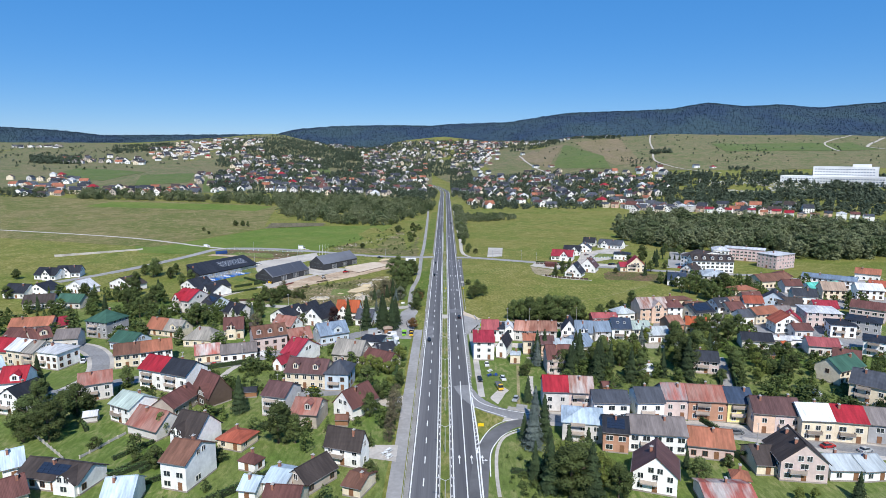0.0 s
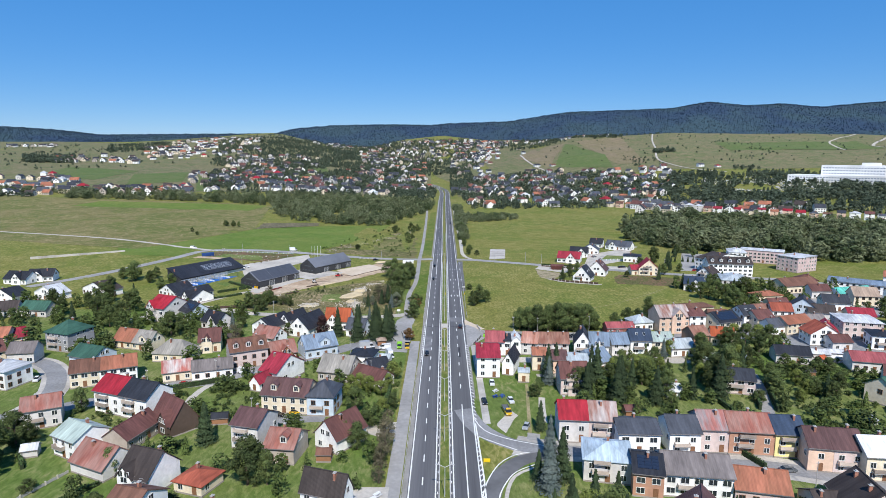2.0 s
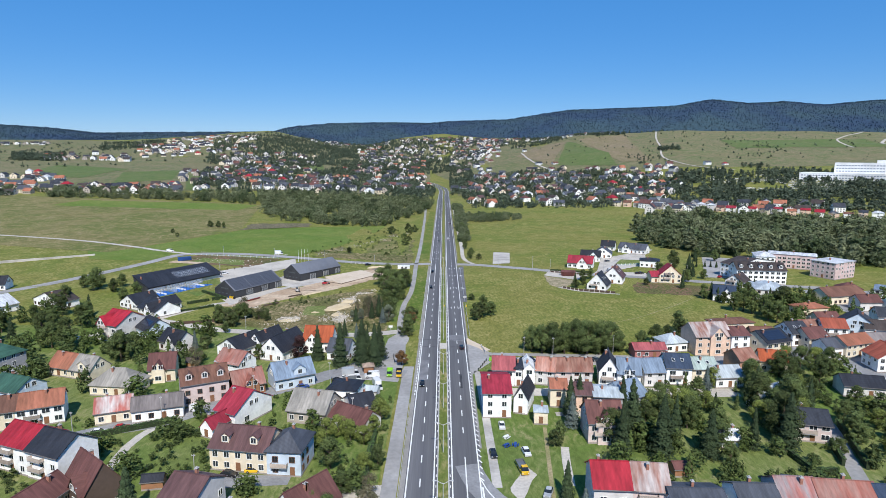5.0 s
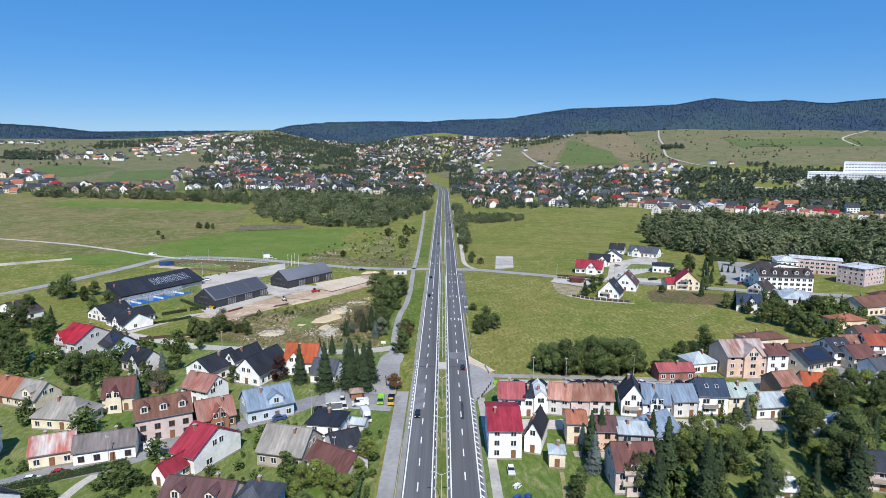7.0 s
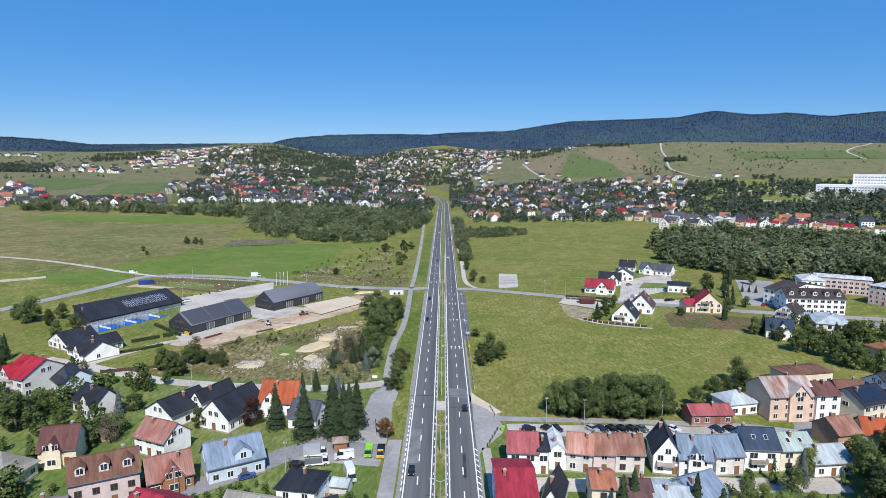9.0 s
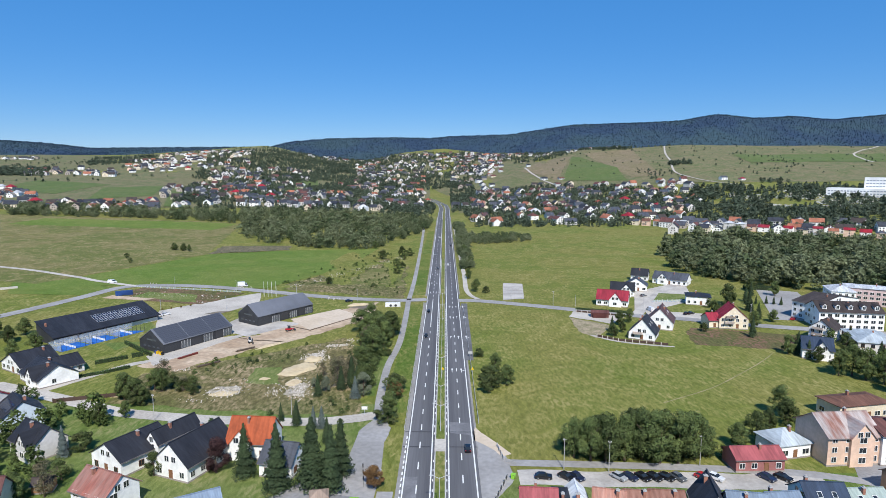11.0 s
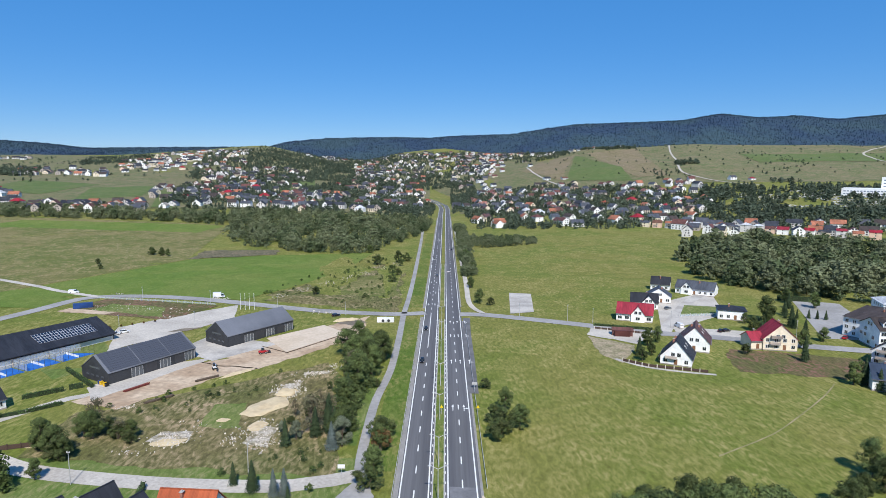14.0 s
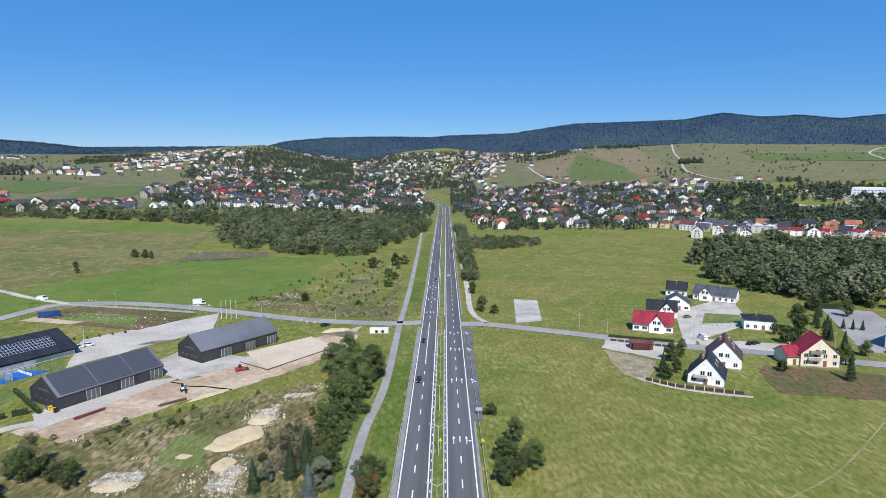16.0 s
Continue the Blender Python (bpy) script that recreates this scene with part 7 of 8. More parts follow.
def lofted(bm, profile, half, tuck, z_tuck, index=0):
    """A body from a side profile (along y), narrowed above z_tuck."""
    sides = []
    for s in (-1, 1):
        sides.append([bm.verts.new((s * (half - (tuck if z > z_tuck else 0)), y, z)) for y, z in profile])
    k = len(profile)
    for i in range(k):
        bm.faces.new((sides[0][i], sides[0][(i + 1) % k], sides[1][(i + 1) % k], sides[1][i])).material_index = index
    bm.faces.new(sides[0][::-1]).material_index = index
    bm.faces.new(sides[1]).material_index = index
    bmesh.ops.recalc_face_normals(bm, faces=bm.faces[:])


def wheel_mesh(r):
    bm = bmesh.new()
    bmesh.ops.create_cone(bm, cap_ends=True, segments=14, radius1=r, radius2=r, depth=0.22, matrix=pose(0, 0, 0, 0, 90, 0))
    tyre = bpy.data.meshes.new("wheel")
    bm.to_mesh(tyre)
    bm.free()
    tyre.materials.append(TYRE)
    bm = bmesh.new()
    bmesh.ops.create_cone(bm, cap_ends=True, segments=12, radius1=r * 0.62, radius2=r * 0.62, depth=0.25, matrix=pose(0, 0, 0, 0, 90, 0))
    rim = bpy.data.meshes.new("rim")
    bm.to_mesh(rim)
    bm.free()
    rim.materials.append(RIM)
    return tyre, rim


WHEEL, BIG_WHEEL = wheel_mesh(0.32), wheel_mesh(0.42)
CAR_SHAPES = {
    "car": (4.3, 0.88, [(-2.15, 0.3), (-2.15, 0.75), (-2.0, 0.88), (-0.9, 0.98), (1.9, 1.0), (2.12, 0.85), (2.15, 0.3)], [(-0.95, 0.97), (-0.25, 1.45), (1.2, 1.47), (1.85, 0.99)]),
    "van": (5.4, 1.0, [(-2.7, 0.35), (-2.7, 0.9), (-2.5, 1.15), (-1.75, 1.4), (2.65, 1.45), (2.7, 0.35)], [(-1.85, 1.38), (-1.2, 2.25), (2.5, 2.3), (2.65, 1.43)]),
}
made_vehicles = {}


def vehicle(kind, paint, x, y, rot, label, name="car", category="car", box_size=None):
    """A car or van; with box_size a load box or tray behind the cab. It heads along local -y."""
    m = pose(x, y, terrain(x, y) + 0.08, 0, 0, rot)
    key = (kind, paint, box_size)
    if key in made_vehicles:
        return tagged(copy_thing(made_vehicles[key], m), label, category)
    length, half, body, cabin = CAR_SHAPES[kind]
    base = tagged(new(name), label, category)
    base.matrix_world = m
    bm = bmesh.new()
    if box_size:
        body = [(-2.7, 0.4), (-2.7, 1.0), (-2.45, 1.2), (-0.9, 1.2), (-0.9, 0.85), (3.6, 0.85), (3.6, 0.5)]
        cabin = [(-2.45, 1.15), (-2.0, 2.1), (-0.95, 2.15), (-0.9, 1.15)]
    lofted(bm, body, half, 0.03, 0.8)
    part("body", bm, PAINT[paint], base)
    bm = bmesh.new()
    lofted(bm, cabin, half - 0.06, 0.16, 1.2 if kind == "car" else 1.6)
    part("window_glass", bm, CAR_GLASS, base)
    bm = bmesh.new()
    top = sorted(cabin, key=lambda p: p[1])[-2:]
    y0, y1, z = min(p[0] for p in top), max(p[0] for p in top), max(p[1] for p in top)
    box(bm, -half + 0.24, half - 0.24, y0 - 0.03, y1 + 0.03, z - 0.07, z + 0.03)
    part("roof", bm, PAINT[paint], base)
    if kind == "van" and not box_size:
        bm = bmesh.new()
        box(bm, -half + 0.02, half - 0.02, -0.2, 2.62, 1.35, 2.2)
        part("side_panel", bm, PAINT[paint], base)
    if box_size:
        h, tone = box_size
        bm = bmesh.new()
        if h > 1:
            box(bm, -half - 0.08, half + 0.08, -0.75, 3.7, 0.95, 0.95 + h)
        else:
            box(bm, -half - 0.05, half + 0.05, -0.75, 3.7, 0.9, 1.0)
            for q in ((-half - 0.05, -half, -0.75, 3.7), (half, half + 0.05, -0.75, 3.7), (-half, half, 3.65, 3.7)):
                box(bm, *q, 1.0, 1.0 + h)
        part("load_box", bm, PAINT[tone], base)
    tyre, rim = BIG_WHEEL if kind == "van" else WHEEL
    back = 2.4 if box_size else length * 0.31
    for sx in (-1, 1):
        for y in (-length * 0.31, back):
            w = share("wheel", tyre, base, Matrix.Translation((sx * (half - 0.1), y, 0.34)))
            share("rim", rim, w, Matrix.Identity(4))
        bm = bmesh.new()
        box(bm, sx * half * 0.72 - 0.18, sx * half * 0.72 + 0.18, -length / 2 - 0.03, -length / 2 + 0.08, 0.6, 0.78)
        part("headlight", bm, LAMP, base)
        bm = bmesh.new()
        end = 3.6 if box_size else length / 2
        box(bm, sx * half * 0.75 - 0.14, sx * half * 0.75 + 0.14, end - 0.06, end + 0.03, 0.6 if box_size else 0.7, 0.72 if box_size else 0.88)
        part("tail_light", bm, TAIL, base)
    made_vehicles[key] = base
    return base


for x, y, rot, paint in ((-7.4, 271, 0, "black"), (-7.4, 426, 0, "black"), (-7.4, 475, 0, "black"), (-4.2, 620, 0, "grey"), (7.6, 312, 180, "black"), (4.1, 640, 180, "white"), (-7.4, 700, 0, "silver"), (7.6, 760, 180, "dark blue"), (-4.1, 830, 0, "white")):
    vehicle("car", paint, x, y, rot, f"{paint} car on the dark asphalt carriageway")
vehicle("van", "white", -33.2, 280, 100, "white truck with a tall grey load box, parked", "truck", "truck", (2.2, "silver"))
vehicle("van", "white", -31.8, 275, 102, "white flatbed truck parked on grey asphalt", "truck", "truck", (0.45, "grey"))
vehicle("van", "white", -25.8, 278.5, -78, "white minibus parked beside a brown kiosk", "van", "van")
vehicle("van", "green", -19.6, 281, 2, "lime green van with an open tray, parked", "van", "van", (0.5, "green"))
vehicle("van", "yellow", -16.2, 280.5, 2, "yellow pick-up truck with dark tray, parked", "truck", "truck", (0.5, "black"))
vehicle("van", "white", -22.5, 268, 20, "white truck with a pale box in the yard", "truck", "truck", (2.0, "white"))
vehicle("car", "black", -37.2, 274, 95, "black car parked beside the street")
vehicle("car", "blue", -48.4, 268, 118, "small blue car in front of the blue-grey house")
vehicle("van", "white", -76.7, 248, 60, "white box van parked on the street", "van", "van")
vehicle("car", "yellow", -48, 212, 90, "yellow car in front of the pale blue house")
vehicle("car", "black", -51.8, 214, 60, "black car parked in the yard")
vehicle("car", "black", -53.5, 210, 75, "black car parked in the yard")
vehicle("car", "white", -150.5, 240, 20, "white car on the curving street")
vehicle("car", "white", -99, 233, 105, "white car parked at the street's edge")
vehicle("car", "red", -94, 236, 105, "red car parked along the hedge")
vehicle("car", "black", 13.4, 221, 5, "black car parked beside the footway")
vehicle("van", "yellow", 20.3, 213, 8, "yellow tow truck parked on a gravel drive", "truck", "truck", (0.4, "grey"))
vehicle("car", "white", 22.4, 222, 8, "white car on the tow truck's drive")
vehicle("car", "white", 17.3, 238, 0, "white car parked on a lawn")
vehicle("car", "silver", 25, 202, -20, "silver car parked beside the side street")
vehicle("car", "red", 114, 167.6, 104, "red car parked along the terrace")
vehicle("car", "silver", 123.5, 165, 107, "silver car parked along the terrace")
vehicle("car", "grey", 91, 176.4, 96, "grey car parked along the terrace")
for i, (x, paint) in enumerate(((26, "black"), (31.7, "black"), (34.4, "dark blue"), (44.9, "silver"), (47.6, "dark blue"), (50.8, "black"), (53.7, "black"), (56.7, "black"), (59.7, "grey"), (66, "red"), (69, "white"), (82, "dark blue"), (86, "black"))):
    vehicle("car", paint, x, 296.6, 84 if i == 0 else 35 + 7 * math.sin(i * 2.1), f"{paint} car parked behind the row of houses")
for x, y, paint in ((131, 473, "black"), (133.6, 473.5, "black"), (123, 520, "grey"), (-54.4, 500, "black"), (-147.6, 462, "white"), (-145, 465, "white"), (190, 470, "silver"), (196, 476, "black"), (182, 462, "red")):
    vehicle("car", paint, x, y, 100 + (x * 7) % 40, f"{paint} car parked on pale gravel")
vehicle("van", "white", 114.3, 481, 190, "white van parked on pale gravel", "van", "van")
vehicle("van", "white", -217, 546, 110, "white van at the track's end", "van", "van")
vehicle("van", "white", -128, 538, 105, "white truck waiting on the crossing road", "truck", "truck", (2.2, "white"))

# Building-site machines.
loader = tagged(new("loader"), "small red wheel loader on the bare earth", "loader")
loader.matrix_world = pose(-73, 436, terrain(-73, 436) + 0.1, 0, 0, 120)
bm = bmesh.new()
lofted(bm, [(-1.2, 0.6), (-1.2, 1.3), (0.2, 1.4), (1.8, 1.3), (1.8, 0.6)], 0.7, 0.05, 1.0)
part("body", bm, PAINT["red"], loader)
bm = bmesh.new()
lofted(bm, [(-0.6, 1.35), (-0.4, 2.3), (0.6, 2.3), (0.7, 1.35)], 0.6, 0.08, 1.8)
part("cab", bm, CAR_GLASS, loader)
bm = bmesh.new()
box(bm, -0.9, 0.9, -2.9, -2.1, 0.2, 0.9)
part("bucket", bm, STEEL, loader)
bm = bmesh.new()
box(bm, -0.5, 0.5, -2.2, -1.1, 0.7, 0.95)
part("arm", bm, PAINT["red"], loader)
for sx in (-1, 1):
    for y in (-0.9, 1.2):
        w = share("wheel", BIG_WHEEL[0], loader, Matrix.Translation((sx * 0.8, y, 0.42)))
        share("rim", BIG_WHEEL[1], w, Matrix.Identity(4))
digger = tagged(new("excavator"), "small white and black excavator at a trench", "excavator")
digger.matrix_world = pose(-85.3, 416, terrain(-85, 416) + 0.1, 0, 0, 30)
bm = bmesh.new()
lofted(bm, [(-1.0, 0.8), (-1.0, 1.5), (1.3, 1.6), (1.3, 0.8)], 0.75, 0.05, 1.2)
part("body", bm, PAINT["white"], digger)
bm = bmesh.new()
box(bm, -0.7, 0.1, -0.9, 0.5, 1.5, 2.5)
part("cab", bm, CAR_GLASS, digger)
for sx in (-1, 1):
    bm = bmesh.new()
    lofted(bm, [(-1.3, 0.2), (-1.1, 0.0), (1.1, 0.0), (1.3, 0.2), (1.3, 0.5), (1.1, 0.7), (-1.1, 0.7), (-1.3, 0.5)], 0.2, 0, 9)
    t = part("track", bm, TYRE, digger)
    t.matrix_basis = Matrix.Translation((sx * 0.65, 0, 0))
bm = bmesh.new()
tube(bm, (0.35, -0.9, 1.2), (0.35, -2.6, 2.6), 0.16, 0.13)
tube(bm, (0.35, -2.6, 2.6), (0.35, -3.4, 0.9), 0.13, 0.1)
part("boom", bm, STEEL, digger)
bm = bmesh.new()
box(bm, 0.05, 0.65, -3.7, -3.2, 0.4, 1.0)
part("bucket", bm, STEEL, digger)

# ---- kiosks, shelters, bins and signs ----
kiosk = tagged(new("kiosk"), "low dark red-brown timber shelter with a low gable", "kiosk")
kiosk.matrix_world = pose(83, 467, terrain(83, 467) + 0.1, 0, 0, -12)
bm = bmesh.new()
gabled(bm, 9, 4, 2.6, 0.9)
part("wall", bm, ROOF["maroon"], kiosk)
bm = bmesh.new()
chevron(bm, 9.6, 4, 2.6, 0.9, 0.4, 0.12)
part("roof", bm, ROOF["maroon"], kiosk)
kiosk = tagged(new("kiosk"), "small brown kiosk with a peach roof beside the parking place", "kiosk")
kiosk.matrix_world = pose(-27.8, 284.5, 0.05, 0, 0, 12)
bm = bmesh.new()
box(bm, -1.8, 1.8, -1.6, 1.6, 0, 2.4)
part("wall", bm, WALL["wood"], kiosk)
bm = bmesh.new()
hipped(bm, 3.6, 3.2, 2.4, 1.1, 0.5)
part("roof", bm, ROOF["tan"], kiosk)
tent = tagged(new("service_box"), "white pre-cast concrete culvert block beside the road", "service box")
tent.matrix_world = pose(-28, 490, terrain(-28, 490), 0, 0, 3)
bm = bmesh.new()
box(bm, -4.2, 4.2, -1.4, 1.4, 0, 2.1)
part("body", bm, WHITE, tent)
for x in (-1.2, 1.6):
    bm = bmesh.new()
    tube(bm, (x, -1.2, 0.9), (x, -1.55, 0.9), 0.7, 0.7, 14)
    part("pipe_mouth", bm, STEEL, tent)
for i, (x, y, paint) in enumerate(((-119.5, 399.6, "blue"), (-118.6, 399.0, "yellow"), (-116.6, 397.6, "yellow"), (-115.8, 397.2, "black"), (18.4, 296.4, "green"))):
    bin_ = tagged(new("waste_bin"), f"{paint} plastic wheeled waste bin beside a wall", "bin")
    bin_.matrix_world = pose(x, y, terrain(x, y) + 0.1, 0, 0, 60)
    bm = bmesh.new()
    lofted(bm, [(-0.4, 0.05), (-0.5, 1.1), (0.5, 1.15), (0.4, 0.05)], 0.5, 0, 9)
    part("body", bm, PAINT[paint], bin_)
    bm = bmesh.new()
    box(bm, -0.55, 0.55, -0.55, 0.55, 1.15, 1.25)
    part("lid", bm, PAINT[paint], bin_)


def pole(x, y, h, label, name="utility_pole", arm=0.0, material=CAP):
    base = tagged(new(name), label, "pole")
    base.matrix_world = pose(x, y, terrain(x, y))
    bm = bmesh.new()
    tube(bm, (0, 0, -0.3), (0, 0, h), 0.12, 0.07, 8)
    part("shaft", bm, material, base)
    if arm:
        bm = bmesh.new()
        box(bm, -arm, arm, -0.06, 0.06, h - 0.5, h - 0.36)
        part("crossarm", bm, material, base)
        for s in (-1, 1):
            bm = bmesh.new()
            tube(bm, (s * arm * 0.9, 0, h - 0.36), (s * arm * 0.9, 0, h - 0.1), 0.06, 0.04, 6)
            part("insulator", bm, WHITE, base)
    return base


for x, y in ((32, 301.3), (43.3, 300.1), (68, 303.5), (-39.4, 270.7), (-62, 258), (-84, 240), (-104, 229), (30, 187), (62, 168.5), (92, 166), (-47, 336), (-88, 331), (-60, 205), (-27, 240), (63, 493), (110, 480), (160, 462)):
    pole(x, y, 8.5, "pale concrete utility pole with a short crossarm", arm=0.4)
for x, y in ((-106.7, 510), (-104.4, 510.3), (-102.2, 510.6), (-99.8, 511)):
    pole(x, y, 9, "slim white flagpole beside the crossing road", "flagpole", material=WHITE)
for x, y in ((-170, 533), (-128, 524), (-88, 513), (-50, 503), (-150, 470), (-118, 478), (40, 502), (75, 490)):
    p = pole(x, y, 7, "slim grey street lamp on a steel pole", "street_lamp", material=ZINC)
    bm = bmesh.new()
    box(bm, -0.15, 0.15, -1.0, 0.1, 6.95, 7.08)
    part("lamp_head", bm, ZINC, p)
for i in range(14):
    y = 104.5 + 29.5 * i
    if 306 < y < 322:
        y = 324
    lamp = pole(0, y, 8.2, "twin-armed grey street lamp on the middle strip", "street_lamp", material=ZINC)
    for s in (-1, 1):
        bm = bmesh.new()
        tube(bm, (0, 0, 7.9), (s * 1.5, 0, 8.7), 0.06, 0.05, 6)
        arm = part("arm", bm, ZINC, lamp)
        bm = bmesh.new()
        box(bm, s * 1.9 - 0.45, s * 1.9 + 0.45, -0.13, 0.13, 8.65, 8.78)
        part("lamp_head", bm, ZINC, arm)


def sign(x, y, h, material, shape, label):
    base = tagged(new("road_sign"), label, "road sign")
    base.matrix_world = pose(x, y, terrain(x, y))
    bm = bmesh.new()
    tube(bm, (0, 0, -0.2), (0, 0, h), 0.05, 0.05, 6)
    part("post", bm, ZINC, base)
    bm = bmesh.new()
    outline = {"triangle": ((-0.55, -0.4), (0.55, -0.4), (0, 0.6)), "board": ((-0.9, -0.5), (0.9, -0.5), (0.9, 0.5), (-0.9, 0.5))}[shape]
    prism(bm, outline, -0.03, 0.03)
    plate = part("plate", bm, material, base)
    plate.matrix_basis = Matrix.Translation((0, -0.1, h)) @ pose(0, 0, 0, 90)


SIGN_YELLOW = mat("sign_yellow", (0.8, 0.55, 0.02), 0.5, 0.05)
sign(11.7, 374, 2.6, SIGN_YELLOW, "triangle", "yellow triangular warning sign beside the carriageway")
sign(0.5, 374, 2.6, SIGN_YELLOW, "triangle", "yellow triangular warning sign on the middle strip")
sign(-24, 336, 2.4, WHITE, "board", "white information board beside the cycle path")
sign(11.5, 181, 0.6, SIGN_YELLOW, "board", "small yellow sign on the traffic island")
sign(11.8, 397, 1.8, ZINC, "board", "grey cabinet sign on the shoulder")


# ---- guard rails ----
POST_MESH = solid_mesh("post", ZINC, (-0.07, 0.07, -0.07, 0.07, -0.2, 0.72))
MARK_MESH = solid_mesh("post", WHITE, (-0.1, 0.1, -0.1, 0.1, -0.1, 0.55))


def guard_rail(x, y0, y1, step, label, rail=True):
    base = tagged(new("guard_rail"), label, "guard rail")
    base.matrix_world = pose(x, y0, 0.05)
    if rail:
        bm = bmesh.new()
        lofted(bm, [(0, 0.45), (0, 0.75), (y1 - y0, 0.75), (y1 - y0, 0.45)], 0.05, 0, 9)
        part("rail", bm, ZINC, base)
    for i in range(int((y1 - y0) / step)):
        share("post", POST_MESH if rail else MARK_MESH, base, Matrix.Translation((0, i * step, 0)))


guard_rail(-10.75, 60, 255, 4, "galvanised steel guard rail beside the carriageway")
guard_rail(-10.75, 325, 498, 4, "galvanised steel guard rail beside the carriageway")
guard_rail(11.6, 330, 490, 4, "galvanised steel guard rail beside the carriageway")
guard_rail(-1.75, 110, 310, 5, "row of low white posts along the kerb", False)
guard_rail(1.75, 110, 310, 5, "row of low white posts along the kerb", False)
guard_rail(-1.75, 322, 490, 5, "row of low white posts along the kerb", False)
guard_rail(1.75, 322, 490, 5, "row of low white posts along the kerb", False)

# ---- gardens: shrubs, hedges, fences, rubble ----
def blocked(x, y, room):
    """Whether a house, road or path stands within that many metres."""
    if abs(x) < 12.5 + room:
        return True
    if any((x - a) ** 2 + (y - b) ** 2 < (r + room) ** 2 for a, b, r in footprints):
        return True
    return any(abs(p.x - x) < w / 2 + room and abs(p.y - y) < 3 + w / 2 + room and (p.x - x) ** 2 + (p.y - y) ** 2 < (w / 2 + room + 1) ** 2 for line, w in ways for p in line)


def garden_fill(outline, gap, low, high, seed, mix, patch, room):
    return [p for p in fill(outline, gap, low, high, seed, mix, patch) if not blocked(p[0], p[1], room)]


LEFT_TOWN = [(-200, 100), (-17, 100), (-17, 275), (-45, 300), (-30, 328), (-100, 330), (-210, 350)]
RIGHT_TOWN = [(17, 100), (230, 100), (250, 290), (150, 330), (110, 288), (17, 292)]
SHRUB = mat("shrub_leaves", (0.075, 0.108, 0.03), 0.85, 0.35, 0.4, 0.05, (0.058, 0.08, 0.028), island=0.22, spec=0.15, world_space=True)
wood("garden_shrubs", garden_fill(LEFT_TOWN, 3.2, 0.6, 2.8, 51, "bbd", 0.1, 0.6) + garden_fill(RIGHT_TOWN, 3.4, 0.6, 2.8, 52, "bbd", 0.1, 0.6), LOW, SHRUB, "low shrubs and beds in the gardens", 9)
wood("garden_trees", garden_fill([(42, 192), (100, 190), (165, 190), (215, 235), (200, 290), (120, 285), (45, 272)], 8, 3, 8, 53, "dddcb", -0.1, 1.6)
     + garden_fill([(-205, 110), (-105, 110), (-100, 190), (-205, 210)], 9.5, 4, 10, 54, "dddc", -0.1, 2.0)
     + garden_fill([(-230, 255), (-95, 255), (-95, 335), (-130, 352), (-240, 360)], 9, 5, 11, 55, "dddc", -0.1, 2.0)
     + garden_fill([(-95, 120), (-20, 120), (-20, 270), (-95, 240)], 10, 3, 8, 56, "ddcb", -0.1, 1.8)
     + garden_fill([(140, 300), (240, 330), (250, 420), (170, 400)], 8, 6, 12, 57, "dddc", -0.2, 1.5)
     + garden_fill([(150, 410), (185, 395), (220, 440), (175, 440)], 9, 5, 9, 58, "ddc", -0.1, 1.5), WOOD, SHRUB, "orchard and garden trees between the houses", 10)
wood("scrub_bushes", garden_fill([(-100, 335), (-27, 335), (-27, 400), (-48, 425), (-110, 375)], 6.5, 0.6, 2.4, 59, "b", 0.05, 0.5) + garden_fill([(-48, 345), (-30, 345), (-26, 400), (-34, 420)], 4.5, 1, 3.6, 60, "b", -0.1, 1.2)
     + garden_fill([(-112, 532), (-26, 518), (-28, 640), (-62, 735)], 9, 0.8, 2.5, 61, "b", 0.05, 0.5), WOOD, SHRUB, "low scrub over waste ground", 11)

wood("path_thicket", garden_fill([(-34, 352), (-24, 350), (-23, 445), (-38, 442), (-36, 395)], 4.2, 2, 7, 64, "ddb", -0.15, 1.0), WOOD, LEAF["d"], "dense thicket of young trees beside the cycle path", 13)
HEDGE_LEAF = mat("hedge_leaves", (0.07, 0.115, 0.04), 0.85, 0.3, 0.8, 0.2, (0.04, 0.07, 0.025), island=0.22, spec=0.15, world_space=True)
HEDGE_CORE = mat("hedge_core", (0.03, 0.045, 0.02), 0.95, 0.3)
hedge_random = random.Random(77)


def hedge(xa, ya, xb, yb, h=1.6, w=1.1, label="clipped dark green garden hedge"):
    """A box-cut hedge of small leaf clumps over a dark core."""
    rnd = hedge_random
    length, angle = math.hypot(xb - xa, yb - ya), math.degrees(math.atan2(yb - ya, xb - xa))
    base = tagged(new("hedge"), label, "hedge")
    base.matrix_world = pose(xa, ya, terrain(xa, ya), 0, 0, angle)
    bm = bmesh.new()
    box(bm, 0.1, length - 0.1, -w / 2 + 0.15, w / 2 - 0.15, -0.1, h - 0.15)
    part("core", bm, HEDGE_CORE, base)
    points = []
    for _ in range(int(length * 26)):
        side = rnd.choice(((0, -1, 0), (0, 1, 0), (0, 0, 1), (0, 0, 1)))
        n = Vector(side)
        p = Vector((rnd.uniform(0, length), rnd.uniform(-w / 2, w / 2), rnd.uniform(0.1, h)))
        if side[1]:
            p.y = side[1] * w / 2
        else:
            p.z = h
        points.append((p + n * rnd.uniform(-0.1, 0.12), n))
    verts, faces = leaf_quads(rnd, points, 0.24)
    me = bpy.data.meshes.new("leaves")
    me.from_pydata(verts, [], faces)
    me.materials.append(HEDGE_LEAF)
    share("leaves", me, base, Matrix.Identity(4))


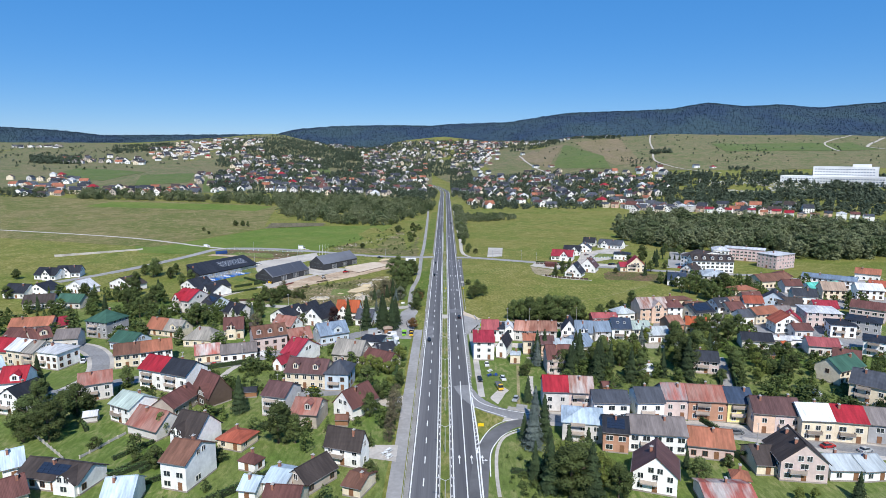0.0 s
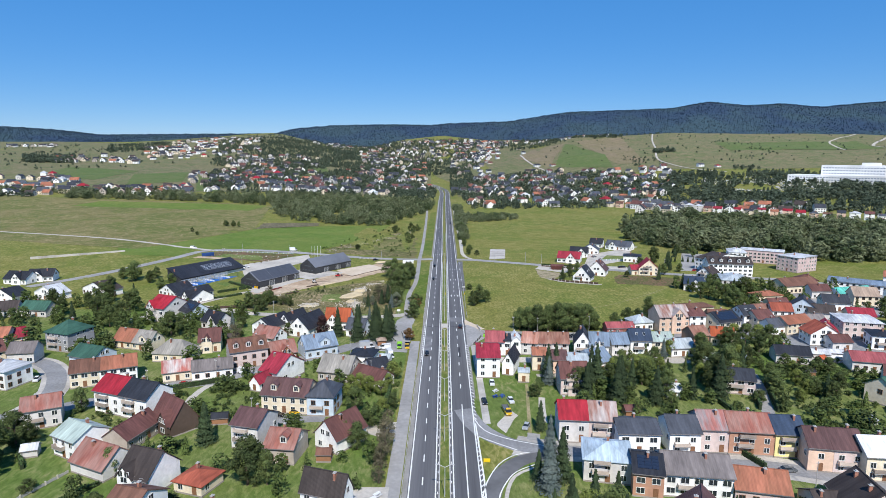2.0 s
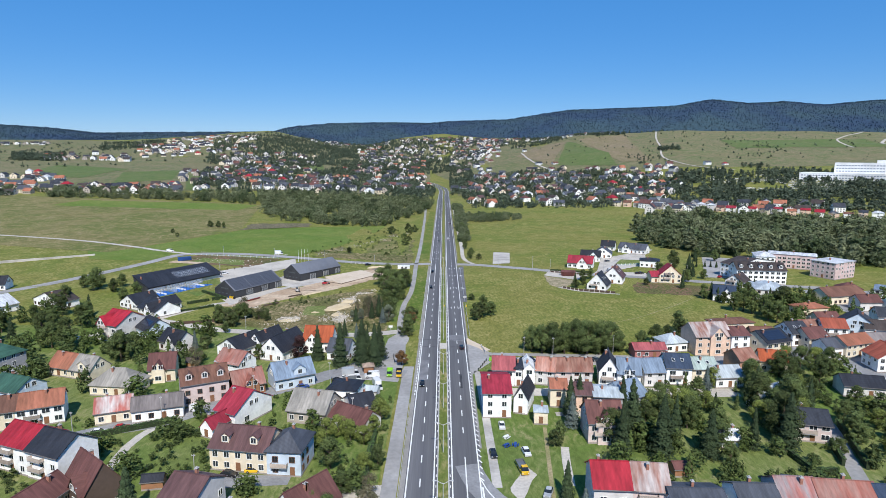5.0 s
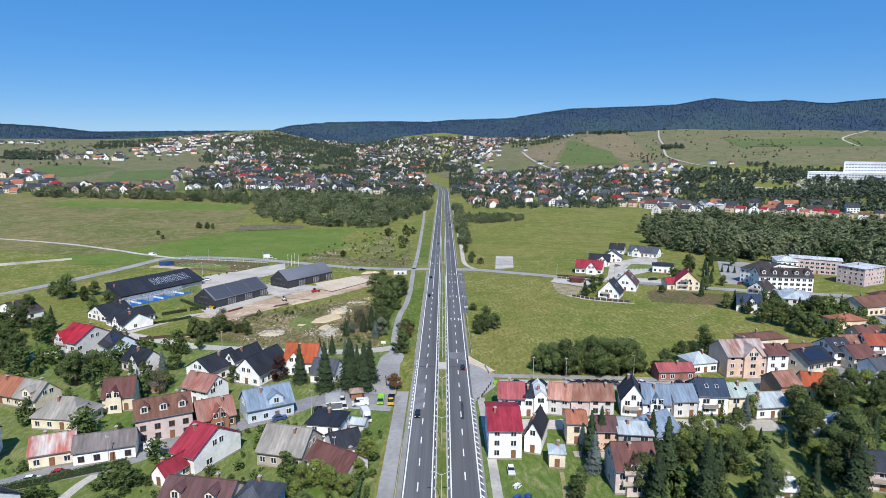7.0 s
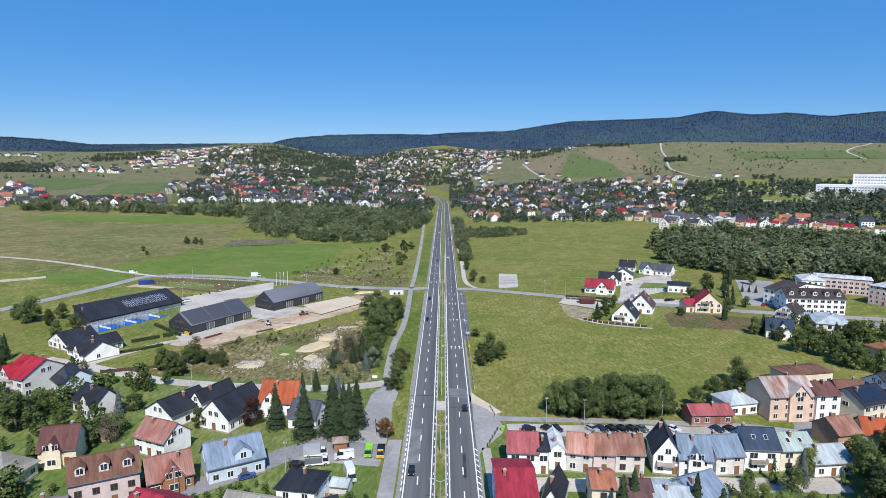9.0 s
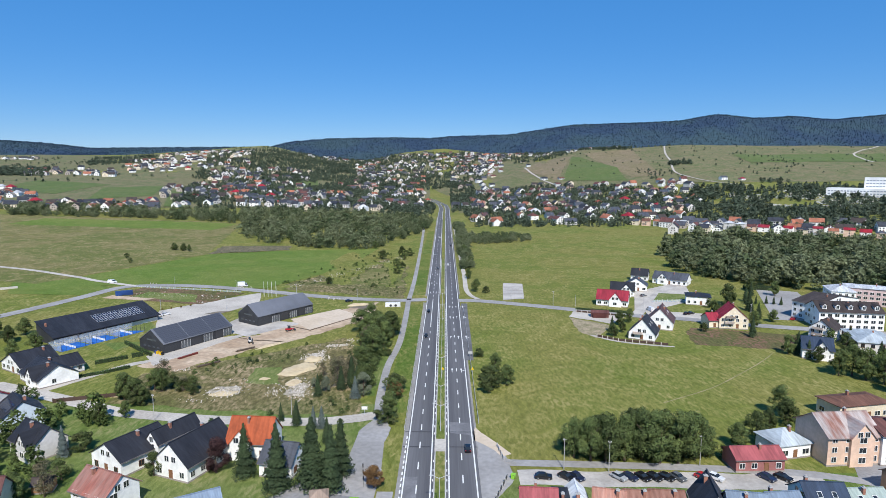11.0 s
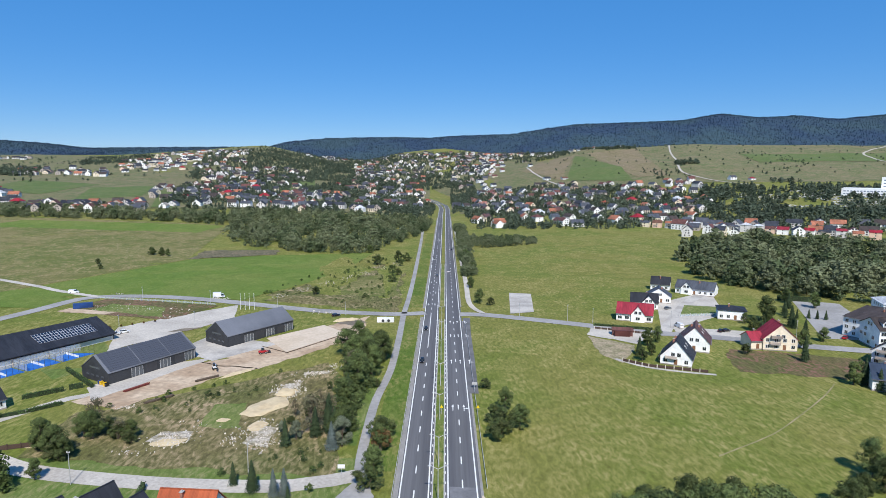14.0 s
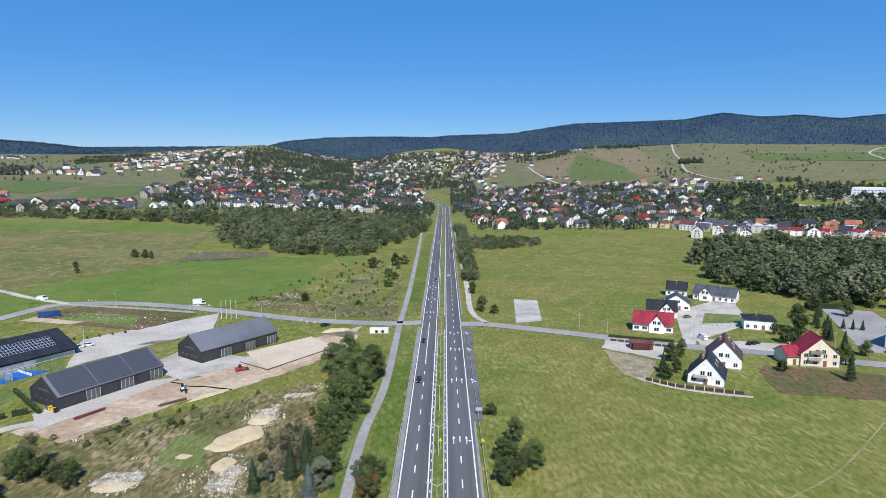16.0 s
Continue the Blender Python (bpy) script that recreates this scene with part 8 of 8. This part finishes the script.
for line in ((-107, 226, -80, 241, 1.8), (-90, 148, -72, 166, 1.6), (-84, 141, -64, 158, 1.4), (-62, 133, -47, 150, 2.0), (-36, 150, -33, 163, 2.4), (109, 214, 118, 240, 2.2), (104, 216, 109, 230, 2.0), (128, 180, 150, 215, 1.6), (86, 178, 80, 196, 1.6), (-140, 414, -120, 396, 1.6), (100, 476, 74, 484, 1.1), (196, 545, 216, 538, 3), (150, 470, 160, 495, 2.5), (18, 152, 27, 150, 1.6), (152, 188, 172, 182, 1.8), (-70, 330, -62, 300, 1.5), (-19, 200, -19.5, 235, 2.2), (52, 200, 78, 198, 2.0), (95, 200, 93, 222, 1.8), (-128, 196, -112, 176, 1.4)):
    hedge(*line)
for line in ((-146, 361, -128, 374, 1.1), (-128, 374, -121, 381, 1.2), (-137, 385, -128, 393, 1.5), (-127, 394, -123.5, 396.5, 1.8), (-94, 158, -87.5, 168.8, 1.2), (-82.8, 150.8, -77.2, 162, 1.4), (-81.6, 181, -75, 191.6, 1.6), (-81, 201, -74.7, 214, 1.2), (-76, 229, -63, 241, 1.2), (-90, 152, -84, 163, 0.7), (-87, 151, -80.5, 162.5, 0.7), (-20, 201, -20, 226, 1.6), (40, 206, 52, 204, 1.2), (100, 203, 115, 200, 2.0), (92, 212, 100, 212, 1.8), (118, 208, 138, 186, 1.4), (140, 203, 152, 188, 1.4)):
    hedge(*line)


FENCE_WOOD = mat("fence_brown", (0.07, 0.045, 0.035), 0.8, 0.2)
PALE_POST = mat("pale_post", (0.6, 0.55, 0.48), 0.85, 0.12)


def fence(points, h, post, infill, label, gap=3.0):
    """Posts every few metres with a panel between each two."""
    base = tagged(new("fence"), label, "fence")
    x0, y0 = points[0]
    base.matrix_world = pose(x0, y0, terrain(x0, y0))
    for (xa, ya), (xb, yb) in zip(points, points[1:]):
        length, angle = math.hypot(xb - xa, yb - ya), math.degrees(math.atan2(yb - ya, xb - xa))
        k = max(1, round(length / gap))
        d = length / k
        for i in range(k):
            m = Matrix.Translation((xa - x0, ya - y0, 0)) @ pose(0, 0, 0, 0, 0, angle) @ Matrix.Translation((i * d, 0, 0))
            bm = bmesh.new()
            box(bm, -0.15, 0.15, -0.15, 0.15, -0.1, h + 0.1)
            part("post", bm, post, base).matrix_basis = m
            bm = bmesh.new()
            box(bm, 0.15, d - 0.15, -0.03, 0.03, 0.1, h - 0.1)
            part("panel", bm, infill, base).matrix_basis = m


fence([(72, 428), (80, 421), (100, 414)], 1.3, PALE_POST, FENCE_WOOD, "dark slatted fence between pale posts")
fence([(73, 478), (98, 467)], 1.1, PALE_POST, FENCE_WOOD, "low fence with pale posts before a hedge")
fence([(123, 503), (147, 506), (155, 527)], 1.5, ZINC, GLASS, "light grey panel fence round a lawn")
fence([(-163, 383), (-140, 366)], 1.4, PALE_POST, STEEL, "pale-posted garden fence beside the gravel road", 2.4)
fence([(-128, 345), (-107, 352)], 1.5, FENCE_WOOD, FENCE_WOOD, "red-brown wooden board fence beside gravel")
fence([(-104, 159), (-98.7, 174.6)], 1.0, PALE_POST, CAP, "low pale concrete wall along a garden path")
fence([(-130, 176), (-108, 158)], 1.2, PALE_POST, CAP, "pale concrete garden fence")
fence([(-20, 302), (-18.5, 292)], 1.0, STEEL, STEEL, "dark steel barrier beside the drive")
fence([(15.9, 314), (17, 306), (20, 303)], 1.1, ZINC, CAP, "worn steel railing at the turning place")
fence([(12.5, 284), (17, 297)], 1.2, ZINC, STEEL, "steel mesh fence beside the footway")
wall_bm = bmesh.new()
box(wall_bm, 0, 66, -0.3, 0.3, -0.3, 1.6)
long_wall = part("retaining_wall", wall_bm, CONCRETE, None, "long pale concrete wall beyond the crossing road", "structure")
long_wall.matrix_world = pose(-322, 492, terrain(-300, 510), 0, 0, 33)

STONE = mat("pale_rubble", (0.47, 0.44, 0.4), 0.95, 0.2, 1.5, 0.3, (0.5, 0.45, 0.38), island=0.3, world_space=True)
SAND = mat("sand_heap", (0.55, 0.45, 0.29), 0.95, 0.15, 0.6, 0.2, (0.48, 0.38, 0.24), world_space=True, bump=0.3)


def rubble(name, spots, label, seed):
    """Heaps of broken stone, past counting, as one mesh of uneven blocks."""
    rnd = random.Random(seed)
    bm = bmesh.new()
    for x, y, spread_x, spread_y, count in spots:
        for _ in range(count):
            px, py = rnd.gauss(x, spread_x), rnd.gauss(y, spread_y)
            s = rnd.uniform(0.1, 0.42) * (1.9 if rnd.random() < 0.08 else 1)
            m = pose(px, py, terrain(px, py) + s * 0.25 + 0.1, rnd.uniform(0, 360), rnd.uniform(0, 360), rnd.uniform(0, 360)) @ Matrix.Diagonal((s, s * rnd.uniform(0.5, 1), s * rnd.uniform(0.25, 0.55), 1))
            bmesh.ops.create_icosphere(bm, subdivisions=1, radius=0.8, matrix=m)
    part(name, bm, STONE, None, label, "stuff")["category"] = "rubble"


SPOIL = mat("stony_spoil", (0.42, 0.385, 0.33), 0.95, 0.55, 1.0, 0.35, (0.2, 0.17, 0.1), world_space=True, bump=0.6)
for corners in ([(-54, 354), (-46.5, 352), (-48, 364), (-55, 367)], [(-56, 392), (-50, 391), (-49, 402), (-54, 401)], [(-81, 355), (-71, 353.5), (-70, 359), (-79, 361)], [(-51.5, 409), (-42, 411), (-42, 414), (-50, 413)]):
    drape("stony_spoil", corners, 12, 12, SPOIL, 0.075, "pale stony spoil with broken concrete", wobble=2.5)
rubble("rubble", [(-49.5, 393, 1.6, 3.2, 150), (-54, 392, 2, 2, 50), (-53, 366, 1.4, 2.5, 90), (-46.5, 411, 1.8, 0.8, 40), (-40.5, 420, 1.6, 1.6, 40), (-57, 357, 2.5, 4, 60), (-74, 354, 3, 2.2, 110), (-82, 348, 3, 1.5, 30), (-50, 409, 3, 2, 25), (-70, 365, 5, 3, 30), (-53, 396, 2.2, 2.4, 120), (-50.5, 401, 0.9, 2, 60), (-50.5, 360, 1.8, 3.4, 160), (-48.5, 353, 2, 2.6, 110), (-76, 357.5, 3, 1.2, 90), (-99, 379, 1.6, 1, 40), (-45, 413, 2.5, 0.8, 50)], "heaps of broken white concrete in scrub", 61)
rubble("field_rubble", [(-95 + 9.5 * i, 545 + 22 * i, 2.5, 5, 45) for i in range(7)], "stony bank along the field's edge", 62)


def mound(x, y, rx, ry, h, rot, label):
    bm = bmesh.new()
    bmesh.ops.create_icosphere(bm, subdivisions=4, radius=1.0)
    for v in bm.verts:
        v.co.z = max(-0.1, v.co.z) * (1 + 0.5 * noise.noise(v.co * 2.3))
        v.co.x *= 1 + 0.35 * noise.noise(v.co * 1.3 + Vector((5, 0, 0)))
        v.co.y *= 1 + 0.35 * noise.noise(v.co * 1.3 + Vector((0, 8, 0)))
    ob = tagged(part("earth_mound", bm, SAND), label, "mound")
    ob.matrix_world = pose(x, y, terrain(x, y), 0, 0, rot) @ Matrix.Diagonal((rx, ry, h, 1))
    for poly in ob.data.polygons:
        poly.use_smooth = True


mound(-55, 380, 5, 9, 0.8, -22, "broad pale sandy heap among weeds and stones")
mound(-59, 375, 3, 2.2, 0.5, 20, "pale sandy heap among weeds and stones")
mound(-52, 392, 3.5, 4, 0.9, 10, "pale sandy heap among weeds and stones")
mound(-53.5, 365, 2.6, 4, 0.5, 0, "pale sandy heap among weeds and stones")
mound(-65.2, 369, 2, 1.5, 0.4, 0, "small pale sandy heap in grass")
mound(-75, 354, 5, 2.6, 0.25, 10, "low spread of pale stony earth")
mound(-108, 353, 5, 2.4, 0.2, 20, "low spread of pale stony earth")
mound(-48, 492, 6, 3, 1.0, 20, "flat heap of pale earth at the site's end")
mound(-75, 412, 7, 1.5, 0.5, 50, "long low heap of dug earth beside a trench")
ribbon("path", [(70, 431), (78, 421.5), (90, 415.5), (102, 412)], 1.8, CONCRETE, 0.12, "pale concrete footpath outside a garden fence", step=2)

# Small garden things.
for x, y, paint in ((17.5, 226, "blue"), (20, 226.5, "blue"), (18, 231, "white"), (40, 205, "white"), (174, 243, "white"), (-16.5, 164, "white"), (-17.5, 162, "white"), (-16, 160.5, "white")):
    hut = tagged(new("garden_bench"), f"small {paint} garden bench and table on grass", "garden furniture")
    hut.matrix_world = pose(x, y, 0.06, 0, 0, (x * 13) % 90)
    bm = bmesh.new()
    box(bm, -0.9, 0.9, -0.4, 0.4, 0.7, 0.78)
    part("tabletop", bm, PAINT[paint], hut)
    for sx in (-0.75, 0.75):
        bm = bmesh.new()
        box(bm, sx - 0.06, sx + 0.06, -0.35, 0.35, 0, 0.7)
        part("leg", bm, PAINT[paint], hut)
    for sy in (-0.75, 0.75):
        bm = bmesh.new()
        box(bm, -0.9, 0.9, sy - 0.15, sy + 0.15, 0.4, 0.46)
        part("seat", bm, PAINT[paint], hut)
shed_random = random.Random(17)
for x, y, rot, roof, wall in ((-115, 184, 20, "palegrey", "pale"), (-70, 205, 10, "black", "wood"), (60, 212, 5, "maroon", "wood"), (84, 205, -8, "slate", "pale"), (132, 205, 12, "palemetal", "pale"), (150, 225, 0, "rust", "wood"), (-33, 182, 0, "brown", "wood"), (-24, 262, -10, "palemetal", "pale"), (120, 262, 10, "lightblue", "white"), (152, 262, 30, "orange", "pale"), (138, 248, 0, "black", "wood"), (-95, 290, 15, "darkbrown", "wood"), (176, 262, 20, "palemetal", "pale")):
    house(x, y, rot, shed_random.uniform(3, 5), shed_random.uniform(3, 4), 2.2, 1.1, "gable", roof, wall, win=0, chim=0, name="garden_shed", category="shed")

# Fenced plot, container and stores between the hall and the crossing road.
rubble("plot_rubble", [(-178 + 7.5 * i, 512 - 1.2 * i + (i % 3), 3.5, 3.0, 12) for i in range(7)] + [(-136, 493, 3, 1.5, 30), (-186, 514, 3, 2, 20)], "broken pale stones over a weedy plot", 63)
rubble("pale_sacks", [(-129, 535.5, 1.6, 0.5, 40), (-124, 535.5, 1.6, 0.5, 40), (-190, 545, 2, 0.5, 20), (-62, 507, 4, 1.5, 60)], "piles of pale sacks and blocks beside the road", 64)
CONTAINER_BLUE = mat("container_blue", (0.02, 0.06, 0.2), 0.5, 0.15, 2.0, 0.3, seams=("X", 0.28))
CONTAINER_BROWN = mat("container_brown", (0.09, 0.03, 0.025), 0.6, 0.15, 2.0, 0.3, seams=("X", 0.28))


def container(x, y, rot, length, material, label):
    base = tagged(new("storage_container"), label, "container")
    base.matrix_world = pose(x, y, terrain(x, y) + 0.15, 0, 0, rot)
    bm = bmesh.new()
    box(bm, -length / 2, length / 2, -1.2, 1.2, 0, 2.6)
    part("body", bm, material, base)
    for sx in (-1, 1):
        for sy in (-1, 1):
            bm = bmesh.new()
            box(bm, sx * length / 2 - 0.09, sx * length / 2 + 0.09, sy * 1.2 - 0.09, sy * 1.2 + 0.09, -0.05, 2.68)
            part("corner_post", bm, material, base)
    bm = bmesh.new()
    box(bm, length / 2 + 0.01, length / 2 + 0.06, -1.1, 1.1, 0.1, 2.5)
    part("door", bm, material, base)


container(-191, 511, 30, 9, CONTAINER_BLUE, "long dark blue steel storage container on gravel")
container(82.3, 465, -8, 6.6, CONTAINER_BROWN, "dark brown slatted store on a gravel yard")
container(83, 468, -8, 6.6, CONTAINER_BROWN, "dark brown slatted store on a gravel yard")
RED_BOARD = mat("red_board", (0.2, 0.05, 0.04), 0.8, 0.3, island=0.3)
stack_random = random.Random(91)
for x, y, rot, length, label in ((-185, 515, 15, 7, "pile of red-brown boards on bare ground"), (-180, 511, 20, 8, "pile of red-brown boards on bare ground"), (-189, 503, 12, 7, "pile of red-brown boards on bare ground"), (-92, 385, 48, 9, "stack of long grey timber beams"), (-84, 405, 45, 8, "stack of long grey timber beams"), (-104.5, 396, 60, 9, "stack of red metal sections before the barn")):
    stack = tagged(new("timber_stack"), label, "timber")
    stack.matrix_world = pose(x, y, 0.2, 0, 0, rot)
    for i in range(7):
        bm = bmesh.new()
        off = stack_random.uniform(-0.6, 0.6)
        box(bm, -length / 2 + off, length / 2 + off, (i % 4) * 0.34 - 0.6, (i % 4) * 0.34 - 0.32, 0.3 * (i // 4), 0.3 * (i // 4) + 0.24)
        part("beam", bm, BARK if "grey" in label else RED_BOARD, stack)
kerb_bm = bmesh.new()
for (xa, ya), (xb, yb) in zip([(-76.5, 446), (-63.3, 437), (-44.1, 466)], [(-63.3, 437), (-44.1, 466), (-44.1, 466.3)]):
    d = Vector((xb - xa, yb - ya, 0))
    q = d.normalized().cross(Vector((0, 0, 1))) * 0.2
    lo = [kerb_bm.verts.new((px, py, 0.05)) for px, py in ((xa - q.x, ya - q.y), (xb - q.x, yb - q.y), (xb + q.x, yb + q.y), (xa + q.x, ya + q.y))]
    hi = [kerb_bm.verts.new((v.co.x, v.co.y, 0.4)) for v in lo]
    for i in range(4):
        kerb_bm.faces.new((lo[i], lo[(i + 1) % 4], hi[(i + 1) % 4], hi[i]))
    kerb_bm.faces.new(hi)
part("pad_edging", kerb_bm, BARK, None, "dark timber edging of the gravel pad", "structure")
for line, gap in (([(-196, 534), (-160, 527), (-123, 518)], 4.5),):
    fence(line, 1.0, ZINC, GLASS, "thin wire fence on short posts along the road", gap)
